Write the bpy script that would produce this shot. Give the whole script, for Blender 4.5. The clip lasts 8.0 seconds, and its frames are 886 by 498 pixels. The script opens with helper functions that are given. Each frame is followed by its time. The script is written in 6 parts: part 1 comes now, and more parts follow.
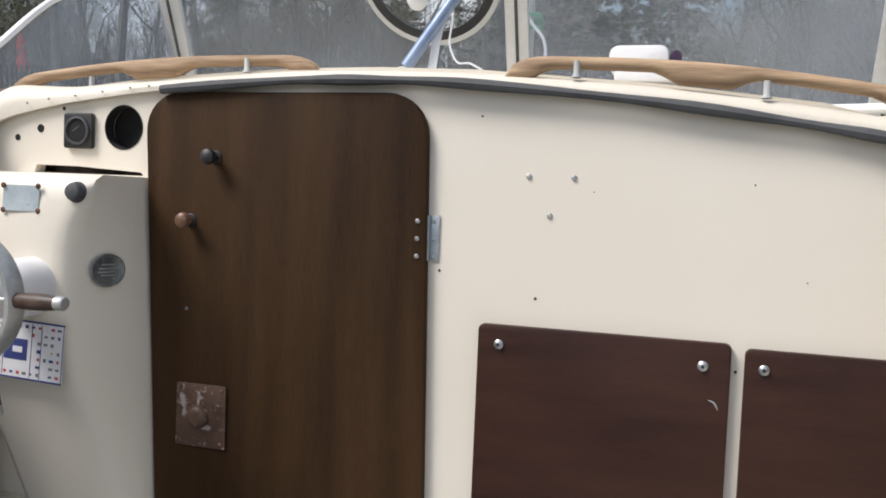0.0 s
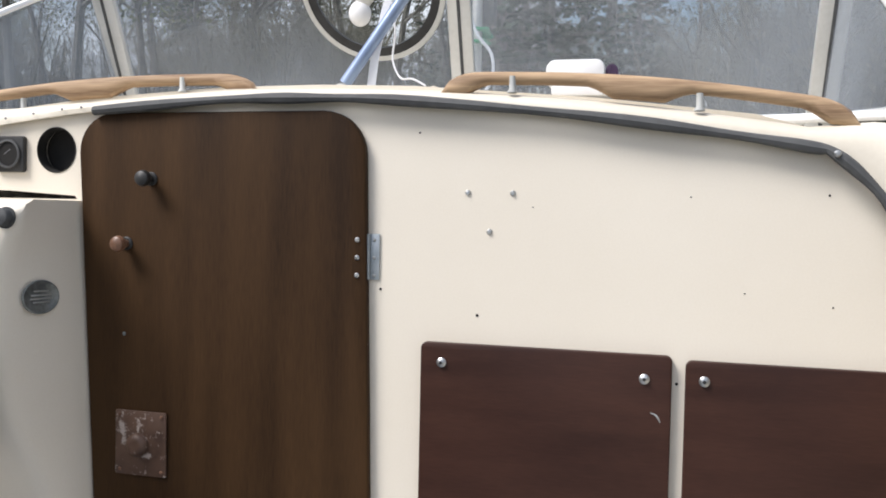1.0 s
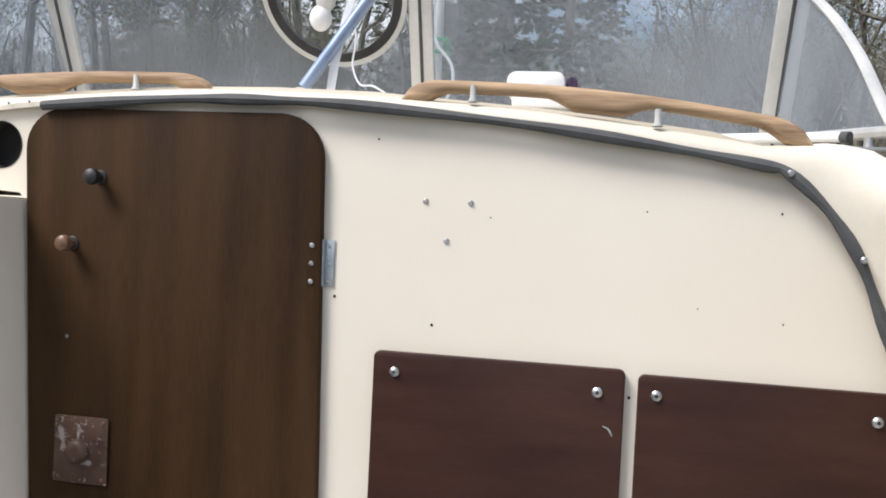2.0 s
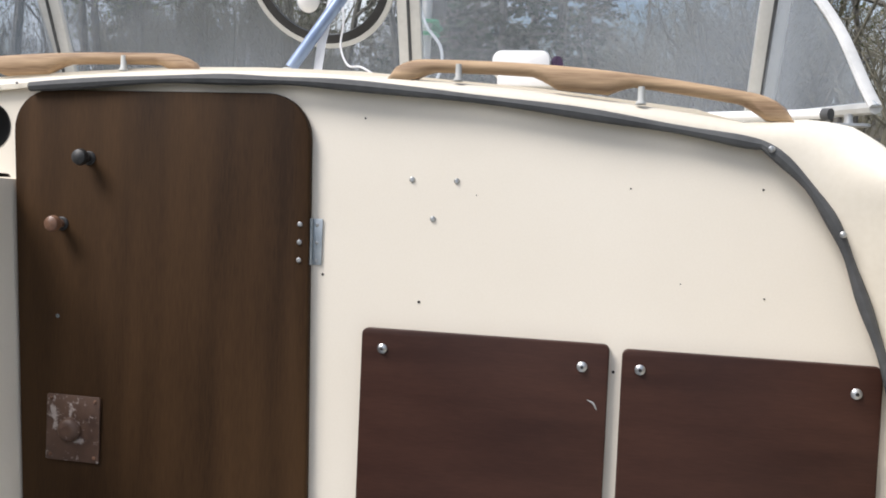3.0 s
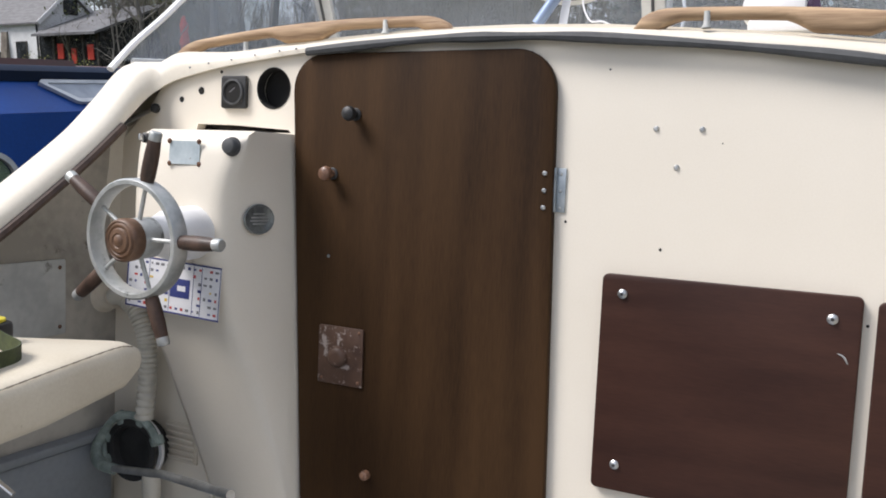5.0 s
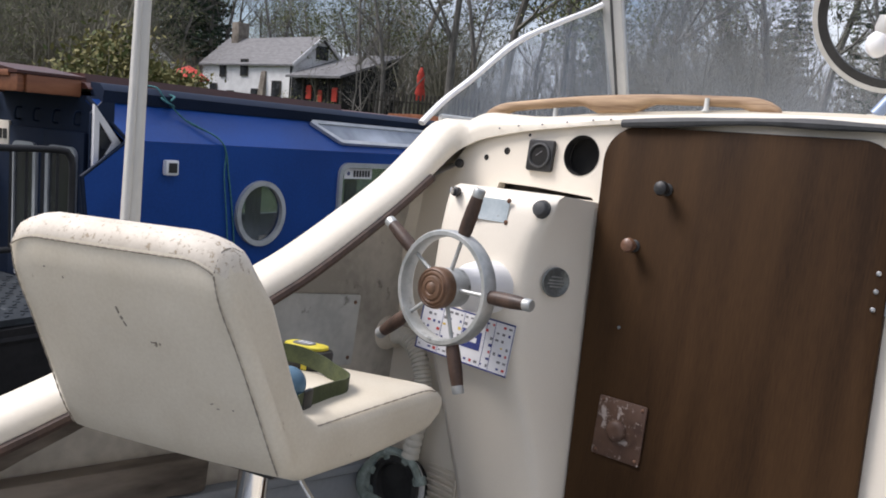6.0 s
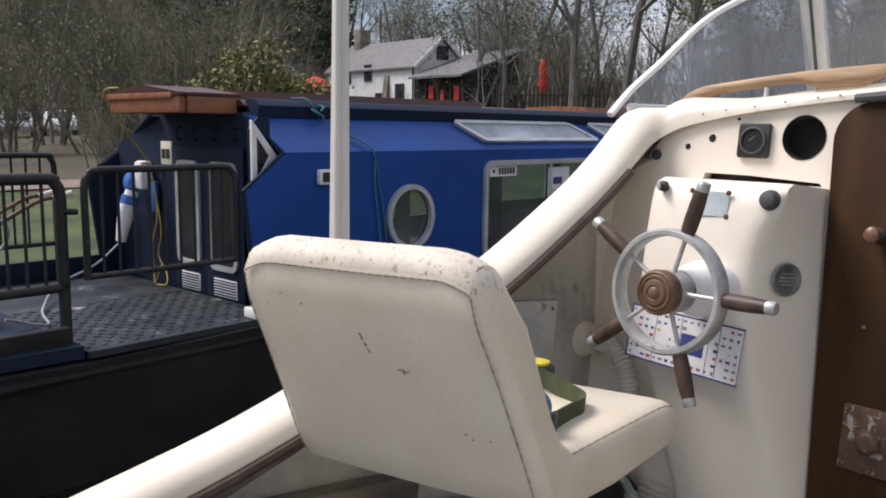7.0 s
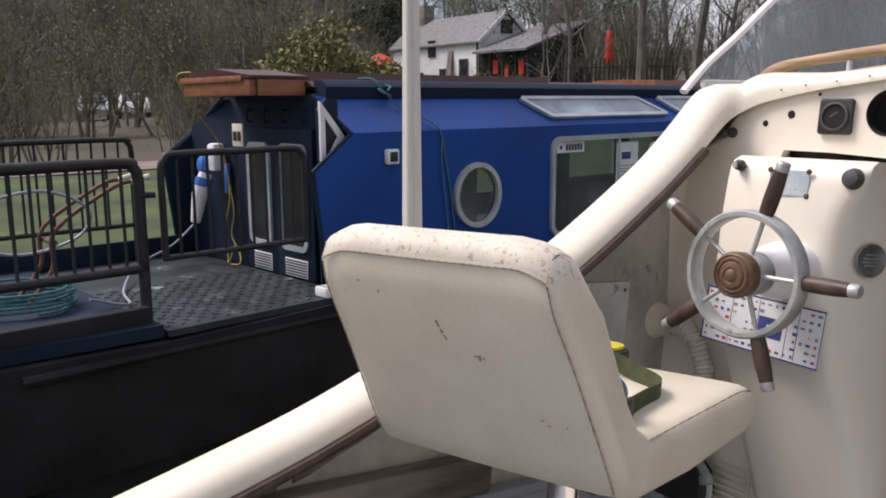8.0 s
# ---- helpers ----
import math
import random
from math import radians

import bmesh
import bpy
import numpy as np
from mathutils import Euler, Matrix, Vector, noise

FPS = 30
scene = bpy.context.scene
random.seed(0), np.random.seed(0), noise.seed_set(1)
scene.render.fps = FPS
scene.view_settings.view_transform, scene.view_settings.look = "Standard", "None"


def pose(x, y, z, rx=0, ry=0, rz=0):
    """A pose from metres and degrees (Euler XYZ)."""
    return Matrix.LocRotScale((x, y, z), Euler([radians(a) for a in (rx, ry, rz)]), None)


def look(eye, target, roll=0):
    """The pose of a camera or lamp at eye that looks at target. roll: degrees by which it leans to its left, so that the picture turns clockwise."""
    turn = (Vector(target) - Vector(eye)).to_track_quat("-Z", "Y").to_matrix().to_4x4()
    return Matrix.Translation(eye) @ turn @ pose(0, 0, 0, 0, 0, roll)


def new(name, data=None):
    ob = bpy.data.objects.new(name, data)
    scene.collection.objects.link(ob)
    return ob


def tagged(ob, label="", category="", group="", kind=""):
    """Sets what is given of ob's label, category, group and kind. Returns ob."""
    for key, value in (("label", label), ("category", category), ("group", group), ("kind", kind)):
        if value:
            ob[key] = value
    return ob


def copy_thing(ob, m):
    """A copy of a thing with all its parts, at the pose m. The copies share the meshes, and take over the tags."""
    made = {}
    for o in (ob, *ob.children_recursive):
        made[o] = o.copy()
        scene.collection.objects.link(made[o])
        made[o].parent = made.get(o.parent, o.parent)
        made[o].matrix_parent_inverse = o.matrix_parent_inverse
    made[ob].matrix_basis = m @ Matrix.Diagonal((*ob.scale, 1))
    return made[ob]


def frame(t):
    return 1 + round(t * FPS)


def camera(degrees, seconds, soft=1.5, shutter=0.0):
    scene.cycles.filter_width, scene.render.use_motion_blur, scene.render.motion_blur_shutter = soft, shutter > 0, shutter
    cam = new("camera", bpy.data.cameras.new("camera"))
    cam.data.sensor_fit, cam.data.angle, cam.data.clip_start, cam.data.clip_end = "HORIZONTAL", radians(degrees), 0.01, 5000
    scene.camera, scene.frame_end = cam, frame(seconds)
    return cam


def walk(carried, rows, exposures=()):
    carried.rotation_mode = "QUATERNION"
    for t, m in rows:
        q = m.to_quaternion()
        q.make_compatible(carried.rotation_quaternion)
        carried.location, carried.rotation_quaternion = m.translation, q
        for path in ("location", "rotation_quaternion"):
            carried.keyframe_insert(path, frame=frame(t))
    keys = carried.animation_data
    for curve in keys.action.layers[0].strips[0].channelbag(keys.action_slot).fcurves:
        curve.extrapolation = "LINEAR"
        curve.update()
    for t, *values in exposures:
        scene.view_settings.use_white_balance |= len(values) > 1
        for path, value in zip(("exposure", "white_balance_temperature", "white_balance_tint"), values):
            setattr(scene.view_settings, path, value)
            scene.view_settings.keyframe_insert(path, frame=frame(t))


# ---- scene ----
cam = camera(55.4, 8.0, soft=1.8)
PATH = [
    (0, (1.036, -1.329, 1.141), (0.456, 0.582, 1.03), 2.4),
    (0.5, (1.08, -1.325, 1.15), (0.53, 0.595, 1.061), 0.4),
    (1, (1.072, -1.305, 1.15), (0.568, 0.629, 1.071), 1.2),
    (1.5, (1.064, -1.294, 1.139), (0.627, 0.657, 1.088), 2.8),
    (1.7, (1.063, -1.294, 1.145), (0.65, 0.662, 1.098), 3.0),
    (3, (1.08, -1.307, 1.134), (0.698, 0.654, 1.052), 2.5),
    (3.5, (1.067, -1.317, 1.125), (0.618, 0.628, 1.01), 1.6),
    (4, (1.109, -1.331, 1.124), (0.527, 0.577, 0.99), -1.2),
    (4.2, (1.113, -1.353, 1.125), (0.479, 0.538, 0.982), -1.7),
    (5.3, (1.035, -1.397, 1.1), (0.02, 0.317, 0.918), 5.0),
    (5.5, (0.997, -1.456, 1.105), (-0.12, 0.196, 0.957), 6.7),
    (6, (0.928, -1.479, 1.108), (-0.361, 0.048, 1.01), 8.7),
    (6.5, (0.856, -1.475, 1.118), (-0.492, -0.001, 1.017), 6.0),
    (7, (0.758, -1.513, 1.104), (-0.741, -0.197, 0.957), 5.3),
    (7.5, (0.745, -1.527, 1.095), (-0.832, -0.313, 0.897), 5.3),
    (8, (0.754, -1.525, 1.117), (-0.835, -0.329, 0.9), 4.4),
]
BOAT = pose(0, 0, 0.95, -6.0) @ pose(0, 0, -0.95)
walk(cam, [(t, BOAT @ look(eye, aim, lean)) for t, eye, aim, lean in PATH], exposures=((0.0, 0.58, 6230, 12), (0.5, 0.76, 6220, 12), (4.2, 0.76, 6220, 12), (5.5, 0.73, 6160, 14), (8.0, 0.63, 6470, 18)))

# ---- world and light ----
world = bpy.data.worlds.new("sky")
scene.world = world
world.use_nodes = True
wn = world.node_tree
wn.nodes.clear()
sky = wn.nodes.new("ShaderNodeTexSky")
sky.sky_type = "NISHITA"
sky.sun_disc = False
sky.sun_elevation = radians(53)
sky.sun_rotation = radians(-125)
sky.air_density, sky.dust_density = 1.0, 2.5
cloud_co = wn.nodes.new("ShaderNodeTexCoord")
cloud_map = wn.nodes.new("ShaderNodeMapping")
cloud_map.inputs["Scale"].default_value = (1.0, 1.0, 2.2)
cloud_noise = wn.nodes.new("ShaderNodeTexNoise")
cloud_noise.inputs["Scale"].default_value = 2.6
cloud_noise.inputs["Detail"].default_value = 7
cloud_ramp = wn.nodes.new("ShaderNodeValToRGB")
cloud_ramp.color_ramp.elements[0].position, cloud_ramp.color_ramp.elements[1].position = 0.40, 0.58
cloud_mix = wn.nodes.new("ShaderNodeMix")
cloud_mix.data_type = "RGBA"
cloud_mix.inputs["B"].default_value = (8.0, 8.2, 8.6, 1)
bg = wn.nodes.new("ShaderNodeBackground")
bg.inputs["Strength"].default_value = 0.083
wout = wn.nodes.new("ShaderNodeOutputWorld")
for a, b in ((cloud_co.outputs["Generated"], cloud_map.inputs["Vector"]), (cloud_map.outputs["Vector"], cloud_noise.inputs["Vector"]),
             (cloud_noise.outputs["Fac"], cloud_ramp.inputs["Fac"]), (cloud_ramp.outputs["Color"], cloud_mix.inputs["Factor"]),
             (sky.outputs["Color"], cloud_mix.inputs["A"]), (cloud_mix.outputs["Result"], bg.inputs["Color"]),
             (bg.outputs["Background"], wout.inputs["Surface"])):
    wn.links.new(a, b)
sun = new("sun", bpy.data.lights.new("sun", "SUN"))
sun.data.energy, sun.data.angle, sun.data.color = 2.5, radians(24), (1.0, 0.945, 0.87)
sun.matrix_basis = look((0, 0, 0), (0.50, 0.34, -0.80))


# ---- materials ----
def mat_base(name):
    m = bpy.data.materials.new(name)
    m.use_nodes = True
    nt = m.node_tree
    return m, nt, nt.nodes["Principled BSDF"]


def surface(name, dark, light, rough=0.5, metal=0.0, scale=6.0, stretch=(1, 1, 1), bump=0.1, fine=60.0, stain=None, stain_at=0.62, stain_scale=9.0, coat=0.0, vary=0.0, spec=0.5):
    """Two-scale colour variation, roughness break-up and fine relief on object coordinates; stain: colour of spots with a shape of their own."""
    m, nt, p = mat_base(name)
    N, L = nt.nodes.new, nt.links.new
    co, mp = N("ShaderNodeTexCoord"), N("ShaderNodeMapping")
    mp.inputs["Scale"].default_value = stretch
    L(co.outputs["Object"], mp.inputs["Vector"])
    a, b = N("ShaderNodeTexNoise"), N("ShaderNodeTexNoise")
    a.inputs["Scale"].default_value, a.inputs["Detail"].default_value = scale, 6
    b.inputs["Scale"].default_value, b.inputs["Detail"].default_value = fine, 4
    L(mp.outputs["Vector"], a.inputs["Vector"])
    L(mp.outputs["Vector"], b.inputs["Vector"])
    add = N("ShaderNodeMath")
    add.operation = "MULTIPLY_ADD"
    add.inputs[1].default_value = 0.35
    L(b.outputs["Fac"], add.inputs[0])
    sub = N("ShaderNodeMath")
    sub.operation = "SUBTRACT"
    sub.inputs[1].default_value = 0.17
    L(a.outputs["Fac"], sub.inputs[0])
    L(sub.outputs[0], add.inputs[2])
    ramp = N("ShaderNodeValToRGB")
    ramp.color_ramp.elements[0].position, ramp.color_ramp.elements[1].position = 0.32, 0.68
    ramp.color_ramp.elements[0].color, ramp.color_ramp.elements[1].color = (*dark, 1), (*light, 1)
    L(add.outputs[0], ramp.inputs["Fac"])
    col = ramp.outputs["Color"]
    if stain:
        s, sr, mx = N("ShaderNodeTexNoise"), N("ShaderNodeValToRGB"), N("ShaderNodeMix")
        s.inputs["Scale"].default_value, s.inputs["Detail"].default_value, s.inputs["Roughness"].default_value = stain_scale, 9, 0.7
        L(co.outputs["Object"], s.inputs["Vector"])
        sr.color_ramp.elements[0].position, sr.color_ramp.elements[1].position = stain_at, stain_at + 0.06
        L(s.outputs["Fac"], sr.inputs["Fac"])
        mx.data_type = "RGBA"
        mx.inputs["B"].default_value = (*stain, 1)
        L(sr.outputs["Color"], mx.inputs["Factor"])
        L(col, mx.inputs["A"])
        col = mx.outputs["Result"]
    if vary:
        info, hsv, vr = N("ShaderNodeObjectInfo"), N("ShaderNodeHueSaturation"), N("ShaderNodeMapRange")
        vr.inputs["To Min"].default_value, vr.inputs["To Max"].default_value = 1 - vary, 1 + vary
        L(info.outputs["Random"], vr.inputs["Value"])
        L(vr.outputs[0], hsv.inputs["Value"])
        L(col, hsv.inputs["Color"])
        col = hsv.outputs["Color"]
    L(col, p.inputs["Base Color"])
    rr = N("ShaderNodeMapRange")
    rr.inputs["To Min"].default_value, rr.inputs["To Max"].default_value = max(0.03, rough - 0.12), min(1, rough + 0.12)
    L(a.outputs["Fac"], rr.inputs["Value"])
    L(rr.outputs[0], p.inputs["Roughness"])
    p.inputs["Metallic"].default_value = metal
    p.inputs["Coat Weight"].default_value = coat
    p.inputs["Specular IOR Level"].default_value = spec
    if bump:
        bp = N("ShaderNodeBump")
        bp.inputs["Strength"].default_value, bp.inputs["Distance"].default_value = bump, 0.004
        L(add.outputs[0], bp.inputs["Height"])
        L(bp.outputs["Normal"], p.inputs["Normal"])
    return m


def pane_glass(name, tint=(0.9, 0.92, 0.92), haze=0.1, gloss=0.07):
    """Thin pane: clear, a little mirror, and a film of dust."""
    m = bpy.data.materials.new(name)
    m.use_nodes = True
    nt = m.node_tree
    nt.nodes.clear()
    N, L = nt.nodes.new, nt.links.new
    out, tr, gl, df = N("ShaderNodeOutputMaterial"), N("ShaderNodeBsdfTransparent"), N("ShaderNodeBsdfGlossy"), N("ShaderNodeBsdfDiffuse")
    tr.inputs["Color"].default_value = (*tint, 1)
    gl.inputs["Roughness"].default_value = 0.03
    df.inputs["Color"].default_value = (0.54, 0.59, 0.66, 1)
    co, ns, rg = N("ShaderNodeTexCoord"), N("ShaderNodeTexNoise"), N("ShaderNodeMapRange")
    ns.inputs["Scale"].default_value, ns.inputs["Detail"].default_value = 2.2, 8
    rg.inputs["From Min"].default_value, rg.inputs["From Max"].default_value = 0.3, 0.7
    rg.inputs["To Min"].default_value, rg.inputs["To Max"].default_value = haze * 0.4, haze * 1.5
    L(co.outputs["Object"], ns.inputs["Vector"])
    L(ns.outputs["Fac"], rg.inputs["Value"])
    fr, m1, m2 = N("ShaderNodeLayerWeight"), N("ShaderNodeMixShader"), N("ShaderNodeMixShader")
    pw, ad = N("ShaderNodeMath"), N("ShaderNodeMath")
    pw.operation, ad.operation = "POWER", "MULTIPLY_ADD"
    pw.inputs[1].default_value = 4.0
    fr.inputs["Blend"].default_value = 0.5
    ad.inputs[1].default_value, ad.inputs[2].default_value = 0.5, gloss * 0.4
    L(fr.outputs["Facing"], pw.inputs[0])
    L(pw.outputs[0], ad.inputs[0])
    L(ad.outputs[0], m1.inputs[0])
    L(tr.outputs[0], m1.inputs[1])
    L(gl.outputs[0], m1.inputs[2])
    L(rg.outputs[0], m2.inputs[0])
    L(m1.outputs[0], m2.inputs[1])
    L(df.outputs[0], m2.inputs[2])
    L(m2.outputs[0], out.inputs["Surface"])
    return m


def leaf_mat(name, dark, light):
    m, nt, p = mat_base(name)
    N, L = nt.nodes.new, nt.links.new
    geo, ramp = N("ShaderNodeNewGeometry"), N("ShaderNodeValToRGB")
    ramp.color_ramp.elements[0].color, ramp.color_ramp.elements[1].color = (*dark, 1), (*light, 1)
    L(geo.outputs["Random Per Island"], ramp.inputs["Fac"])
    L(ramp.outputs["Color"], p.inputs["Base Color"])
    p.inputs["Roughness"].default_value = 0.7
    p.inputs["Specular IOR Level"].default_value = 0.2
    return m


CREAM = surface("cream_gelcoat", (0.73, 0.67, 0.565), (0.775, 0.72, 0.62), 0.38, scale=2.0, fine=300, bump=0.012, stain=(0.45, 0.37, 0.27), stain_at=0.74, stain_scale=26)
CREAM_WORN = surface("worn_cream_gelcoat", (0.62, 0.55, 0.44), (0.74, 0.69, 0.59), 0.5, scale=3, fine=90, bump=0.06, stain=(0.30, 0.25, 0.19), stain_at=0.66, stain_scale=7)
WHITE = surface("white_gelcoat", (0.665, 0.61, 0.505), (0.735, 0.685, 0.585), 0.42, scale=3, fine=120, bump=0.03, stain=(0.35, 0.32, 0.28), stain_at=0.76, stain_scale=30)
LINER = surface("dirty_inner_hull", (0.31, 0.290, 0.255), (0.53, 0.50, 0.44), 0.8, scale=5, fine=45, bump=0.3, stain=(0.15, 0.135, 0.115), stain_at=0.61, stain_scale=7)
GREYPAINT = surface("grey_floor_paint", (0.19, 0.21, 0.23), (0.27, 0.29, 0.31), 0.7, scale=3, fine=70, bump=0.12, stain=(0.09, 0.09, 0.085), stain_at=0.66)
ROT = surface("flaking_wood", (0.035, 0.028, 0.022), (0.27, 0.23, 0.19), 0.9, scale=11, stretch=(1, 0.25, 1), fine=40, bump=0.8)
DOORWOOD = surface("dark_stained_plywood", (0.023, 0.0120, 0.0056), (0.056, 0.0295, 0.0125), 0.55, scale=2.6, stretch=(4.5, 4.5, 0.42), fine=75, bump=0.08, spec=0.10)
PANELWOOD = surface("red_brown_plywood", (0.027, 0.0100, 0.0066), (0.050, 0.0200, 0.0125), 0.5, scale=4.0, stretch=(0.7, 4, 5), fine=60, bump=0.08, spec=0.28)
DARKWOOD = surface("dark_turned_wood", (0.035, 0.02, 0.014), (0.085, 0.05, 0.035), 0.5, scale=14, stretch=(3, 3, 1), fine=90, bump=0.12)
HUBWOOD = surface("brown_hub_wood", (0.085, 0.045, 0.025), (0.17, 0.095, 0.055), 0.5, scale=12, stretch=(3, 1, 1), fine=80, bump=0.12)
TEAK = surface("weathered_teak", (0.21, 0.128, 0.07), (0.50, 0.35, 0.21), 0.7, scale=7, stretch=(0.6, 9, 9), fine=45, bump=0.25)
RUBBER = surface("grey_rubber_seal", (0.045, 0.047, 0.05), (0.085, 0.088, 0.09), 0.7, scale=9, fine=70, bump=0.15)
BLACK = surface("black_plastic", (0.012, 0.012, 0.012), (0.03, 0.03, 0.03), 0.5, scale=20, fine=120, bump=0.1)
HOLE = surface("black_void", (0.006, 0.006, 0.006), (0.012, 0.011, 0.01), 0.95, scale=20, fine=80, bump=0.1)
ALU = surface("dull_cast_aluminium", (0.36, 0.38, 0.37), (0.55, 0.56, 0.55), 0.5, metal=0.65, scale=18, fine=110, bump=0.2, stain=(0.22, 0.23, 0.22), stain_at=0.62, stain_scale=24)
FRAMEALU = surface("anodised_frame", (0.55, 0.55, 0.53), (0.68, 0.68, 0.66), 0.42, metal=0.35, scale=7, fine=90, bump=0.05)
STEEL = surface("worn_steel", (0.42, 0.43, 0.43), (0.62, 0.63, 0.63), 0.35, metal=0.9, scale=22, fine=140, bump=0.12)
CHROME = surface("polished_chrome", (0.75, 0.76, 0.77), (0.85, 0.85, 0.86), 0.13, metal=1.0, scale=10, fine=80, bump=0.02)
GALV = surface("zinc_hinge_plate", (0.30, 0.34, 0.37), (0.46, 0.50, 0.52), 0.45, metal=0.6, scale=30, fine=140, bump=0.12)
VINYL = surface("cream_vinyl", (0.60, 0.538, 0.42), (0.72, 0.662, 0.54), 0.46, scale=5, fine=220, bump=0.018, stain=(0.40, 0.33, 0.23), stain_at=0.665, stain_scale=42)
VINYLTOP = surface("mildewed_cream_vinyl", (0.55, 0.49, 0.40), (0.70, 0.645, 0.55), 0.6, scale=16, fine=180, bump=0.14, stain=(0.37, 0.30, 0.21), stain_at=0.56, stain_scale=120)
STITCH = surface("dark_stitching", (0.22, 0.19, 0.155), (0.36, 0.32, 0.26), 0.9, scale=40, fine=300, bump=0.2)
COPPER = surface("worn_brown_knob", (0.12, 0.06, 0.035), (0.24, 0.13, 0.08), 0.4, scale=30, fine=120, bump=0.1)
RUSTPLATE = surface("flaked_brown_plate", (0.045, 0.022, 0.013), (0.10, 0.055, 0.035), 0.5, scale=16, fine=70, bump=0.4, stain=(0.34, 0.29, 0.26), stain_at=0.56, stain_scale=48)
PLATEBLUE = surface("pale_blue_plate", (0.40, 0.47, 0.50), (0.55, 0.61, 0.63), 0.4, metal=0.3, scale=25, fine=120, bump=0.1, stain=(0.28, 0.30, 0.3), stain_at=0.64, stain_scale=40)
RUST = surface("rust", (0.10, 0.05, 0.03), (0.22, 0.12, 0.075), 0.9, scale=60, fine=200, bump=0.4)
HOSE = surface("ivory_hose", (0.55, 0.52, 0.44), (0.66, 0.63, 0.55), 0.5, scale=9, fine=80, bump=0.08)
VERDI = surface("corroded_green_casting", (0.10, 0.13, 0.115), (0.34, 0.40, 0.37), 0.85, scale=22, fine=70, bump=0.6)
PVC = surface("white_plastic_pole", (0.52, 0.51, 0.47), (0.63, 0.62, 0.58), 0.45, scale=4, stretch=(3, 3, 0.4), fine=60, bump=0.04)
WHITEPL = surface("white_plastic", (0.74, 0.74, 0.74), (0.82, 0.82, 0.82), 0.35, scale=8, fine=90, bump=0.03)
PURPLE = surface("dark_purple_plastic", (0.04, 0.02, 0.05), (0.06, 0.03, 0.075), 0.4, scale=8, fine=90, bump=0.03)
BLUETUBE = surface("blue_metal_tube", (0.20, 0.27, 0.42), (0.34, 0.42, 0.56), 0.3, metal=0.3, scale=8, stretch=(1, 1, 0.3), fine=60, bump=0.05)
STRAPW = surface("white_webbing", (0.66, 0.68, 0.72), (0.78, 0.8, 0.84), 0.7, scale=30, fine=200, bump=0.2)
OLIVE = surface("olive_green_webbing", (0.03, 0.04, 0.015), (0.065, 0.08, 0.03), 0.8, scale=40, fine=260, bump=0.3)
YELLOW = surface("yellow_plastic", (0.62, 0.52, 0.03), (0.75, 0.64, 0.06), 0.4, scale=20, fine=90, bump=0.04)
BLUEBALL = surface("faded_blue_ball", (0.05, 0.11, 0.17), (0.10, 0.19, 0.27), 0.6, scale=14, fine=110, bump=0.15)
PAPER = surface("white_sticker", (0.68, 0.68, 0.70), (0.76, 0.76, 0.77), 0.4, scale=10, fine=80, bump=0.01)
NAVYINK = surface("navy_print", (0.03, 0.04, 0.16), (0.05, 0.065, 0.22), 0.4, scale=20, fine=80, bump=0.01)
REDINK = surface("red_print", (0.45, 0.05, 0.05), (0.55, 0.09, 0.08), 0.4, scale=20, fine=80, bump=0.01)
GOLDINK = surface("yellow_print", (0.6, 0.42, 0.05), (0.7, 0.5, 0.08), 0.4, scale=20, fine=80, bump=0.01)
GREYINK = surface("grey_print", (0.14, 0.14, 0.15), (0.22, 0.22, 0.23), 0.5, scale=20, fine=80, bump=0.01)
BADGE = surface("pewter_badge", (0.13, 0.14, 0.14), (0.27, 0.29, 0.28), 0.45, metal=0.5, scale=40, fine=160, bump=0.3)
BADGEHI = surface("bright_badge_relief", (0.4, 0.42, 0.41), (0.52, 0.53, 0.52), 0.4, metal=0.6, scale=40, fine=160, bump=0.2)
NBBLUE = surface("blue_boat_paint", (0.006, 0.048, 0.23), (0.010, 0.072, 0.33), 0.42, scale=1.6, fine=60, bump=0.03, spec=0.3)
NBNAVY = surface("navy_boat_paint", (0.007, 0.014, 0.032), (0.012, 0.023, 0.05), 0.6, spec=0.2, scale=2.5, fine=60, bump=0.05)
NBBLACK = surface("black_bitumen_hull", (0.012, 0.012, 0.013), (0.024, 0.024, 0.025), 0.7, spec=0.2, scale=3, fine=40, bump=0.2)
NBRED = surface("dark_red_roof", (0.05, 0.016, 0.013), (0.085, 0.028, 0.022), 0.45, scale=2.5, fine=50, bump=0.06)
NBORANGE = surface("orange_brown_timber", (0.19, 0.065, 0.028), (0.34, 0.14, 0.065), 0.5, scale=4, stretch=(6, 0.6, 6), fine=60, bump=0.15)
NBALU = surface("grey_window_frame", (0.44, 0.46, 0.48), (0.58, 0.60, 0.61), 0.4, metal=0.4, scale=8, fine=80, bump=0.04)
CHECKER = surface("worn_tread_plate", (0.013, 0.018, 0.025), (0.036, 0.046, 0.056), 0.5, metal=0.2, scale=7, fine=70, bump=0.3, stain=(0.30, 0.31, 0.32), stain_at=0.61, stain_scale=7)
BARBLACK = surface("black_rail_paint", (0.016, 0.017, 0.019), (0.030, 0.031, 0.034), 0.5, spec=0.3, scale=12, fine=80, bump=0.08)
TEALROPE = surface("teal_rope", (0.03, 0.12, 0.13), (0.07, 0.22, 0.23), 0.9, scale=60, fine=200, bump=0.6)
GREENROPE = surface("green_rope", (0.02, 0.20, 0.09), (0.05, 0.34, 0.17), 0.9, scale=60, fine=200, bump=0.6)
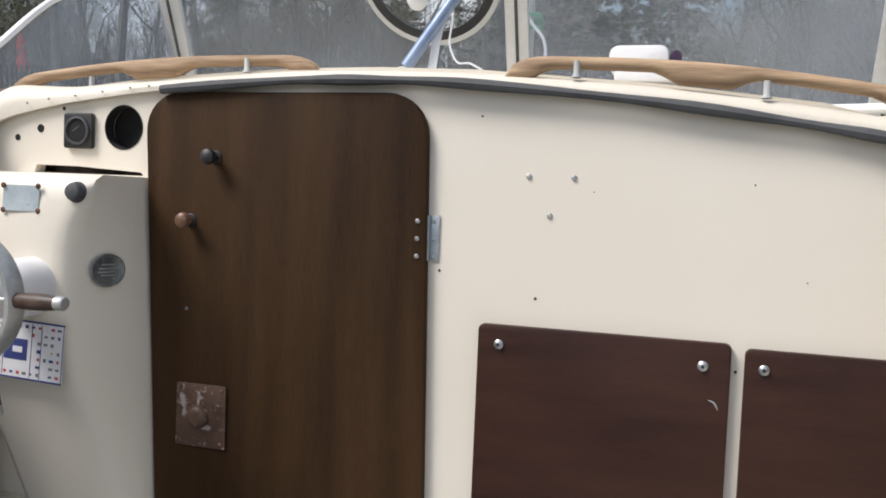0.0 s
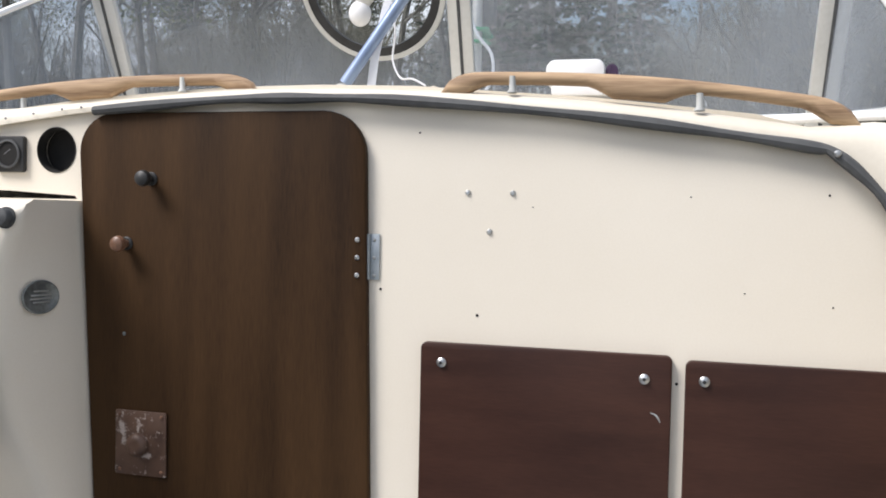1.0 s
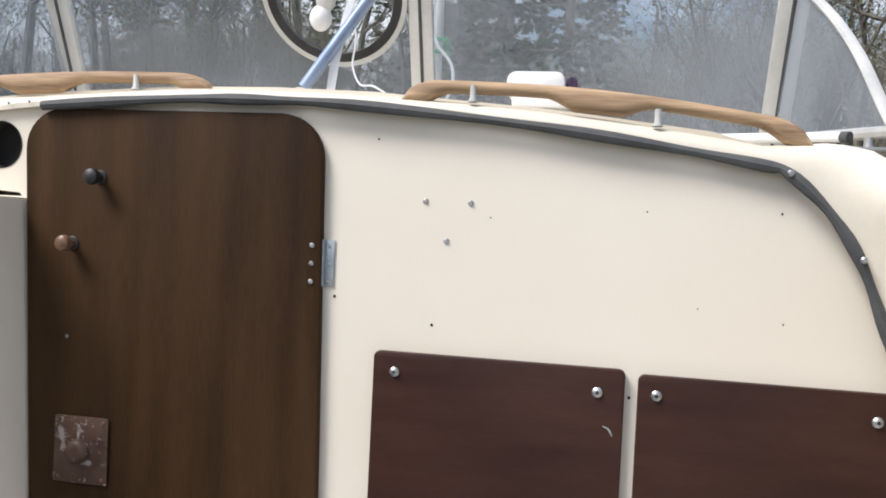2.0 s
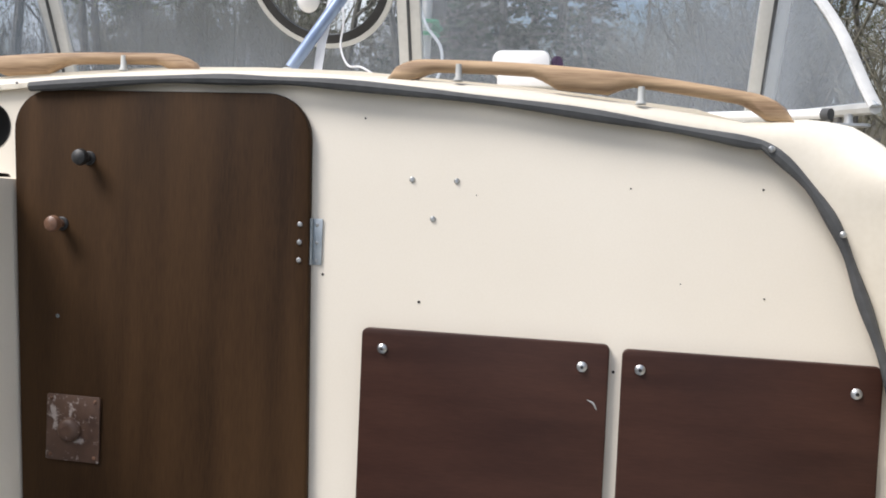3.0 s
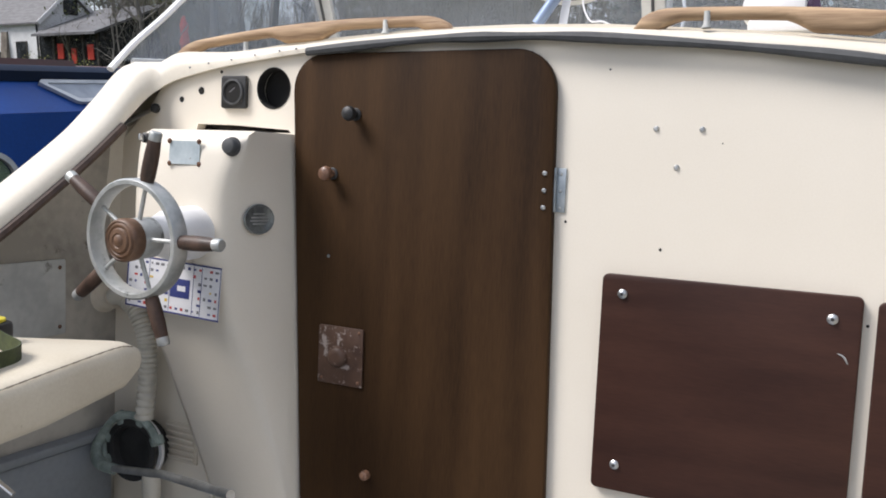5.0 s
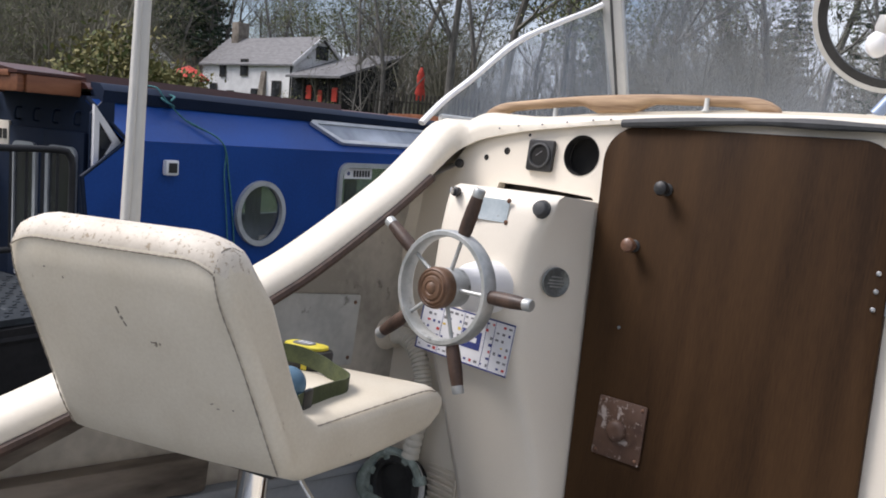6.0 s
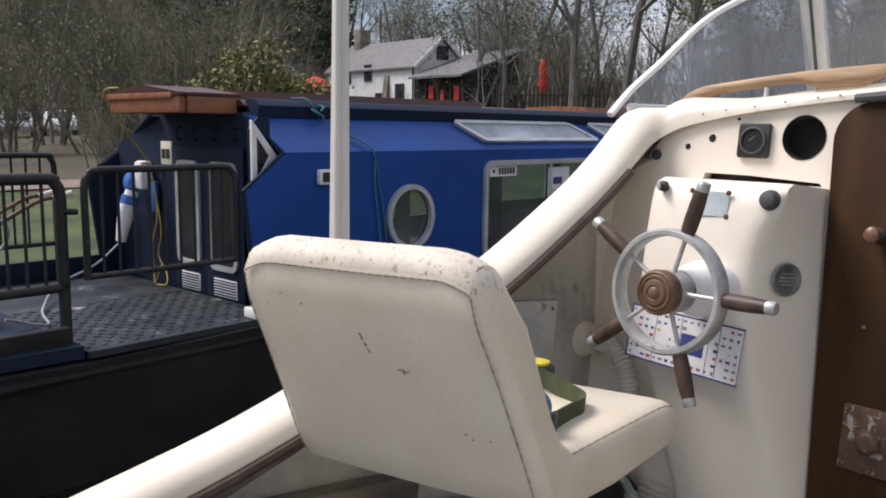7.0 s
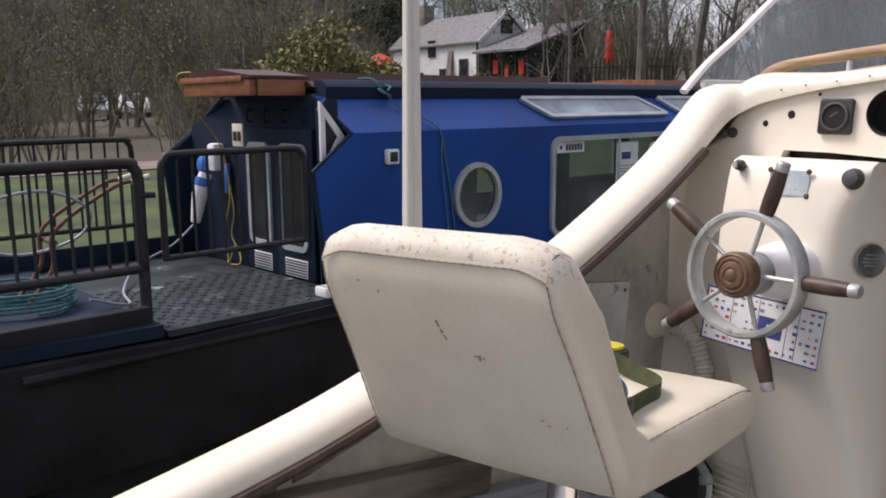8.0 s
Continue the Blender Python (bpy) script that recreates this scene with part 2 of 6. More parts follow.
PLUGBLUE = surface("blue_plug", (0.03, 0.12, 0.42), (0.05, 0.17, 0.5), 0.4, scale=20, fine=90, bump=0.04)
YCABLE = surface("yellow_cable", (0.42, 0.30, 0.05), (0.52, 0.38, 0.08), 0.6, scale=30, fine=90, bump=0.05)
GCABLE = surface("pale_grey_cable", (0.22, 0.25, 0.28), (0.33, 0.36, 0.40), 0.5, scale=30, fine=90, bump=0.05)
RUSTRED = surface("rusty_red_frame", (0.09, 0.038, 0.028), (0.17, 0.075, 0.055), 0.7, scale=20, fine=90, bump=0.2)
GRASS = surface("mown_grass", (0.012, 0.026, 0.006), (0.062, 0.090, 0.020), 0.95, scale=1.1, fine=14, bump=0.6, stain=(0.10, 0.085, 0.04), stain_at=0.62, stain_scale=0.5)
# Leaf litter darkened in colour for the shade of the dense thicket.
WOODFLOOR = surface("shaded_leaf_litter_slope", (0.030, 0.025, 0.015), (0.075, 0.062, 0.038), 0.95, scale=0.25, fine=6, bump=0.6, stain=(0.045, 0.062, 0.02), stain_at=0.58, stain_scale=0.12)
PATH_MAT = surface("pink_grey_path", (0.15, 0.115, 0.10), (0.22, 0.175, 0.155), 0.9, scale=3, fine=40, bump=0.2)
WATER = surface("dark_canal_water", (0.008, 0.010, 0.008), (0.016, 0.018, 0.013), 0.08, scale=2, fine=9, bump=0.35)
# Bark and twigs lightened and greyed to stand in for air haze.
BARK = surface("hazed_grey_brown_bark", (0.090, 0.084, 0.076), (0.20, 0.188, 0.17), 0.95, scale=6, stretch=(2, 2, 0.4), fine=30, bump=0.6)
TWIG = surface("hazed_brown_twigs", (0.098, 0.092, 0.070), (0.195, 0.182, 0.138), 0.95, scale=4, fine=30, bump=0.2)
PATCH = surface("pale_grey_patch", (0.38, 0.39, 0.38), (0.54, 0.55, 0.53), 0.7, scale=8, fine=60, bump=0.15, stain=(0.16, 0.15, 0.13), stain_at=0.62, stain_scale=12)
NEEDLE = leaf_mat("conifer_needles", (0.016, 0.032, 0.020), (0.045, 0.075, 0.042))
# Bud colours also lightened in place of air haze.
BUDS = leaf_mat("hazed_olive_spring_buds", (0.080, 0.094, 0.040), (0.19, 0.20, 0.095))
LEAF = leaf_mat("spring_leaves", (0.06, 0.085, 0.025), (0.25, 0.22, 0.09))
LIMEWASH = surface("white_limewash", (0.66, 0.66, 0.66), (0.80, 0.80, 0.80), 0.9, scale=1.5, fine=12, bump=0.2, stain=(0.42, 0.40, 0.37), stain_at=0.66, stain_scale=1.5)
SLATE = surface("grey_slate", (0.09, 0.09, 0.095), (0.17, 0.17, 0.175), 0.7, scale=2, stretch=(1, 1, 4), fine=14, bump=0.3)
STONE = surface("brown_stone", (0.13, 0.11, 0.09), (0.26, 0.23, 0.19), 0.9, scale=3, fine=18, bump=0.5)
DARKROOM = surface("dark_glazing", (0.012, 0.014, 0.016), (0.03, 0.033, 0.036), 0.25, scale=3, fine=30, bump=0.02)
FENCE = surface("dark_fence_timber", (0.03, 0.026, 0.022), (0.065, 0.055, 0.045), 0.9, scale=6, fine=40, bump=0.3)
REDCLOTH = surface("red_canvas", (0.48, 0.04, 0.025), (0.62, 0.07, 0.045), 0.8, scale=10, fine=80, bump=0.2)
CARPAINT = surface("silver_car_paint", (0.5, 0.52, 0.55), (0.62, 0.64, 0.67), 0.25, metal=0.4, scale=4, fine=90, bump=0.01, coat=0.5)
# Dark base colour stands in for an unlit cabin behind the windows.
INSIDE = surface("shade_dark_cabin_lining", (0.05, 0.042, 0.035), (0.10, 0.085, 0.07), 0.8, scale=4, fine=40, bump=0.1)
GLASS = pane_glass("hazy_windscreen", (0.90, 0.92, 0.94), 0.165, 0.06)
GLASSCLEAN = pane_glass("clear_round_pane", (0.93, 0.95, 0.95), 0.03, 0.05)
NBGLASS = pane_glass("tinted_boat_glass", (0.74, 0.78, 0.78), 0.05, 0.16)
SKYGLASS = pane_glass("rooflight_glass", (0.6, 0.63, 0.66), 0.62, 0.14)

# ---- mesh helpers ----
BASE = {}
EYE4 = Matrix.Identity(4)


def thing(name, label, category, base=(0, 0, 0), at=None, group="", kind=""):
    """An Empty at the thing's base; its parts are modelled in the frame at (the cruiser's by default)."""
    ob = new(name)
    at = BOAT if at is None else at
    ob.matrix_basis = at @ Matrix.Translation(base)
    ob.empty_display_size = 0.05
    BASE[ob.name] = Vector(base)
    return tagged(ob, label, category, group, kind)


def finish(bm, name, material, smooth=40):
    me = bpy.data.meshes.new(name)
    bmesh.ops.recalc_face_normals(bm, faces=bm.faces)
    bm.to_mesh(me)
    bm.free()
    me.materials.append(material)
    if smooth:
        me.polygons.foreach_set("use_smooth", [True] * len(me.polygons))
        me.set_sharp_from_angle(angle=radians(smooth))
    return me


def part(name, bm, material, parent, label="", smooth=40):
    root = parent
    while root.parent:
        root = root.parent
    bm.transform(Matrix.Translation(-BASE[root.name]))
    ob = new(name, finish(bm, name, material, smooth))
    ob.parent = parent
    return tagged(ob, label) if label else ob


def solid(name, bm, material, label, category, at=None, kind="", smooth=40, group=""):
    ob = new(name, finish(bm, name, material, smooth))
    ob.matrix_basis = BOAT if at is None else at
    BASE[ob.name] = Vector((0, 0, 0))
    return tagged(ob, label, category, group, kind)


def box(lo, hi, bevel=0.0, seg=2, bm=None):
    bm = bm or bmesh.new()
    lo, hi = Vector(lo), Vector(hi)
    r = bmesh.ops.create_cube(bm, size=1, matrix=Matrix.Translation((lo + hi) / 2) @ Matrix.Diagonal((*(hi - lo), 1)))
    if bevel:
        es = list({e for v in r["verts"] for e in v.link_edges})
        bmesh.ops.bevel(bm, geom=es, offset=bevel, segments=seg, profile=0.5, affect="EDGES", clamp_overlap=True)
    return bm


def obox(m, size, bevel=0.0, seg=2, bm=None):
    """A box of that size, centred on the pose m."""
    b = box([-s / 2 for s in size], [s / 2 for s in size], bevel, seg)
    b.transform(m)
    return merge(bm, b)


def merge(bm, other):
    if bm is None:
        return other
    me = bpy.data.meshes.new("tmp")
    other.to_mesh(me)
    other.free()
    bm.from_mesh(me)
    bpy.data.meshes.remove(me)
    return bm


def smooth_path(pts, n=6, closed=False):
    """Catmull-Rom through the points."""
    P = [Vector(p) for p in pts]
    out = []
    m = len(P)
    for i in range(m if closed else m - 1):
        a, b = P[i], P[(i + 1) % m]
        z = P[(i - 1) % m] if closed or i else a * 2 - b
        c = P[(i + 2) % m] if closed or i + 2 < m else b * 2 - a
        for k in range(n):
            t = k / n
            out.append(0.5 * ((2 * a) + (b - z) * t + (2 * z - 5 * a + 4 * b - c) * t * t + (3 * a - z - 3 * b + c) * t ** 3))
    if not closed:
        out.append(P[-1])
    return out


def tube(pts, r, seg=10, bm=None, closed=False, squash=1.0, up=(0, 0, 1)):
    """A round bar along the points; r: a radius, or one for each point."""
    bm = bm or bmesh.new()
    P = [Vector(p) for p in pts]
    rr = r if isinstance(r, (list, tuple)) else [r] * len(P)
    rings, n = [], len(P)
    ref = None
    for i, p in enumerate(P):
        a = P[(i - 1) % n] if closed or i else p
        b = P[(i + 1) % n] if closed or i + 1 < n else p
        d = (b - a).normalized()
        if ref is None:
            ref = Vector(up) if abs(d.dot(Vector(up))) < 0.95 else Vector((1, 0, 0))
        s = d.cross(ref).normalized()
        ref = s.cross(d).normalized()
        rings.append([bm.verts.new(p + rr[i] * (math.cos(2 * math.pi * k / seg) * s + squash * math.sin(2 * math.pi * k / seg) * ref)) for k in range(seg)])
    for i in range(n if closed else n - 1):
        A, B = rings[i], rings[(i + 1) % n]
        for k in range(seg):
            bm.faces.new((A[k], A[(k + 1) % seg], B[(k + 1) % seg], B[k]))
    if not closed:
        bm.faces.new(rings[0][::-1])
        bm.faces.new(rings[-1])
    return bm


def lathe(profile, m=EYE4, seg=24, bm=None):
    """Turns (radius, height) pairs round the z axis of the pose m."""
    b = bmesh.new()
    rings = []
    for r, z in profile:
        if r < 1e-5:
            rings.append([b.verts.new((0, 0, z))])
        else:
            rings.append([b.verts.new((r * math.cos(2 * math.pi * k / seg), r * math.sin(2 * math.pi * k / seg), z)) for k in range(seg)])
    for A, B in zip(rings, rings[1:]):
        for k in range(seg):
            q = [A[k % len(A)], A[(k + 1) % len(A)], B[(k + 1) % len(B)], B[k % len(B)]]
            q = list(dict.fromkeys(q))
            if len(q) > 2:
                b.faces.new(q)
    b.transform(m)
    return merge(bm, b)


def prism(outline, depth, m=EYE4, bevel=0.0, bm=None):
    """An outline (x, y) in the pose m's plane, drawn out along its z by depth."""
    b = bmesh.new()
    f = b.faces.new([b.verts.new((x, y, 0)) for x, y in outline])
    top = bmesh.ops.extrude_face_region(b, geom=[f])["geom"]
    bmesh.ops.translate(b, vec=(0, 0, depth), verts=[v for v in top if isinstance(v, bmesh.types.BMVert)])
    if bevel:
        bmesh.ops.bevel(b, geom=[e for e in b.edges if e.calc_face_angle(0) > 0.9], offset=bevel, segments=2, profile=0.5, affect="EDGES", clamp_overlap=True)
    b.transform(m)
    return merge(bm, b)


def rrect(x0, y0, x1, y1, r, n=5):
    """A rectangle with round corners; r: one radius, or four from the lower left on, anticlockwise."""
    r = r if isinstance(r, (list, tuple)) else [r] * 4
    out = []
    for (cx, cy), a0, q in (((x0 + r[0], y0 + r[0]), 180, r[0]), ((x1 - r[1], y0 + r[1]), 270, r[1]), ((x1 - r[2], y1 - r[2]), 0, r[2]), ((x0 + r[3], y1 - r[3]), 90, r[3])):
        for k in range(n + 1):
            a = radians(a0 + 90 * k / n)
            out.append((cx + q * math.cos(a), cy + q * math.sin(a)))
    return out


def ring_prism(outer, inner, depth, m=EYE4, bm=None):
    """The band between two outlines with the same count of points, drawn out by depth."""
    b = bmesh.new()
    L = [[b.verts.new((x, y, z)) for x, y in o] for z in (0, depth) for o in (outer, inner)]
    n = len(outer)
    for A, B in ((L[0], L[1]), (L[1], L[3]), (L[3], L[2]), (L[2], L[0])):
        for k in range(n):
            b.faces.new((A[k], A[(k + 1) % n], B[(k + 1) % n], B[k]))
    b.transform(m)
    return merge(bm, b)


def loft(sections, caps=True, closed=True, bm=None):
    """Skins rows of points; closed: each row is a ring."""
    bm = bm or bmesh.new()
    R = [[bm.verts.new(p) for p in s] for s in sections]
    n = len(R[0])
    for A, B in zip(R, R[1:]):
        for k in range(n if closed else n - 1):
            bm.faces.new((A[k], A[(k + 1) % n], B[(k + 1) % n], B[k]))
    if caps and closed:
        bm.faces.new(R[0][::-1])
        bm.faces.new(R[-1])
    return bm


def thicken(bm, t):
    """Gives an open sheet a thickness."""
    bm.normal_update()
    bmesh.ops.recalc_face_normals(bm, faces=bm.faces)
    bm.normal_update()
    bmesh.ops.solidify(bm, geom=list(bm.faces), thickness=t)


def cut(bm, cutters):
    """bm with the closed meshes of cutters taken away."""
    me = bpy.data.meshes.new("cut")
    bmesh.ops.recalc_face_normals(bm, faces=bm.faces)
    bm.to_mesh(me)
    bm.free()
    ob = new("cut", me)
    gone = [ob]
    for c in cutters:
        cm = bpy.data.meshes.new("cutter")
        bmesh.ops.recalc_face_normals(c, faces=c.faces)
        c.to_mesh(cm)
        c.free()
        co = new("cutter", cm)
        gone.append(co)
        mod = ob.modifiers.new("cut", "BOOLEAN")
        mod.object, mod.operation, mod.solver = co, "DIFFERENCE", "EXACT"
    bpy.context.view_layer.update()
    res = bpy.data.meshes.new_from_object(ob.evaluated_get(bpy.context.evaluated_depsgraph_get()))
    out = bmesh.new()
    out.from_mesh(res)
    for o in gone:
        d = o.data
        bpy.data.objects.remove(o)
        bpy.data.meshes.remove(d)
    bpy.data.meshes.remove(res)
    return out


# plane of the bulkhead: outline (x, z), drawn out towards the cockpit (-y)
def on_wall(y):
    return Matrix(((1, 0, 0, 0), (0, 0, -1, y), (0, 1, 0, 0), (0, 0, 0, 1)))


def facing(x, y, z, nx, ny, nz):
    """A pose whose z axis points along the normal given, x level."""
    n = Vector((nx, ny, nz)).normalized()
    s = Vector((0, 0, 1)).cross(n)
    s = s.normalized() if s.length > 1e-4 else Vector((1, 0, 0))
    u = n.cross(s)
    return Matrix(((s.x, u.x, n.x, x), (s.y, u.y, n.y, y), (s.z, u.z, n.z, z), (0, 0, 0, 1)))


def screw(parent, x, y, z, r=0.006, mat=None, name="screw", n=(0, -1, 0)):
    bm = lathe([(0, r * 0.55), (r * 0.55, r * 0.5), (r, 0.0), (r, -r * 0.3), (0, -r * 0.3)], facing(x, y, z, *n), 12)
    obox(facing(x, y, z, *n) @ pose(0, 0, r * 0.5, 0, 0, random.uniform(0, 90)), (r * 1.2, r * 0.22, r * 0.2), 0, bm=bm)
    return part(name, bm, mat or STEEL, parent)

# ---- cruiser: bulkhead, dash and coaming ----
CREST = [(-0.30, 1.228), (-0.27, 1.258), (-0.20, 1.281), (-0.10, 1.299), (0.10, 1.322), (0.34, 1.337), (0.50, 1.338), (0.65, 1.333), (0.92, 1.309), (1.13, 1.281), (1.27, 1.258), (1.33, 1.235), (1.40, 1.18)]


def leaned(outline):
    """The doorway's sides run outwards towards the sole, the port side more."""
    return [(x + (1.25 - z) * (0.05 - 0.024 * (x - 0.066) / 0.539), z) for x, z in outline]


DOOR = leaned(rrect(0.066, 0.12, 0.603, 1.318, [0.02, 0.02, 0.072, 0.072], 8))


def crest_z(x):
    for (a, b), (c, d) in zip(CREST, CREST[1:]):
        if a <= x <= c:
            return b + (d - b) * (x - a) / (c - a)
    return CREST[0][1] if x < 0 else CREST[-1][1]


outline = [(-0.50, -0.10), (1.60, -0.10), (1.60, 0.55), (1.46, 0.985), (1.40, 1.17)] + [(x, z + 0.02) for x, z in CREST[::-1]] + [(-0.33, 1.21), (-0.46, 1.10), (-0.50, 0.6)]
bulk = prism(outline, 0.025, on_wall(0.025))
hole_round = lathe([(0, -0.02), (0.0405, -0.02), (0.0405, 0.08), (0, 0.08)], facing(0.006, 0.03, 1.254, 0, -1, 0), 36)
doorway = prism(leaned(rrect(0.086, 0.14, 0.585, 1.298, [0.02, 0.02, 0.06, 0.06], 6)), 0.1, on_wall(0.06))
bulkhead = solid("wall_bulkhead", cut(bulk, [hole_round, doorway, prism([(-0.195, 1.166), (0.050, 1.166), (0.045, 1.172), (-0.10, 1.180), (-0.19, 1.181)], 0.1, on_wall(0.06))]), CREAM, "cream gelcoat cabin bulkhead with holes and screw marks", "boat bulkhead", kind="structure")

speaker_hole = thing("round_vent", "empty round dash cutout with black rim, dark depth painted in", "dash opening", (0.006, 0.0, 1.254))
# Black rim and shallow black cup stand in for the cutout's dark depth.
part("rim", lathe([(0.0405, -0.002), (0.0415, 0.0012), (0.0395, 0.0015), (0.038, -0.02), (0.0405, -0.02)], facing(0.006, 0, 1.254, 0, -1, 0), 36), HOLE, speaker_hole)
part("cup", lathe([(0.0400, -0.024), (0.039, -0.03), (0.0, -0.032), (0.0, -0.036), (0.042, -0.034), (0.042, -0.026)], facing(0.006, 0, 1.254, 0, -1, 0), 36), HOLE, speaker_hole)

slot_box = thing("dash_slot", "dark dirty slot between dash and console", "dash opening", (-0.07, 0.02, 1.16))
part("slot_back", box((-0.21, 0.060, 1.15), (0.06, 0.066, 1.20)), ROT, slot_box)
part("slot_floor", box((-0.21, 0.026, 1.155), (0.06, 0.060, 1.164)), ROT, slot_box)

instrument = thing("dash_instrument", "square black dash gauge with a dark round dial", "gauge", (-0.077, 0, 1.21))
part("bezel", prism(rrect(-0.1205, 1.213, -0.0565, 1.279, 0.006), 0.010, on_wall(-0.0005), 0.002), BLACK, instrument)
part("dial_ring", lathe([(0.0265, 0), (0.0265, 0.004), (0.023, 0.005), (0.022, 0.001), (0.0265, 0)], facing(-0.0885, -0.0105, 1.246, 0, -1, 0), 28), RUBBER, instrument)
part("dial", lathe([(0.0, 0.0005), (0.022, 0.0005), (0.022, 0.0015), (0, 0.002)], facing(-0.0885, -0.0105, 1.246, 0, -1, 0), 28), HOLE, instrument)
part("needle", obox(facing(-0.0895, -0.0128, 1.250, 0, -1, 0) @ pose(0, 0, 0, 0, 0, 35), (0.016, 0.0012, 0.0006)), GREYINK, instrument)

# Small holes are black discs; their depth is only dark colour.
for x, z, r in ((-0.236, 1.232, 0.0055), (-0.182, 1.250, 0.007), (-0.128, 1.288, 0.003)):
    part("dash_hole", lathe([(0, 0.001), (r, 0.001), (r * 1.15, -0.0005), (0, -0.0005)], facing(x, -0.0005, z, 0, -1, 0), 14), HOLE, bulkhead)
part("dash_button", lathe([(0, 0.014), (0.008, 0.013), (0.0105, 0.008), (0.0105, -0.001), (0, -0.001)], facing(-0.308, -0.001, 1.212, 0.4, -1, 0), 18), BLACK, bulkhead)

# coaming: a rounded lip that runs along both sides and over the bulkhead
lip = [(0, 0), (0.000, 0.015), (0.008, 0.030), (0.026, 0.040), (0.058, 0.044), (0.092, 0.038), (0.116, 0.016), (0.134, -0.03), (0.16, -0.30), (0.17, -0.55)]
left_run = [(-0.30, -2.60, 0.345), (-0.30, -1.9, 0.42), (-0.30, -1.45, 0.505), (-0.30, -1.05, 0.628), (-0.30, -0.846, 0.706), (-0.30, -0.64, 0.808), (-0.30, -0.471, 0.903), (-0.30, -0.402, 0.944), (-0.30, -0.30, 1.015), (-0.30, -0.19, 1.097), (-0.30, -0.10, 1.172), (-0.298, -0.043, 1.226)]
front_run = [(-0.282, -0.022, 1.250), (-0.25, -0.014, 1.268)] + [(x, -0.012, z) for x, z in CREST[2:-3]]
right_run = [(1.303, -0.016, 1.250), (1.359, -0.018, 1.199), (1.403, -0.020, 1.132), (1.436, -0.022, 1.049), (1.472, -0.025, 0.952), (1.50, -0.03, 0.85), (1.52, -0.03, 0.70), (1.53, -0.03, 0.50)]
run = smooth_path(left_run + front_run + right_run, 4)
centre = Vector((0.55, -0.9, 0))
rows = []
for i, p in enumerate(run):
    d = (run[min(i + 1, len(run) - 1)] - run[max(i - 1, 0)])
    out = Vector((-d.y, d.x, 0))
    if abs(d.x) > abs(d.y) * 1.2 and abs(d.z) < 0.3 * d.length or abs(p.y) < 0.025:
        k = min(1, max(0, (p.y + 0.05) / 0.03))
    else:
        k = 0
    side = Vector((-1, 0, 0)) if p.x < 0.55 else Vector((1, 0, 0))
    out = (side * (1 - k) + Vector((0, 1, 0)) * k)
    if k > 0.5 and p.x < -0.2:
        out = Vector((0, 1, 0)) + side * 0.8
    if p.x > 1.27:
        k = 0.6
        out = Vector((1, 0.9 - 1.6 * min(1, (p.x - 1.27) / 0.12), 0.15))
    out.normalize()
    low = 0.52 + 0.5 * max(0.0, min(1.0, (0.12 - p.x) / 0.34)) ** 1.3 + 0.22 * max(0.0, min(1.0, (p.x - 0.6) / 0.5))
    corner = max(0.0, min(1.0, (-0.12 - p.x) / 0.13)) * max(0.0, min(1.0, (p.y + 0.16) / 0.12))
    rows.append([p + out * a + Vector((0, 0, b * (1 - k + k * low + 0.45 * corner))) for a, b in lip])
coaming_bm = loft(rows, caps=False, closed=False)
thicken(coaming_bm, 0.006)
coaming = solid("coaming", coaming_bm, WHITE, "rounded cream gelcoat cockpit coaming with screw holes", "boat coaming", kind="structure")

# dark seal along the lip
seal = thing("seal_strip", "dark grey rubber seal under the coaming lip", "seal strip", (0.6, -0.02, 1.30))
seal_pts = smooth_path([(x, -0.021, z - 0.001) for x, z in CREST if 0.095 <= x <= 1.28] + [(1.301, -0.026, 1.247), (1.356, -0.028, 1.196), (1.400, -0.030, 1.129), (1.433, -0.032, 1.046), (1.469, -0.035, 0.949), (1.497, -0.04, 0.85), (1.517, -0.04, 0.70)], 5)
part("strip", tube(seal_pts, [0.0080 + 0.0015 * math.sin(i * 0.9) for i in range(len(seal_pts))], 8), RUBBER, seal)
for x, y, z in ((1.302, -0.036, 1.247), (1.403, -0.040, 1.130)):
    screw(seal, x, y, z, 0.005)
edge_pts = smooth_path([(-0.2985, y, z - 0.004) for x, y, z in left_run[:-1]], 4)
solid("edge_trim", tube(edge_pts, 0.0095, 8), DARKWOOD, "dark brown worn trim under the coaming edge", "trim", kind="structure")
rivets = [(-0.20, 1.300), (-0.15, 1.308), (-0.09, 1.314), (-0.03, 1.322), (0.03, 1.329), (0.07, 1.332)]
for x, z in rivets:
    part("screw_hole", lathe([(0, 0.0012), (0.0018, 0.001), (0.0022, -0.001), (0, -0.001)], facing(x, -0.0165, z - 0.004, 0, -1, 0.25), 10), GREYINK, coaming)

# cabin top: cambered deck from the lip to the bow
rows = []
for y, drop in ((0.05, 0.0), (0.30, 0.004), (0.62, 0.012), (1.2, 0.04), (2.2, 0.10), (3.4, 0.25)):
    w = 1.0 if y < 0.7 else 1.0 - 0.13 * (y - 0.7) ** 1.3
    rows.append([Vector((0.55 + (x - 0.55) * w * 1.12, y, z + 0.012 - drop - (0.02 if abs(x - 0.55) > 0.7 else 0))) for x, z in CREST[1:-1]])
deck_bm = loft(rows, caps=False, closed=False)
thicken(deck_bm, -0.02)
solid("deck_cabin_top", deck_bm, WHITE, "white cambered gelcoat cabin top and foredeck", "boat deck", kind="structure")

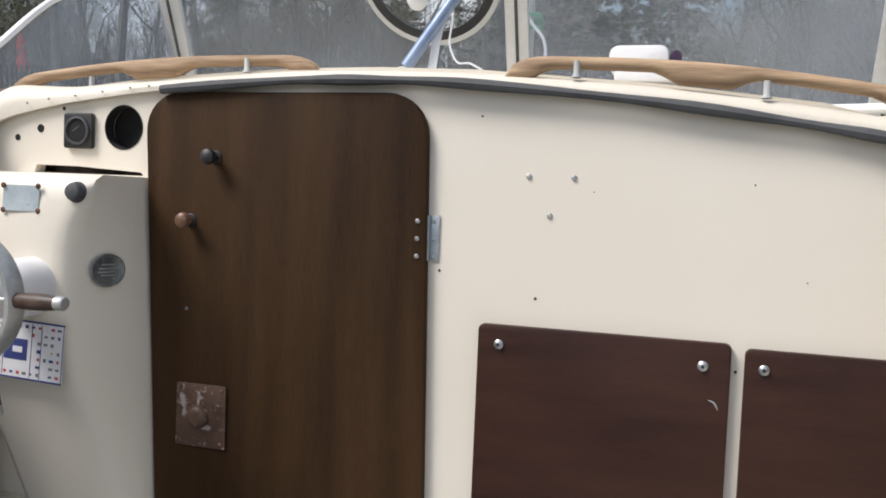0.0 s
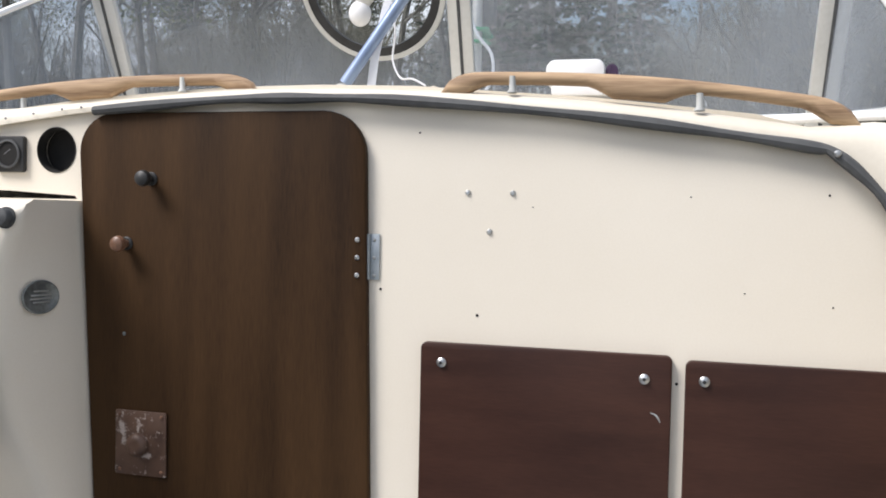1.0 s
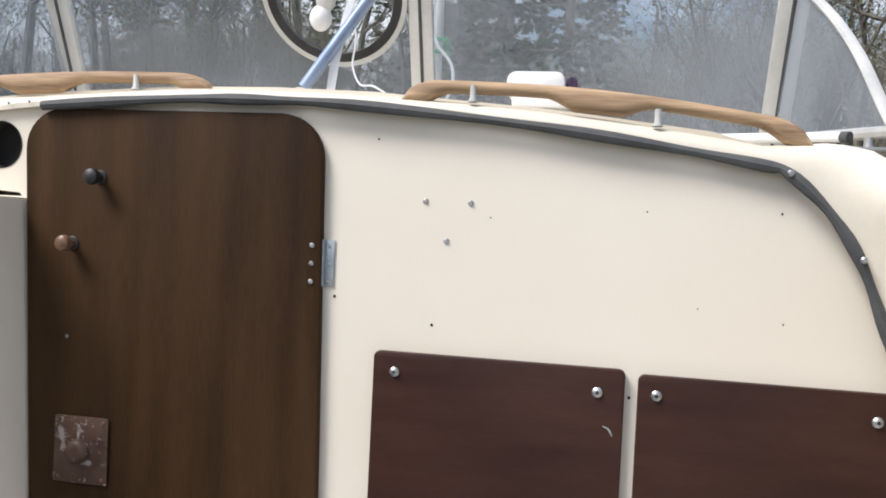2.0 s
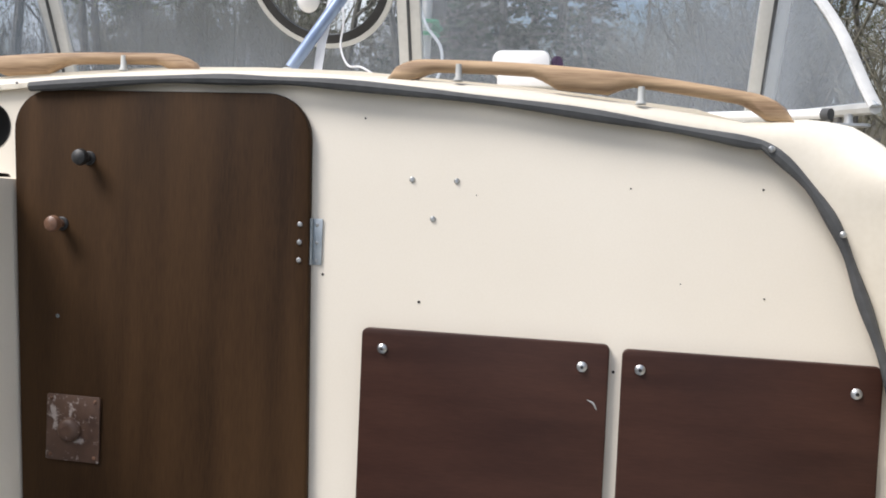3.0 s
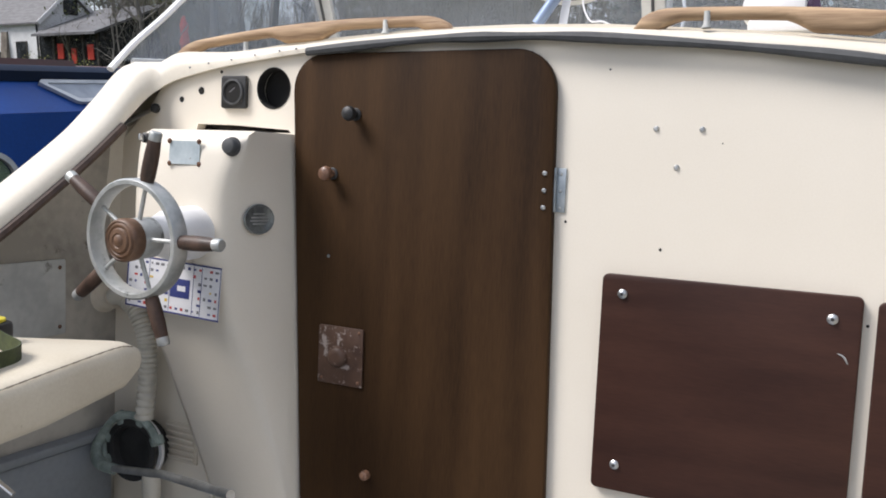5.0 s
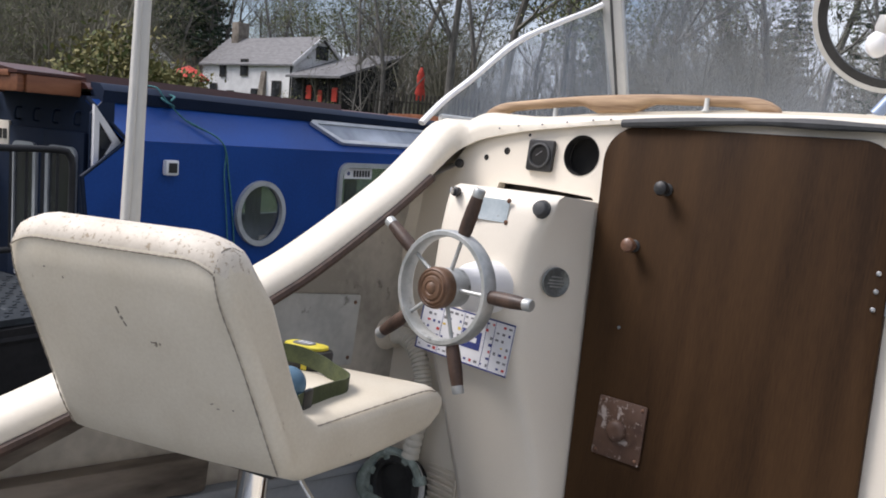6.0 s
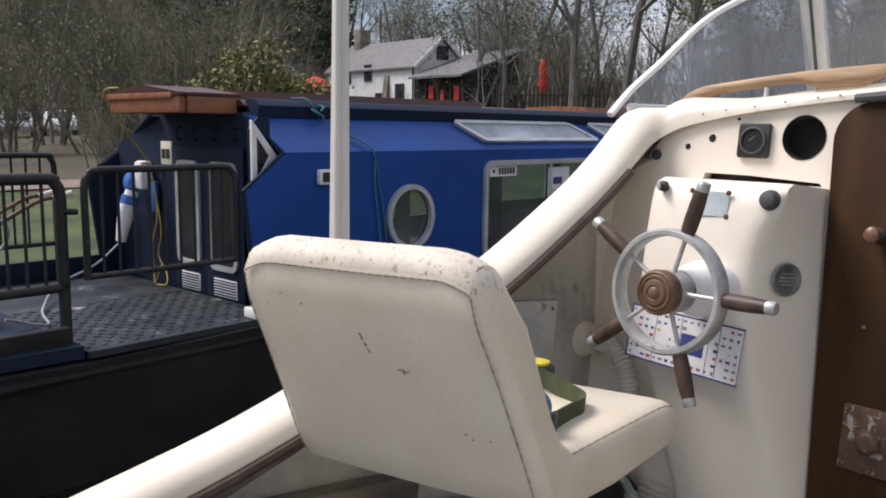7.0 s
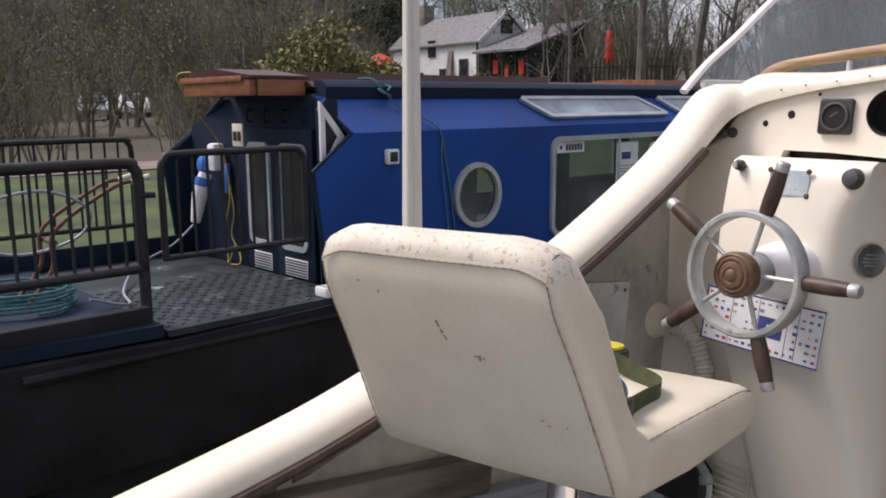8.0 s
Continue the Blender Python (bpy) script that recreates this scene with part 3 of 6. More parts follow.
# hull outside and inner liner
rows_l = [[Vector((-0.304, y, z - 0.006)), Vector((-0.36, y, z - 0.012)), Vector((-0.418, y, z - 0.05)), Vector((-0.426, y, z - 0.12)), Vector((-0.429, y, -0.03))] for x, y, z in smooth_path(left_run[:-1], 3)]
lin = loft(rows_l + [[Vector((-0.305, 0.02, 1.22)), Vector((-0.36, 0.02, 1.21)), Vector((-0.418, 0.02, 1.16)), Vector((-0.426, 0.02, 1.05)), Vector((-0.429, 0.02, -0.03))]], caps=False, closed=False)
solid("wall_liner_port", lin, LINER, "dirty grey unpainted inner hull side", "hull lining", kind="structure")
rows_r = [[Vector((1.16 - p.x, p.y - 0.05, p.z)) for p in r] for r in rows_l]
lin = loft(rows_r, caps=False, closed=False)
solid("wall_liner_starboard", lin, LINER, "dirty grey unpainted inner hull side", "hull lining", kind="structure")
for s, nm in ((-1, "port"), (1, "starboard")):
    rows = []
    for y, w, zt in ((-2.75, 0.86, 0.30), (-1.9, 0.98, 0.36), (-1.0, 1.02, 0.58), (-0.4, 1.02, 0.85), (0.0, 1.01, 1.16), (0.8, 0.98, 1.26), (1.8, 0.78, 1.20), (2.8, 0.42, 1.10), (3.5, 0.04, 1.02)):
        rows.append([Vector((0.55 + s * w * 1.02, y, zt)), Vector((0.55 + s * w * 1.035, y, zt * 0.5)), Vector((0.55 + s * w * 0.86, y, -0.2)), Vector((0.55 + s * w * 0.5, y, -0.45))])
    hb = loft(rows, caps=False, closed=False)
    thicken(hb, 0.008 * s)
    solid("hull_" + nm, hb, WHITE, "white gelcoat cruiser hull side", "boat hull", kind="structure")
solid("wall_transom", box((-0.47, -2.66, -0.2), (1.64, -2.62, 0.42), 0.01), CREAM_WORN, "cream gelcoat transom closing the cockpit", "transom", kind="structure")
solid("floor", box((-0.47, -2.62, -0.06), (1.64, 0.0, -0.01)), GREYPAINT, "grey painted cockpit sole, worn", "floor", kind="structure")
# side shelf: a flaking wooden stringer over a grey locker along the side
locker = thing("side_locker", "grey painted side locker under the coaming", "locker", (-0.43, -1.2, -0.01))
for y0, y1 in ((-2.3, -1.42), (-1.415, -0.62), (-0.615, -0.03)):
    part("front_panel", box((-0.452, y0, -0.01), (-0.400, y1, 0.475), 0.006), GREYPAINT, locker)
part("capping", box((-0.454, -2.3, 0.476), (-0.394, -0.03, 0.495), 0.004), GREYPAINT, locker)
stringer = thing("side_stringer", "rotten flaking timber stringer on the hull side", "timber", (-0.42, -1.3, 0.497))
for y0, y1 in ((-2.2, -1.46), (-1.452, -0.98), (-0.972, -0.50)):
    string_bm = box((-0.452, y0, 0.497), (-0.395, y1, 0.572), 0.012)
    for v in string_bm.verts:
        v.co.z += 0.014 * noise.noise(v.co * 9)
        v.co.x += 0.006 * noise.noise(v.co * 14)
    part("plank", string_bm, ROT, stringer)
# Dark boards carry both the flaking wood and the shadow below the coaming.
lining = thing("flaking_lining", "dark rotten plywood lining flaking under the coaming, part painted shadow", "lining", (-0.42, -1.0, 0.55))
lin_pts = smooth_path(left_run[:-1], 6)
for ya, yb in ((-1.9, -1.30), (-1.29, -0.93), (-0.92, -0.60)):
    secs = []
    for p in lin_pts:
        if ya <= p.y <= yb:
            w = 0.012 * noise.noise(Vector((0, p.y * 16, 0.5)))
            secs.append([(-0.340, p.y, p.z - 0.020), (-0.376, p.y, p.z - 0.034), (-0.408, p.y, p.z - 0.058), (-0.419, p.y, p.z - 0.108 - w), (-0.4235, p.y, p.z - 0.108 - w), (-0.4125, p.y, p.z - 0.055), (-0.378, p.y, p.z - 0.028), (-0.340, p.y, p.z - 0.014)])
    part("board", loft(secs), ROT, lining, smooth=20)
liner_patch = solid("liner_patch", prism(rrect(0.0, 0.0, 0.26, 0.16, 0.006), 0.005, facing(-0.4245, -0.40, 0.725, 1, 0, 0.0), 0.001), PATCH, "pale grey patch panel stuck on the hull side", "panel")
for y, z in ((-0.385, 0.742), (-0.155, 0.742), (-0.155, 0.868), (-0.385, 0.868)):
    screw(liner_patch, -0.4190, y, z, 0.0045, RUST, n=(1, 0, 0))

# ---- door ----
door = thing("door_1", "dark brown stained plywood cabin door, closed", "door", (0.335, -0.01, 0.12), kind="structure")
door_leaf = part("leaf", prism(DOOR, 0.018, on_wall(0.002), 0.004), DOORWOOD, door)
part("hole_plug", lathe([(0, 0.0014), (0.003, 0.001), (0.0036, 0), (0, 0)], facing(0.160, -0.0165, 0.931, 0, -1, 0), 12), BADGE, door)


def knob(x, z, mat, label):
    k = part("knob", lathe([(0.008, 0), (0.0068, 0.003), (0.006, 0.009), (0.0075, 0.013), (0.0125, 0.018), (0.0142, 0.024), (0.0122, 0.031), (0.0065, 0.0345), (0, 0.0355)], facing(x, -0.0165, z, 0, -1, 0), 24), mat, door, label)
    part("rose", lathe([(0, 0.003), (0.010, 0.003), (0.012, 0.001), (0.012, 0), (0, 0)], facing(x, -0.0165, z, 0, -1, 0), 24), BLACK, k)


knob(0.212, 1.203, BLACK, "black turned door knob")
knob(0.164, 1.090, COPPER, "worn copper-brown door knob")
hinge = part("hinge", prism([(0.604, 1.043), (0.626, 1.043), (0.626, 1.118), (0.604, 1.118)], 0.0025, on_wall(-0.001), 0.0006), GALV, door, "zinc-plated butt hinge leaf")
part("hinge_barrel", tube([(0.6075, -0.006, 1.043), (0.6075, -0.006, 1.118)], 0.0035, 10), GALV, hinge)
for z in (1.108, 1.079, 1.050):
    screw(door, 0.592, -0.017, z, 0.0042, name="bolt_head")
    screw(hinge, 0.617, -0.0036, z, 0.0032)
plate = part("lock_plate", prism(rrect(0.146, 0.683, 0.247, 0.797, 0.004), 0.004, on_wall(-0.0165), 0.0012), RUSTPLATE, door, "brown lock plate with flaked white paint")
part("lock_boss", lathe([(0.021, 0), (0.020, 0.006), (0.015, 0.011), (0.006, 0.012), (0, 0.010)], facing(0.192, -0.0208, 0.738, 0, -1, 0), 24), RUSTPLATE, plate)
for x, z in ((0.155, 0.789), (0.238, 0.789), (0.155, 0.692), (0.238, 0.692)):
    screw(plate, x, -0.021, z, 0.0035, RUST)
part("low_catch", lathe([(0.010, 0), (0.009, 0.010), (0.005, 0.013), (0, 0.013)], facing(0.262, -0.0165, 0.515, 0, -1, 0), 14), COPPER, door)

# ---- two bolted locker panels ----
def locker_panel(x0, z0, x1, z1, label, bolts):
    t = thing("locker_panel", label, "panel", (x0, -0.01, z0), group="panels on the bulkhead")
    part("board", prism(rrect(x0, z0, x1, z1, 0.010), 0.014, on_wall(-0.0005), 0.0025), PANELWOOD, t)
    for x, z in bolts:
        b = part("bolt", lathe([(0, 0.005), (0.005, 0.0045), (0.0078, 0.002), (0.008, 0), (0, 0)], facing(x, -0.0148, z, 0, -1, 0), 18), STEEL, t, "domed steel bolt")
        part("socket", lathe([(0, 0.0066), (0.0028, 0.0066), (0.003, 0.005), (0, 0.005)], facing(x, -0.0148, z, 0, -1, 0), 6), BLACK, b)
    return t


p1 = locker_panel(0.702, 0.585, 1.091, 0.948, "red-brown plywood panel with chrome bolts and a scratch", [(0.737, 0.917), (1.051, 0.912), (0.741, 0.630), (1.053, 0.627)])
part("scratch", tube(smooth_path([(1.061, -0.0150, 0.862), (1.070, -0.0152, 0.858), (1.076, -0.0152, 0.848)], 4), [0.0004, 0.0007, 0.001, 0.0012, 0.0014, 0.0015, 0.0015, 0.0012, 0.0007], 6), BADGEHI, p1, "pale curved scratch")
locker_panel(1.110, 0.575, 1.475, 0.943, "red-brown plywood panel beside the coaming", [(1.137, 0.914), (1.440, 0.903), (1.14, 0.62), (1.44, 0.615)])

marks = thing("bulkhead_screws", "three small steel screws standing in the cream bulkhead", "screws", (0.80, 0, 1.12))
for x, z in ((0.771, 1.187), (0.843, 1.187), (0.807, 1.126)):
    screw(marks, x, -0.001, z, 0.0048)
# Pin holes too are black discs painted dark for depth.
for x, z, r in ((0.790, 0.993, 0.0022), (0.69, 1.282, 0.0016), (1.30, 1.19, 0.0016), (1.11, 1.185, 0.0012), (1.098, 0.905, 0.0022), (0.628, 1.028, 0.0022), (0.875, 1.166, 0.001), (1.19, 1.045, 0.001), (1.31, 1.03, 0.0012)):
    part("pin_hole", lathe([(0, 0.0006), (r, 0.0005), (r * 1.1, -0.0005), (0, -0.0005)], facing(x, -0.0004, z, 0, -1, 0), 10), HOLE, bulkhead)

# ---- steering console ----
console = thing("steering_console", "cream moulded steering console with a tray slot", "console", (-0.06, -0.08, 0.0))
secs = []
for z, yl, yr, xl, xr, xb in ((-0.01, -0.020, -0.020, -0.085, 0.112, 0.122), (0.38, -0.032, -0.032, -0.105, 0.096, 0.108), (0.50, -0.062, -0.062, -0.130, 0.086, 0.102), (0.70, -0.118, -0.118, -0.168, 0.060, 0.092), (0.80, -0.150, -0.152, -0.188, 0.042, 0.086), (0.86, -0.164, -0.168, -0.200, 0.034, 0.083), (0.95, -0.164, -0.170, -0.208, 0.031, 0.077), (1.04, -0.160, -0.170, -0.210, 0.033, 0.071), (1.08, -0.157, -0.168, -0.210, 0.042, 0.068), (1.115, -0.152, -0.164, -0.211, 0.059, 0.066), (1.140, -0.147, -0.159, -0.211, 0.064, 0.065), (1.154, -0.138, -0.148, -0.211, 0.063, 0.064), (1.163, -0.118, -0.124, -0.211, 0.060, 0.063)):
    secs.append([(xl - 0.022, 0.0, z), (xl - 0.014, yl * 0.55, z), (xl - 0.006, yl + 0.030, z), (xl + 0.004, yl + 0.008, z), (xl + 0.022, yl, z), (xr - 0.038, yr, z), (xr - 0.018, yr * 0.98, z), (xr - 0.004, yr * 0.925, z), (min(xr + 0.005, xb - 0.008), yr * 0.83, z), (xb - 0.005, yr * 0.30, z), (xb, 0.0, z)])
body = loft(secs)
part("body", body, CREAM, console, smooth=70)

spare_cap = part("push_button", lathe([(0.0155, 0), (0.0155, 0.007), (0.013, 0.012), (0.007, 0.0145), (0, 0.015)], facing(0.040, -0.162, 1.132, 0.03, -1, 0.12), 24), RUBBER, console, "round dark grey push button")
part("collar", lathe([(0, 0.002), (0.0175, 0.002), (0.018, -0.002), (0, -0.002)], facing(0.040, -0.1605, 1.132, 0.03, -1, 0.12), 24), RUBBER, spare_cap)
key = part("ignition_switch", lathe([(0.010, 0), (0.010, 0.010), (0.007, 0.012), (0, 0.012)], facing(-0.178, -0.150, 1.143, 0, -1, 0.1), 18), BLACK, console)
part("tab", obox(facing(-0.178, -0.166, 1.144, 0, -1, 0.1), (0.004, 0.012, 0.016), 0.001), STEEL, key)
nameplate = part("name_plate", prism(rrect(-0.035, -0.022, 0.040, 0.022, 0.001), 0.0015, facing(-0.075, -0.1615, 1.118, 0, -1, 0.06)), PLATEBLUE, console, "pale blue metal plate, rusty screws")
for dx, dz in ((-0.034, 0.021), (0.039, 0.021), (-0.034, -0.021), (0.039, -0.021)):
    screw(nameplate, -0.075 + dx, -0.1635 - 0.0006, 1.118 + dz, 0.0050, RUST)

bn = facing(0.0545, -0.098, 0.998, 0.95, -0.22, 0.03) @ Matrix.Diagonal((1.06, 0.86, 1, 1))
badge = part("oval_badge", lathe([(0.0, 0.002), (0.029, 0.002), (0.031, 0.0035), (0.033, 0.003), (0.034, 0), (0, 0)], bn, 32), BADGE, console, "oval pewter builder's badge")
for dz, w in ((0.012, 0.026), (0.004, 0.036), (-0.003, 0.040), (-0.010, 0.030)):
    part("relief_bar", obox(bn @ pose(0, dz, 0.0025), (w, 0.0032, 0.0012), 0.0004), BADGEHI, badge)

sm = facing(-0.088, -0.1735, 0.862, 0, -1, 0.045) @ pose(0, 0, 0, 0, 0, -2)
sticker = part("flag_chart", obox(sm, (0.236, 0.100, 0.0008)), PAPER, console, "white sticker chart of signal flags")
for a, b, w, h in ((0, 0.049, 0.236, 0.003), (0, -0.049, 0.236, 0.003), (-0.1165, 0, 0.003, 0.1), (0.1165, 0, 0.0012, 0.1), (0.020, 0.0, 0.048, 0.036)):
    part("printed_bar", obox(sm @ pose(a, b, 0.0006), (w, h, 0.0006)), NAVYINK, sticker)
rs = random.Random(4)
for i in range(17):
    for j in range(7):
        if 8 <= i <= 12 and 1 < j < 6:
            continue
        if rs.random() < 0.22:
            continue
        x, y = -0.108 + i * 0.0135, 0.040 - j * 0.0133
        m1 = rs.choice((REDINK, NAVYINK, GREYINK, GREYINK, NAVYINK, GOLDINK, GREYINK))
        part("printed_flag", obox(sm @ pose(x, y, 0.0006), (rs.uniform(0.004, 0.0085), rs.uniform(0.003, 0.006), 0.0006)), m1, sticker)
for x in (-0.060, -0.006, 0.052, 0.072):
    part("printed_bar", obox(sm @ pose(x, 0.0, 0.0006), (0.0009, 0.092, 0.0006)), NAVYINK, sticker)
part("printed_emblem", obox(sm @ pose(0.024, 0.0, 0.0011), (0.020, 0.010, 0.0006)), PAPER, sticker)

# ---- steering wheel: cast ring, five turned spokes ----
wheel = thing("steering_wheel", "cast aluminium steering wheel with five dark wooden grips", "steering wheel", (-0.053, -0.17, 0.962))
WC = Vector((-0.041, -0.309, 0.965))
wm = facing(*WC, 0, -1, -0.035)
part("ring", lathe([(0.094, -0.016), (0.102, -0.017), (0.105, -0.014), (0.105, 0.012), (0.102, 0.016), (0.095, 0.016), (0.093, 0.012), (0.093, -0.012), (0.094, -0.016)], wm, 56), ALU, wheel)
part("hub", lathe([(0.0, -0.035), (0.030, -0.035), (0.036, -0.03), (0.036, 0.012), (0.033, 0.016), (0.0, 0.016)], wm, 36), ALU, wheel)
boss = part("hub_cap", lathe([(0.037, 0.012), (0.038, 0.028), (0.036, 0.034), (0.033, 0.036), (0.031, 0.034), (0.028, 0.038), (0.025, 0.038), (0.023, 0.036), (0.020, 0.040), (0.013, 0.041), (0.011, 0.039), (0.008, 0.042), (0, 0.043)], wm, 36), HUBWOOD, wheel, "ridged brown wooden hub cap")
part("column", lathe([(0.0, -0.15), (0.050, -0.15), (0.050, -0.100), (0.046, -0.075), (0.038, -0.055), (0.032, -0.033), (0, -0.033)], wm, 36), WHITEPL, wheel, "white plastic column cover")
for deg in (73.5, 146, 217, 288, 0):
    a = radians(deg) + radians(1)
    d = wm.to_3x3() @ Vector((math.cos(a), math.sin(a), 0))
    part("spoke", tube([WC + d * 0.030, WC + d * 0.097], [0.0042, 0.0036], 10), ALU, wheel)
    q = WC.copy()
    gm = Matrix.Translation(WC + d * 0.098) @ d.to_track_quat("Z", "Y").to_matrix().to_4x4()
    g = part("grip", lathe([(0.0, 0), (0.0115, 0), (0.0122, 0.003), (0.0116, 0.008), (0.0124, 0.012), (0.0130, 0.030), (0.0126, 0.055), (0.0108, 0.078), (0.0, 0.078)], gm, 18), DARKWOOD, wheel)
    part("end_cap", lathe([(0.0, 0.078), (0.0108, 0.078), (0.0110, 0.090), (0.009, 0.093), (0, 0.0935)], gm, 18), ALU, g)

# ---- bilge pump with hose ----
hose = thing("corrugated_hose", "ivory corrugated plastic hose from the hull fitting", "hose", (-0.25, -0.06, 0.75))
hp = smooth_path([(-0.400, -0.034, 0.796), (-0.370, -0.046, 0.802), (-0.336, -0.055, 0.800), (-0.300, -0.058, 0.776), (-0.276, -0.058, 0.735), (-0.266, -0.058, 0.690), (-0.267, -0.058, 0.63), (-0.277, -0.056, 0.545)], 16)
part("corrugation", tube(hp, [0.0195 + 0.0025 * math.sin(i * 2.1) for i in range(len(hp))], 14), HOSE, hose)
part("hull_fitting", lathe([(0.0, 0), (0.040, 0), (0.040, 0.008), (0.034, 0.014), (0.026, 0.045), (0.0, 0.048)], facing(-0.430, -0.030, 0.796, 1, -0.1, 0), 28), CREAM_WORN, hose, "stained cream skin fitting")
part("hose_clip", lathe([(0.0225, -0.006), (0.0245, -0.006), (0.0245, 0.006), (0.0225, 0.006), (0.0225, -0.006)], facing(-0.385, -0.040, 0.799, 0.95, -0.3, 0.1), 20), CREAM_WORN, hose)

pump = thing("bilge_pump", "corroded round bilge pump with a steel lever", "bilge pump", (-0.22, -0.16, 0.42))
pc = Vector((-0.305, -0.062, 0.470))
pmx = facing(*pc, 0.05, -1, 0.03)
part("body", lathe([(0.0, -0.05), (0.058, -0.05), (0.062, -0.02), (0.062, 0.0), (0.057, 0.006), (0.052, 0.004), (0.048, -0.010), (0.0, -0.012)], pmx, 36), BLACK, pump)
part("arch", tube(smooth_path([pmx @ Vector((0.080 * math.cos(radians(a)), 0.078 * math.sin(radians(a)), 0.006)) for a in (20, 50, 80, 110, 140, 170, 200)], 4), 0.009, 8), VERDI, pump)
part("rim", lathe([(0.056, -0.004), (0.068, -0.004), (0.068, 0.006), (0.056, 0.007), (0.056, -0.004)], pmx, 36), BLACK, pump)
part("gasket_ring", lathe([(0.060, -0.020), (0.072, -0.020), (0.072, -0.012), (0.060, -0.012), (0.060, -0.020)], pmx, 36), PAPER, pump)
for deg in (25, 70, 118, 165, 205):
    a = radians(deg)
    lug = part("lug", obox(pmx @ pose(0.074 * math.cos(a), 0.074 * math.sin(a), 0.0, 0, 0, deg), (0.032, 0.022, 0.016), 0.005), VERDI, pump)
    part("lug_bolt", lathe([(0, 0.014), (0.006, 0.013), (0.007, 0.006), (0, 0.006)], pmx @ pose(0.078 * math.cos(a), 0.078 * math.sin(a), 0.002), 6), VERDI, lug)
part("yoke", tube(smooth_path([pmx @ Vector((-0.078, 0.030, 0.0)), pmx @ Vector((-0.080, 0.0, 0.022)), pmx @ Vector((-0.050, -0.022, 0.048)), pmx @ Vector((-0.015, -0.024, 0.060)), pmx @ Vector((0.012, -0.024, 0.062))], 4), 0.012, 10), VERDI, pump)
part("lever", tube([pmx @ Vector((0.010, -0.022, 0.064)), (-0.08, -0.200, 0.503), (0.20, -0.335, 0.568)], 0.0080, 12), STEEL, pump, "polished steel pump lever")
part("outlet", tube(smooth_path([(-0.262, -0.05, 0.43), (-0.255, -0.055, 0.37), (-0.258, -0.055, 0.25), (-0.26, -0.05, 0.02)], 5), 0.020, 14), HOSE, pump)
for i in range(6):
    if i == 0:
        louvre = thing("louvre_vent", "cream louvred vent on the console side", "vent", (-0.14, -0.215, 0.42))
        part("backing", obox(facing(-0.218, -0.0035, 0.486, 0, -1, 0), (0.088, 0.088, 0.006), 0.002), CREAM_WORN, louvre)
    part("slat", obox(facing(-0.218, -0.010, 0.452 + i * 0.0135, 0, -1, 0) @ pose(0, 0, 0, 35), (0.078, 0.013, 0.0025), 0.0006), CREAM, louvre)

# ---- helm chair ----
CH = Matrix.Translation((-0.004, -0.952, -0.018)) @ pose(0, 0, 0, 0, 0, 16.6)
chair = thing("helm_chair", "cream vinyl bucket bar stool, mildewed, on a chrome pedestal", "chair", (0.04, 0.27, 0.0), at=BOAT @ CH)
prof = [(0.490, 0.748), (0.530, 0.766), (0.541, 0.786), (0.534, 0.808), (0.505, 0.822), (0.36, 0.823), (0.22, 0.820), (0.165, 0.822), (0.140, 0.836), (0.122, 0.868), (0.108, 0.905), (0.082, 0.975), (0.058, 1.026), (0.040, 1.046), (0.012, 1.053), (-0.010, 1.046), (-0.019, 1.024), (-0.010, 0.985), (0.016, 0.918), (0.048, 0.850), (0.074, 0.795), (0.098, 0.760), (0.140, 0.744), (0.30, 0.740)]


def chair_span(f, z):
    """The shell's port and starboard edges: it leans to port and widens to the seat."""
    u = min(1.0, max(0.0, (z - 0.80) / 0.235))
    v = min(1.0, max(0.0, (f - 0.12) / 0.30)) * (1 - u)
    return -0.160 - 0.026 * u - 0.004 * v, 0.206 - 0.050 * u + 0.012 * v


def chair_point(w, f, z, proud=0.0):
    """w: -1 at the port edge, 1 at the starboard edge."""
    a, b = chair_span(f, z)
    x = (a + b) / 2 + (b - a) / 2 * w
    belly = 0.008 * (1 - w * w) if f < 0.10 else 0.0
    drop = 0.022 * max(0.0, (abs(w) - 0.66) / 0.34) ** 2 if z > 0.98 else 0.0
    crown = 0.006 * (1 - w * w) if 0.20 < f < 0.50 and z > 0.80 else 0.0
    return Vector((x, f - belly - proud, z - drop + crown + 0.045 * x))


secs = []
for w, k in ((-1.0, 0.019), (-0.988, 0.011), (-0.955, 0.004), (-0.90, 0.001), (-0.80, 0.0), (-0.65, 0.0), (-0.35, 0.0), (0.0, 0.0), (0.35, 0.0), (0.65, 0.0), (0.80, 0.0), (0.90, 0.001), (0.955, 0.004), (0.988, 0.011), (1.0, 0.019)):
    row = []
    for i, (f, z) in enumerate(prof):
        a, b = Vector(prof[i - 1]), Vector(prof[(i + 1) % len(prof)])
        d = (b - a).normalized()
        q = Vector((f, z)) + Vector((-d.y, d.x)) * k
        row.append(chair_point(w, q.x, q.y))
    secs.append(row)
shell = part("seat_shell", loft(secs), VINYL, chair, smooth=60)
shell.data.materials.append(VINYLTOP)
for poly in shell.data.polygons:
    poly.material_index = 1 if poly.center.z + 0.012 > 1.03 else 0


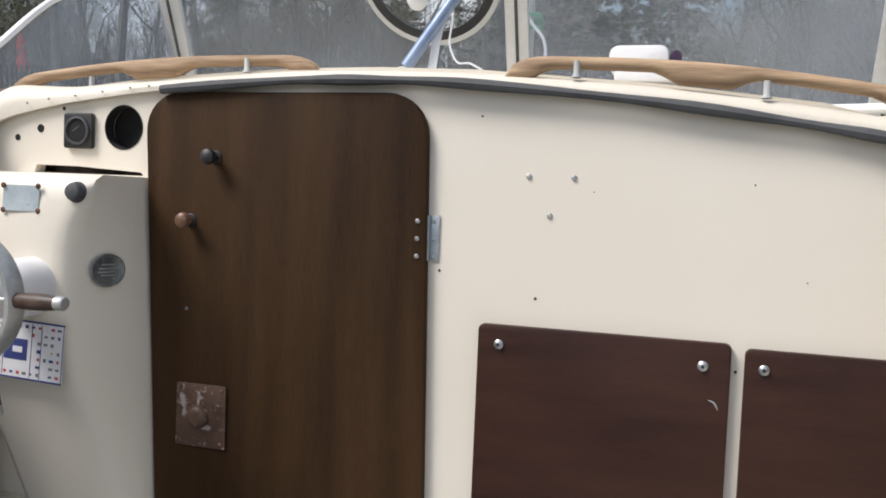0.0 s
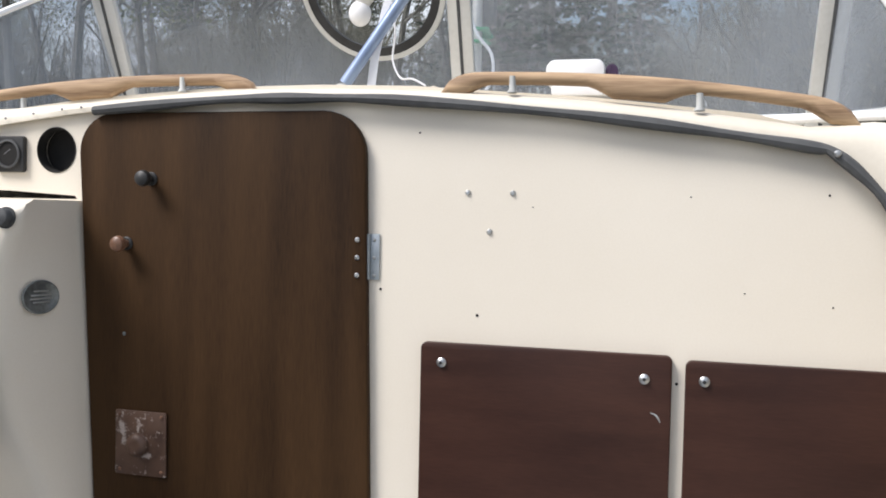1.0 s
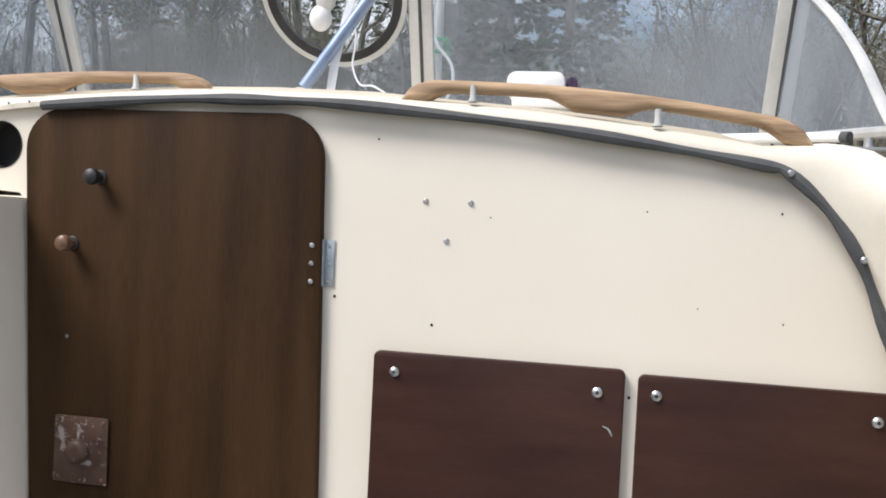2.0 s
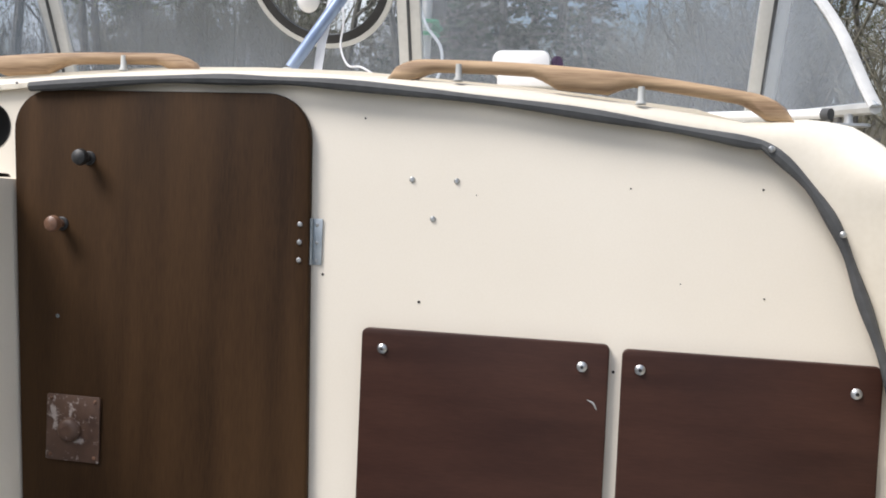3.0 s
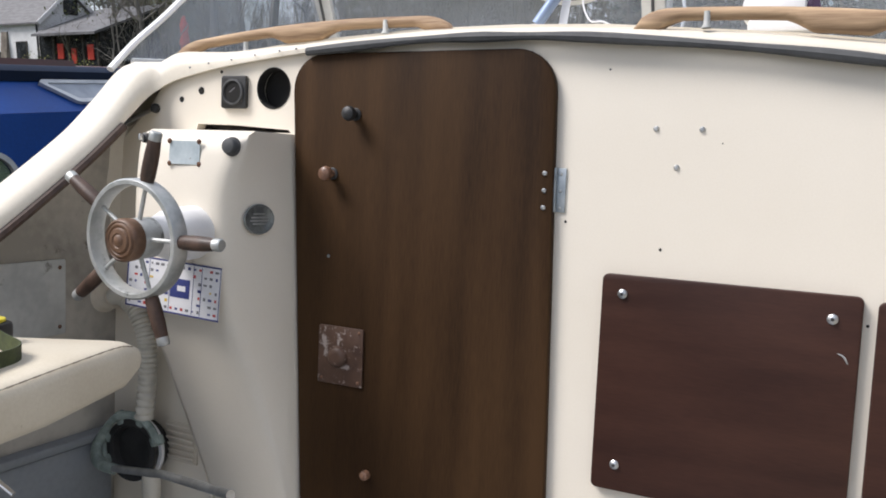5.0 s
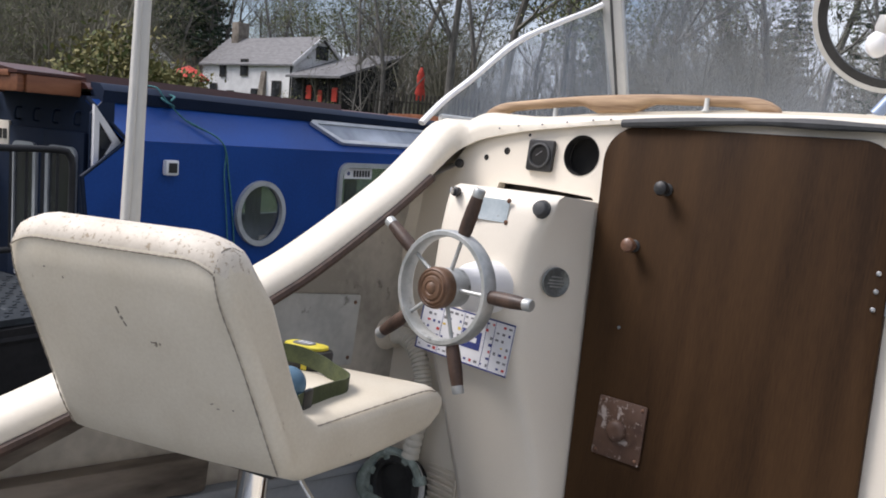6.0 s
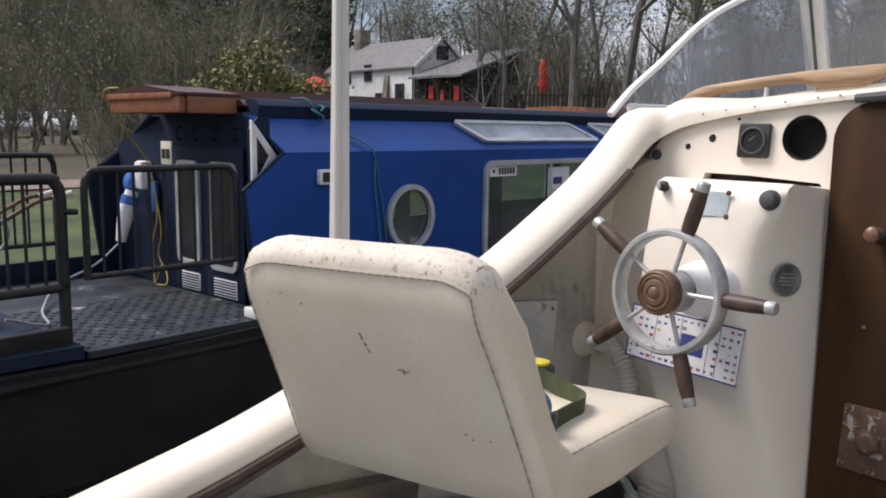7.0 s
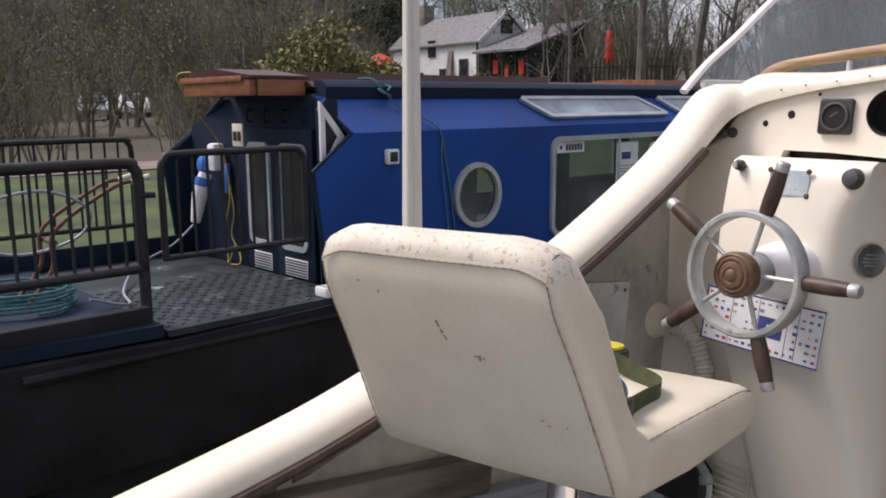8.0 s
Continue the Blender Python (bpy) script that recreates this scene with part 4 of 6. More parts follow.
def stitch_line(name, pts, r=0.0010):
    """A sunk thread with a row of single stitches on it."""
    path = smooth_path(pts, 8)
    seam = part(name, tube(path, r * 0.7, 5), STITCH, chair)
    bm = None
    for i in range(0, len(path) - 1, 2):
        a, b = path[i], path[i + 1]
        bm = tube([a, b], r * 1.15, 5, bm)
    part("stitches", bm, STITCH, seam)


stitch_line("top_seam", [chair_point(w, -0.0185, 1.020, 0.0005) for w in (-0.93, -0.86, -0.72, -0.5, -0.25, 0, 0.25, 0.5, 0.72, 0.86, 0.92)])
for w in (-0.93, 0.92):
    stitch_line("side_seam", [chair_point(w, f, z, 0.0012) for f, z in ((-0.0165, 1.018), (-0.008, 0.985), (0.017, 0.918), (0.049, 0.850), (0.075, 0.795), (0.099, 0.762))])
    stitch_line("corner_seam", [chair_point(w, f, z) for f, z in ((-0.0165, 1.022), (-0.006, 1.044), (0.012, 1.0495), (0.036, 1.044))])
for w in (-0.955, 0.955):
    stitch_line("seat_seam", [chair_point(w, f, z) + Vector((0.004 * w, 0, 0)) for f, z in ((0.16, 0.815), (0.25, 0.8165), (0.36, 0.8185), (0.47, 0.8185), (0.515, 0.812))])
stitch_line("front_seam", [chair_point(w, 0.5365, 0.804) for w in (-0.9, -0.5, 0, 0.5, 0.9)])
for w, z, dx, dz, turn in ((0.0, 0.946, 0.0028, 0.009, 20), (0.018, 0.937, 0.0034, 0.005, 40), (0.035, 0.930, 0.002, 0.007, 35), (0.25, 0.913, 0.009, 0.0024, 8), (0.265, 0.910, 0.004, 0.0036, 60), (0.30, 0.912, 0.0028, 0.003, 0), (-0.62, 0.985, 0.003, 0.002, 10), (0.60, 0.848, 0.005, 0.002, 25), (0.64, 0.843, 0.004, 0.0018, 5), (0.76, 0.845, 0.0025, 0.002, 5), (-0.45, 0.975, 0.002, 0.003, 5)):
    f = -0.010 + (0.985 - z) * 0.40
    c = chair_point(w, f, z, 0.001)
    part("scuff", obox(facing(*c, 0, -1, -0.45) @ pose(0, 0, 0, 0, 0, turn), (dx, dz, 0.0010), 0.0004), STITCH, chair)
part("pedestal", lathe([(0.0, -0.01), (0.20, -0.01), (0.20, 0.0), (0.185, 0.008), (0.06, 0.022), (0.034, 0.04), (0.030, 0.06), (0.030, 0.45), (0.0225, 0.455), (0.0225, 0.742), (0.0, 0.742)], pose(0.04, 0.27, 0), 32), CHROME, chair)
part("mount_plate", box((-0.05, 0.18, 0.727), (0.13, 0.36, 0.744), 0.004), BLACK, chair)
part("height_lever", tube(smooth_path([(0.05, 0.29, 0.725), (0.085, 0.30, 0.708), (0.12, 0.302, 0.674), (0.152, 0.304, 0.650)], 4), 0.0045, 10), CHROME, chair)

# things on the seat
tape = thing("tape_measure", "yellow and black tape measure on an olive strap", "tape measure", (-0.14, -0.535, 0.805))
tmx = Matrix.Translation((-0.135, -0.535, 0.807)) @ pose(0, 0, 0, 0, 0, 20)
part("case", prism(rrect(-0.055, -0.034, 0.045, 0.034, 0.022), 0.034, tmx, 0.006), BLACK, tape)
face = part("face", prism(rrect(-0.034, -0.026, 0.038, 0.026, 0.02), 0.006, tmx @ pose(0, 0, 0.034), 0.002), YELLOW, tape)
part("label_disc", prism(rrect(-0.020, -0.018, 0.014, 0.018, 0.012), 0.0015, tmx @ pose(0, 0, 0.040)), GREYINK, face)
for dx in (-0.010, -0.001, 0.008):
    part("print_bar", obox(tmx @ pose(dx, 0, 0.042), (0.005, 0.014, 0.0006)), PAPER, face)
for dx in (-0.03, 0.02):
    part("side_band", obox(tmx @ pose(dx, -0.0345, 0.017), (0.010, 0.002, 0.026)), YELLOW, tape)
strap = thing("olive_strap", "looped olive green webbing strap lying on the seat", "strap", (0.0, -0.62, 0.805))
sp = smooth_path([(0.10, -0.745, 0.822), (0.078, -0.705, 0.822), (0.055, -0.645, 0.822), (0.042, -0.605, 0.822), (0.020, -0.580, 0.823), (-0.02, -0.570, 0.826), (-0.07, -0.560, 0.830), (-0.11, -0.575, 0.836), (-0.15, -0.60, 0.834), (-0.17, -0.64, 0.828), (-0.14, -0.68, 0.823), (-0.06, -0.70, 0.822), (0.02, -0.715, 0.821)], 6)
sb = loft([[p + Vector((0, 0, dz)) for dz in (-0.014, 0.014)] for p in sp], caps=False, closed=False)
thicken(sb, 0.002)
part("webbing", sb, OLIVE, strap)
part("buckle", obox(pose(0.084, -0.715, 0.822, 0, 0, -65), (0.030, 0.008, 0.030), 0.003), BLACK, strap)
ball = lathe([(0.024 * math.sin(radians(a)), -0.024 * math.cos(radians(a))) for a in range(0, 181, 12)], pose(0.070, -0.738, 0.843), 24)
solid("blue_ball", ball, BLUEBALL, "faded blue rubber ball resting on the strap", "ball")

# ---- white pole that stands on the side deck ----
pole = thing("canopy_pole", "off-white plastic canopy pole standing on the coaming", "pole", (-0.325, -0.757, 0.762))
part("shaft", tube([(-0.322, -0.757, 0.768), (-0.352, -0.757, 1.0), (-0.401, -0.758, 1.36), (-0.53, -0.76, 2.3)], [0.0175, 0.0160, 0.0135, 0.0105], 18), PVC, pole)
part("inner_rail", tube([(-0.306, -0.773, 0.770), (-0.339, -0.772, 1.0), (-0.392, -0.770, 1.36), (-0.525, -0.769, 2.28)], [0.0065, 0.0062, 0.0050, 0.004], 10), PVC, pole)
part("foot", lathe([(0.0, 0), (0.030, 0), (0.030, 0.008), (0.024, 0.014), (0.022, 0.04), (0, 0.04)], pose(-0.325, -0.757, 0.748), 20), FRAMEALU, pole)

# ---- windscreen: raked panes in aluminium frames on the cabin top ----
RAKE = 0.40
ZB = 1.375


def ws(x, y, h):
    return Vector((x, y - RAKE * h, ZB + h))


corners = [(-0.435, 0.03), (-0.262, 0.62), (0.585, 0.78), (1.383, 0.62), (1.46, 0.03)]
screen = thing("windscreen", "raked boat windscreen with hazy panes in pale frames", "windscreen", (0.55, 0.5, 1.37))
HT = 0.62


def strip_between(a, b, w, d):
    a, b = Vector(a), Vector(b)
    z = (b - a).normalized()
    x = Vector((0, 1, 0)).cross(z).normalized()
    y = z.cross(x)
    m = Matrix(((x.x, y.x, z.x, 0), (x.y, y.y, z.y, 0), (x.z, y.z, z.z, 0), (0, 0, 0, 1)))
    m.translation = (a + b) / 2
    return obox(m, (w, d, (b - a).length), 0.004)


def pane(name, pts, mat):
    bm = bmesh.new()
    bm.faces.new([bm.verts.new(p) for p in pts])
    thicken(bm, 0.003)
    ob = part(name, bm, mat, screen, smooth=0)
    ob.visible_shadow = False
    return ob


for i in (1, 2, 3):
    x, y = corners[i]
    lean = (-0.02, 0, 0.02)[i - 1]
    bar = part("post", strip_between(ws(x, y, -0.03), ws(x + lean, y, HT), 0.058, 0.022), FRAMEALU, screen)
    part("post_groove", strip_between(ws(x, y - 0.013, -0.02), ws(x + lean, y - 0.013, HT), 0.008, 0.004), RUBBER, bar)
base_z = {0: -0.05, 1: -0.005, 2: 0.005, 3: -0.005, 4: -0.05}
for i in (1, 2):
    (x0, y0), (x1, y1) = corners[i], corners[i + 1]
    part("sill", tube([ws(x0, y0, base_z[i]), ws(x1, y1, base_z[i + 1])], 0.012, 8), FRAMEALU, screen)
    part("head", tube([ws(x0, y0, HT), ws(x1, y1, HT)], 0.014, 8), FRAMEALU, screen)
# clear-view disc set into the pane over the door
fx = (0.385 - corners[1][0]) / (corners[2][0] - corners[1][0])
fy = corners[1][1] + (corners[2][1] - corners[1][1]) * fx
dir_x = Vector((corners[2][0] - corners[1][0], corners[2][1] - corners[1][1], 0)).normalized()
dir_u = (ws(0, 0, 1) - ws(0, 0, 0)).normalized()
dir_n = dir_x.cross(dir_u).normalized()
RING = ws(0.385, fy, 0.315)
rmx = Matrix(((dir_x.x, dir_u.x, dir_n.x, RING.x), (dir_x.y, dir_u.y, dir_n.y, RING.y), (dir_x.z, dir_u.z, dir_n.z, RING.z), (0, 0, 0, 1)))
RR = 0.160
p4 = [ws(*corners[1], 0), ws(*corners[2], 0), ws(corners[2][0], corners[2][1], HT), ws(corners[1][0], corners[1][1], HT)]
loc = [rmx.inverted() @ p for p in p4]
n = 40
bmp = bmesh.new()
inner = [(RR * math.cos(2 * math.pi * k / n), RR * math.sin(2 * math.pi * k / n)) for k in range(n)]
x0, x1, y0, y1 = min(p.x for p in loc), max(p.x for p in loc), min(p.y for p in loc), max(p.y for p in loc)
outer = []
for a, b in inner:
    s = min((x1 / a if a > 1e-6 else x0 / a if a < -1e-6 else 9e9), (y1 / b if b > 1e-6 else y0 / b if b < -1e-6 else 9e9))
    outer.append((a * s, b * s))
bmp = ring_prism(outer, inner, 0.003, rmx)
ob = part("front_pane", bmp, GLASS, screen, smooth=0)
ob.visible_shadow = False
pane("front_pane", [ws(*corners[2], 0), ws(*corners[3], 0), ws(*corners[3], HT), ws(*corners[2], HT)], GLASS)
disc = part("round_pane", lathe([(0.0, 0.0), (RR, 0.0), (RR, 0.003), (0, 0.003)], rmx, 48), GLASSCLEAN, screen, "clear round clear-view pane")
disc.visible_shadow = False
part("round_seal", lathe([(RR - 0.018, -0.006), (RR - 0.002, -0.010), (RR + 0.002, -0.004), (RR + 0.002, 0.008), (RR - 0.018, 0.008), (RR - 0.018, -0.006)], rmx, 56), BLACK, screen)
part("round_frame", lathe([(RR + 0.002, -0.006), (RR + 0.013, -0.006), (RR + 0.015, 0.0), (RR + 0.013, 0.010), (RR + 0.002, 0.010), (RR + 0.002, -0.006)], rmx, 56), PVC, screen)
# side wings
for s, (a, b) in (("l", (corners[0], corners[1])), ("r", (corners[4], corners[3]))):
    bot0, bot1 = ws(*a, -0.055), ws(*b, -0.005)
    mid = ((0.05, 1.362), (0.117, 1.429), (0.228, 1.545), (0.346, 1.624), (0.455, 1.69)) if s == "l" else ((0.09, 1.36), (0.19, 1.459), (0.301, 1.545), (0.42, 1.62), (0.50, 1.67))
    arc = smooth_path([Vector((a[0], -0.012, 1.296)) if s == "l" else bot0] + [(a[0] + (b[0] - a[0]) * (y - a[1]) / (b[1] - a[1]), y, z) for y, z in mid] + [(a[0] + (b[0] - a[0]) * (0.53 - a[1]) / (b[1] - a[1]), 0.53, 1.745)], 5)
    pane("wing_pane", [Vector((b[0], b[1], bot1.z)), Vector((a[0], a[1], bot0.z))] + arc[3:], GLASS)
    part("wing_frame", tube(arc, 0.0105, 8, squash=0.7), WHITEPL if s == "l" else FRAMEALU, screen)
    part("wing_sill", tube([bot0, bot1], 0.010, 8), FRAMEALU, screen)

# teak grab rails on the cabin top
def grab_rail(x0, x1, y, za, zb, pegs, label):
    t = thing("grab_rail", label, "handrail", ((x0 + x1) / 2, y, min(za, zb) - 0.03), group="teak rails")
    n = 48
    top, bot = [], []
    for k in range(n + 1):
        u = k / n
        x = x0 + (x1 - x0) * u
        z = za + (zb - za) * u + 0.016 * math.sin(math.pi * u)
        e = min(1, min(u, 1 - u) / 0.10)
        rise = math.sqrt(max(0, 1 - (1 - e) ** 2))
        w = abs(math.sin(math.pi * 2 * u))
        gap = 0.017 * min(1, max(0, (w - 0.38) / 0.30)) if 0.04 < u < 0.96 else 0
        top.append((x, z - 0.032 + 0.036 * rise))
        bot.append((x, z - 0.032 + gap))
    secs = []
    for (x, zt), (_, zb2) in zip(top, bot):
        zt = max(zt, zb2 + 0.003)
        h = (zt - zb2) / 2
        c = (zt + zb2) / 2
        r = min(0.006, h * 0.9)
        secs.append([(x, y - 0.012, c - h + r), (x, y - 0.012 + 0.006, c - h), (x, y + 0.012 - 0.006, c - h), (x, y + 0.012, c - h + r), (x, y + 0.012, c + h - r), (x, y + 0.006, c + h), (x, y - 0.006, c + h), (x, y - 0.012, c + h - r)])
    part("rail", loft(secs), TEAK, t, smooth=50)
    for px, pz in pegs:
        part("peg", lathe([(0.008, 0), (0.008, 0.002), (0.0050, 0.006), (0.0050, 0.026), (0, 0.026)], pose(px, y - 0.010, pz), 14), PATCH, t)
    return t


grab_rail(-0.300, 0.382, 0.050, 1.350, 1.386, [(-0.10, 1.328), (0.236, 1.360)], "weathered teak grab rail on steel pegs")
grab_rail(0.722, 1.338, 0.010, 1.374, 1.318, [(0.838, 1.343), (1.118, 1.312)], "weathered teak grab rail, long and gently bent")

# things on the cabin top inside the screen
vent_box = thing("deck_vent", "white plastic deck ventilator with a purple end", "ventilator", (0.95, 0.13, 1.36))
part("dome", prism(rrect(0.875, 1.372, 0.972, 1.412, [0.006, 0.006, 0.016, 0.016]), 0.10, on_wall(0.20), 0.008), WHITEPL, vent_box)
part("end_piece", prism(rrect(0.9725, 1.374, 0.992, 1.404, [0.004, 0.004, 0.01, 0.01]), 0.085, on_wall(0.195), 0.004), PURPLE, vent_box)
part("skirt", prism(rrect(0.885, 1.352, 0.985, 1.372, 0.006), 0.10, on_wall(0.20), 0.003), WHITEPL, vent_box)
wiper = thing("wiper_pole", "blue tube stay leaning from a deck bracket", "tube", (0.505, 0.14, 1.37))
part("tube", tube([(0.505, 0.14, 1.385), (0.60, 0.16, 1.53), (0.74, 0.19, 1.74)], 0.011, 14), BLUETUBE, wiper)
part("bracket", lathe([(0.016, 0), (0.016, 0.006), (0.011, 0.010), (0.011, 0.022), (0, 0.024)], pose(0.502, 0.138, 1.362), 16), FRAMEALU, wiper)
st = loft([[Vector((x - w, 0.155, z)), Vector((x + w, 0.155, z))] for x, z, w in ((0.548, 1.362, 0.008), (0.556, 1.43, 0.008), (0.575, 1.52, 0.007), (0.60, 1.60, 0.006))], caps=False, closed=False)
thicken(st, 0.0015)
solid("white_strap", st, STRAPW, "white webbing strap hanging beside the blue tube", "strap")
lamp = thing("deck_lamp", "small white globe lamp on a grey arm", "lamp", (0.36, 0.58, 1.62))
gl = Vector((0.375, 0.56, 1.615))
part("globe", lathe([(0.026 * math.sin(radians(a)), -0.026 * math.cos(radians(a)) * 1.15) for a in range(0, 181, 15)], Matrix.Translation(gl), 20), WHITEPL, lamp)
part("socket", lathe([(0.016, 0.022), (0.022, 0.034), (0.022, 0.060), (0, 0.062)], Matrix.Translation(gl) @ pose(0, 0, 0, 0, 15), 18), FRAMEALU, lamp)
part("arm", tube(smooth_path([gl + Vector((0.01, 0, 0.058)), gl + Vector((0.04, 0.01, 0.085)), gl + Vector((0.10, 0.0, 0.13))], 4), 0.008, 10), CREAM_WORN, lamp)
wire = smooth_path([(0.47, 0.52, 1.72), (0.465, 0.52, 1.63), (0.475, 0.52, 1.56), (0.470, 0.52, 1.50), (0.495, 0.50, 1.455), (0.53, 0.48, 1.448), (0.565, 0.46, 1.43)], 6)
solid("loose_wire", tube(wire, 0.0022, 6), PAPER, "thin loose white wire hanging by the screen", "wire")
fit_post = thing("deck_fitting", "small weathered deck post with a cap", "fitting", (0.60, 0.40, 1.37))
part("stem", lathe([(0.012, 0), (0.012, 0.02), (0.008, 0.03), (0.009, 0.055), (0, 0.058)], pose(0.60, 0.40, 1.362), 14), CREAM_WORN, fit_post)
solid("deck_block", box((0.585, 0.33, 1.360), (0.610, 0.36, 1.378), 0.003), BLACK, "small black block on the cabin top", "block")
mast = thing("bow_staff", "grey metal staff on the foredeck", "staff", (0.50, 1.25, 1.33))
part("shaft", tube([(0.50, 1.25, 1.30), (0.50, 1.25, 2.2)], 0.016, 14), FRAMEALU, mast)
part("clamp", box((0.49, 1.255, 1.74), (0.55, 1.31, 1.84), 0.006), RUBBER, mast)
rope = thing("green_rope", "bright green rope knotted round the bow staff", "rope", (0.50, 1.25, 1.70))
rp = [Vector((0.50 + 0.045 * math.cos(i * 0.9) * (1 + 0.3 * math.sin(i * 1.7)), 1.25 + 0.04 * math.sin(i * 0.9), 1.70 + 0.02 * math.sin(i * 0.37))) for i in range(26)]
part("knot", tube(smooth_path(rp, 3), 0.006, 7), GREENROPE, rope)
part("tail", tube(smooth_path([(0.47, 1.22, 1.70), (0.455, 1.21, 1.63), (0.465, 1.21, 1.55), (0.462, 1.21, 1.40)], 5), 0.006, 7), GREENROPE, rope)
part("white_tail", tube(smooth_path([(0.50, 1.21, 1.86), (0.485, 1.21, 1.78), (0.51, 1.205, 1.70), (0.555, 1.205, 1.64), (0.56, 1.205, 1.57), (0.53, 1.205, 1.51)], 5), 0.005, 7), STRAPW, rope)
roller = thing("white_tube", "short white tube lying on the deck edge", "tube", (1.38, 0.2, 1.33))
part("tube", tube([(1.24, 0.32, 1.335), (1.405, 0.12, 1.318)], 0.008, 14), WHITEPL, roller)
part("end_ring", tube([(1.403, 0.122, 1.318), (1.412, 0.112, 1.317)], 0.0092, 14), RUBBER, roller)
cleat = thing("deck_cleat", "small steel cleat by the screen foot", "cleat", (1.42, 0.08, 1.30))
part("plate", prism(rrect(-0.03, -0.012, 0.03, 0.012, 0.008), 0.004, pose(1.425, 0.06, 1.292)), STEEL, cleat)
part("stub", lathe([(0.007, 0), (0.006, 0.008), (0.007, 0.014), (0, 0.016)], pose(1.425, 0.06, 1.296), 14), STEEL, cleat)

# ---- ground, water and hillside ----
def ground_z(x, y):
    z = 0.08 + 0.05 * max(0.0, min(y, 60) - 4) * (1 if x < -5 else 0.35)
    if x < -58:
        z += (-58 - x) * (0.48 if y < 34 else 0.48 - 0.40 * min(1, (y - 34) / 30))
    if y > 62:
        z += (y - 62) * 0.02
    if x > 10:
        z += (min(x, 60) - 10) * 0.04
    z += 0.25 * noise.noise(Vector((x * 0.07, y * 0.07, 0.3))) + 0.05 * noise.noise(Vector((x * 0.5, y * 0.5, 1.3)))
    inside = min(min(x + 5.6, 4.6 - x) / 0.5, (26 - y) / 0.8)
    if inside > 0:
        z = z + (-1.2 - z) * min(1, inside)
    return z


def spaced(lo, hi, near0, near1, fine, coarse):
    out, v = [], lo
    while v < hi:
        out.append(v)
        d = 0 if near0 <= v <= near1 else min(abs(v - near0), abs(v - near1))
        v += min(coarse, fine + d * 0.12)
    return out + [hi]


gx, gy = spaced(-420, 420, -12, 7, 0.45, 14), spaced(-420, 420, -6, 30, 0.6, 14)
gverts = [(x, y, ground_z(x, y)) for y in gy for x in gx]
W = len(gx)
gfaces = [(j * W + i, j * W + i + 1, (j + 1) * W + i + 1, (j + 1) * W + i) for j in range(len(gy) - 1) for i in range(W - 1)]
gme = bpy.data.meshes.new("ground")
gme.from_pydata(gverts, [], gfaces)
gme.materials.append(GRASS)
gme.materials.append(WOODFLOOR)
gme.polygons.foreach_set("material_index", [1 if ((gverts[f[0]][0] < -17 and gverts[f[0]][1] < 16) or gverts[f[0]][0] < -59 or gverts[f[0]][1] > 34 or gverts[f[0]][0] > 6) else 0 for f in gfaces])
gme.polygons.foreach_set("use_smooth", [True] * len(gfaces))
tagged(new("ground", gme), "grassy canal bank rising to a wooded hillside", "ground", kind="structure")
solid("water", prism([(-7, -300), (6, -300), (6, 28), (-7, 28)], 0.01, pose(0, 0, -0.26)), WATER, "dark still canal water between the boats", "water", at=EYE4, kind="structure", smooth=0)
path_rows = [[Vector((x0 + dx, y, ground_z(x0 + dx, y) + 0.03)) for dx in (0, 0.9, 1.8)] for y, x0 in [(v, -16.4 + 1.0 * math.sin(v * 0.06)) for v in range(-40, 40, 2)]]
solid("pavement_path", loft(path_rows, caps=False, closed=False), PATH_MAT, "pinkish gravel towpath across the grass", "path", at=EYE4, kind="structure")


# ---- trees ----
def limb(V, F, p0, p1, r0, r1, sides):
    d = (p1 - p0).normalized()
    a = d.orthogonal().normalized()
    b = d.cross(a)
    n0 = len(V)
    for p, r in ((p0, r0), (p1, r1)):
        for k in range(sides):
            t = 2 * math.pi * k / sides
            V.append(p + a * (r * math.cos(t)) + b * (r * math.sin(t)))
    for k in range(sides):
        F.append((n0 + k, n0 + (k + 1) % sides, n0 + sides + (k + 1) % sides, n0 + sides + k))


def grow(rng, V, F, tips, p, d, length, r, level, depth, droop):
    """A limb in bent steps that sheds thinner limbs."""
    steps = 4 if level == 0 else 3
    sides = (7, 5, 4, 3, 3)[level]
    for s in range(steps):
        q = p + d * (length / steps)
        r1 = r * (0.80 if level == 0 else 0.72)
        limb(V, F, p, q, r, r1, sides)
        if level < depth and (level or s):
            for _ in range((2, 2, 3, 3)[min(level, 3)]):
                az_, tilt = rng.uniform(0, 2 * math.pi), rng.uniform(0.45, 1.05)
                a = d.orthogonal().normalized()
                b = d.cross(a)
                nd = (d * math.cos(tilt) + (a * math.cos(az_) + b * math.sin(az_)) * math.sin(tilt) + Vector((0, 0, droop))).normalized()
                k = rng.uniform(0.42, 0.68) * (1 - 0.12 * s)
                grow(rng, V, F, tips, q, nd, length * k, r1 * 0.55, level + 1, depth, droop)
        d = (d + Vector((rng.uniform(-1, 1), rng.uniform(-1, 1), rng.uniform(-0.2, 0.7))) * 0.18).normalized()
        p, r = q, r1
    tips.append((p, d))


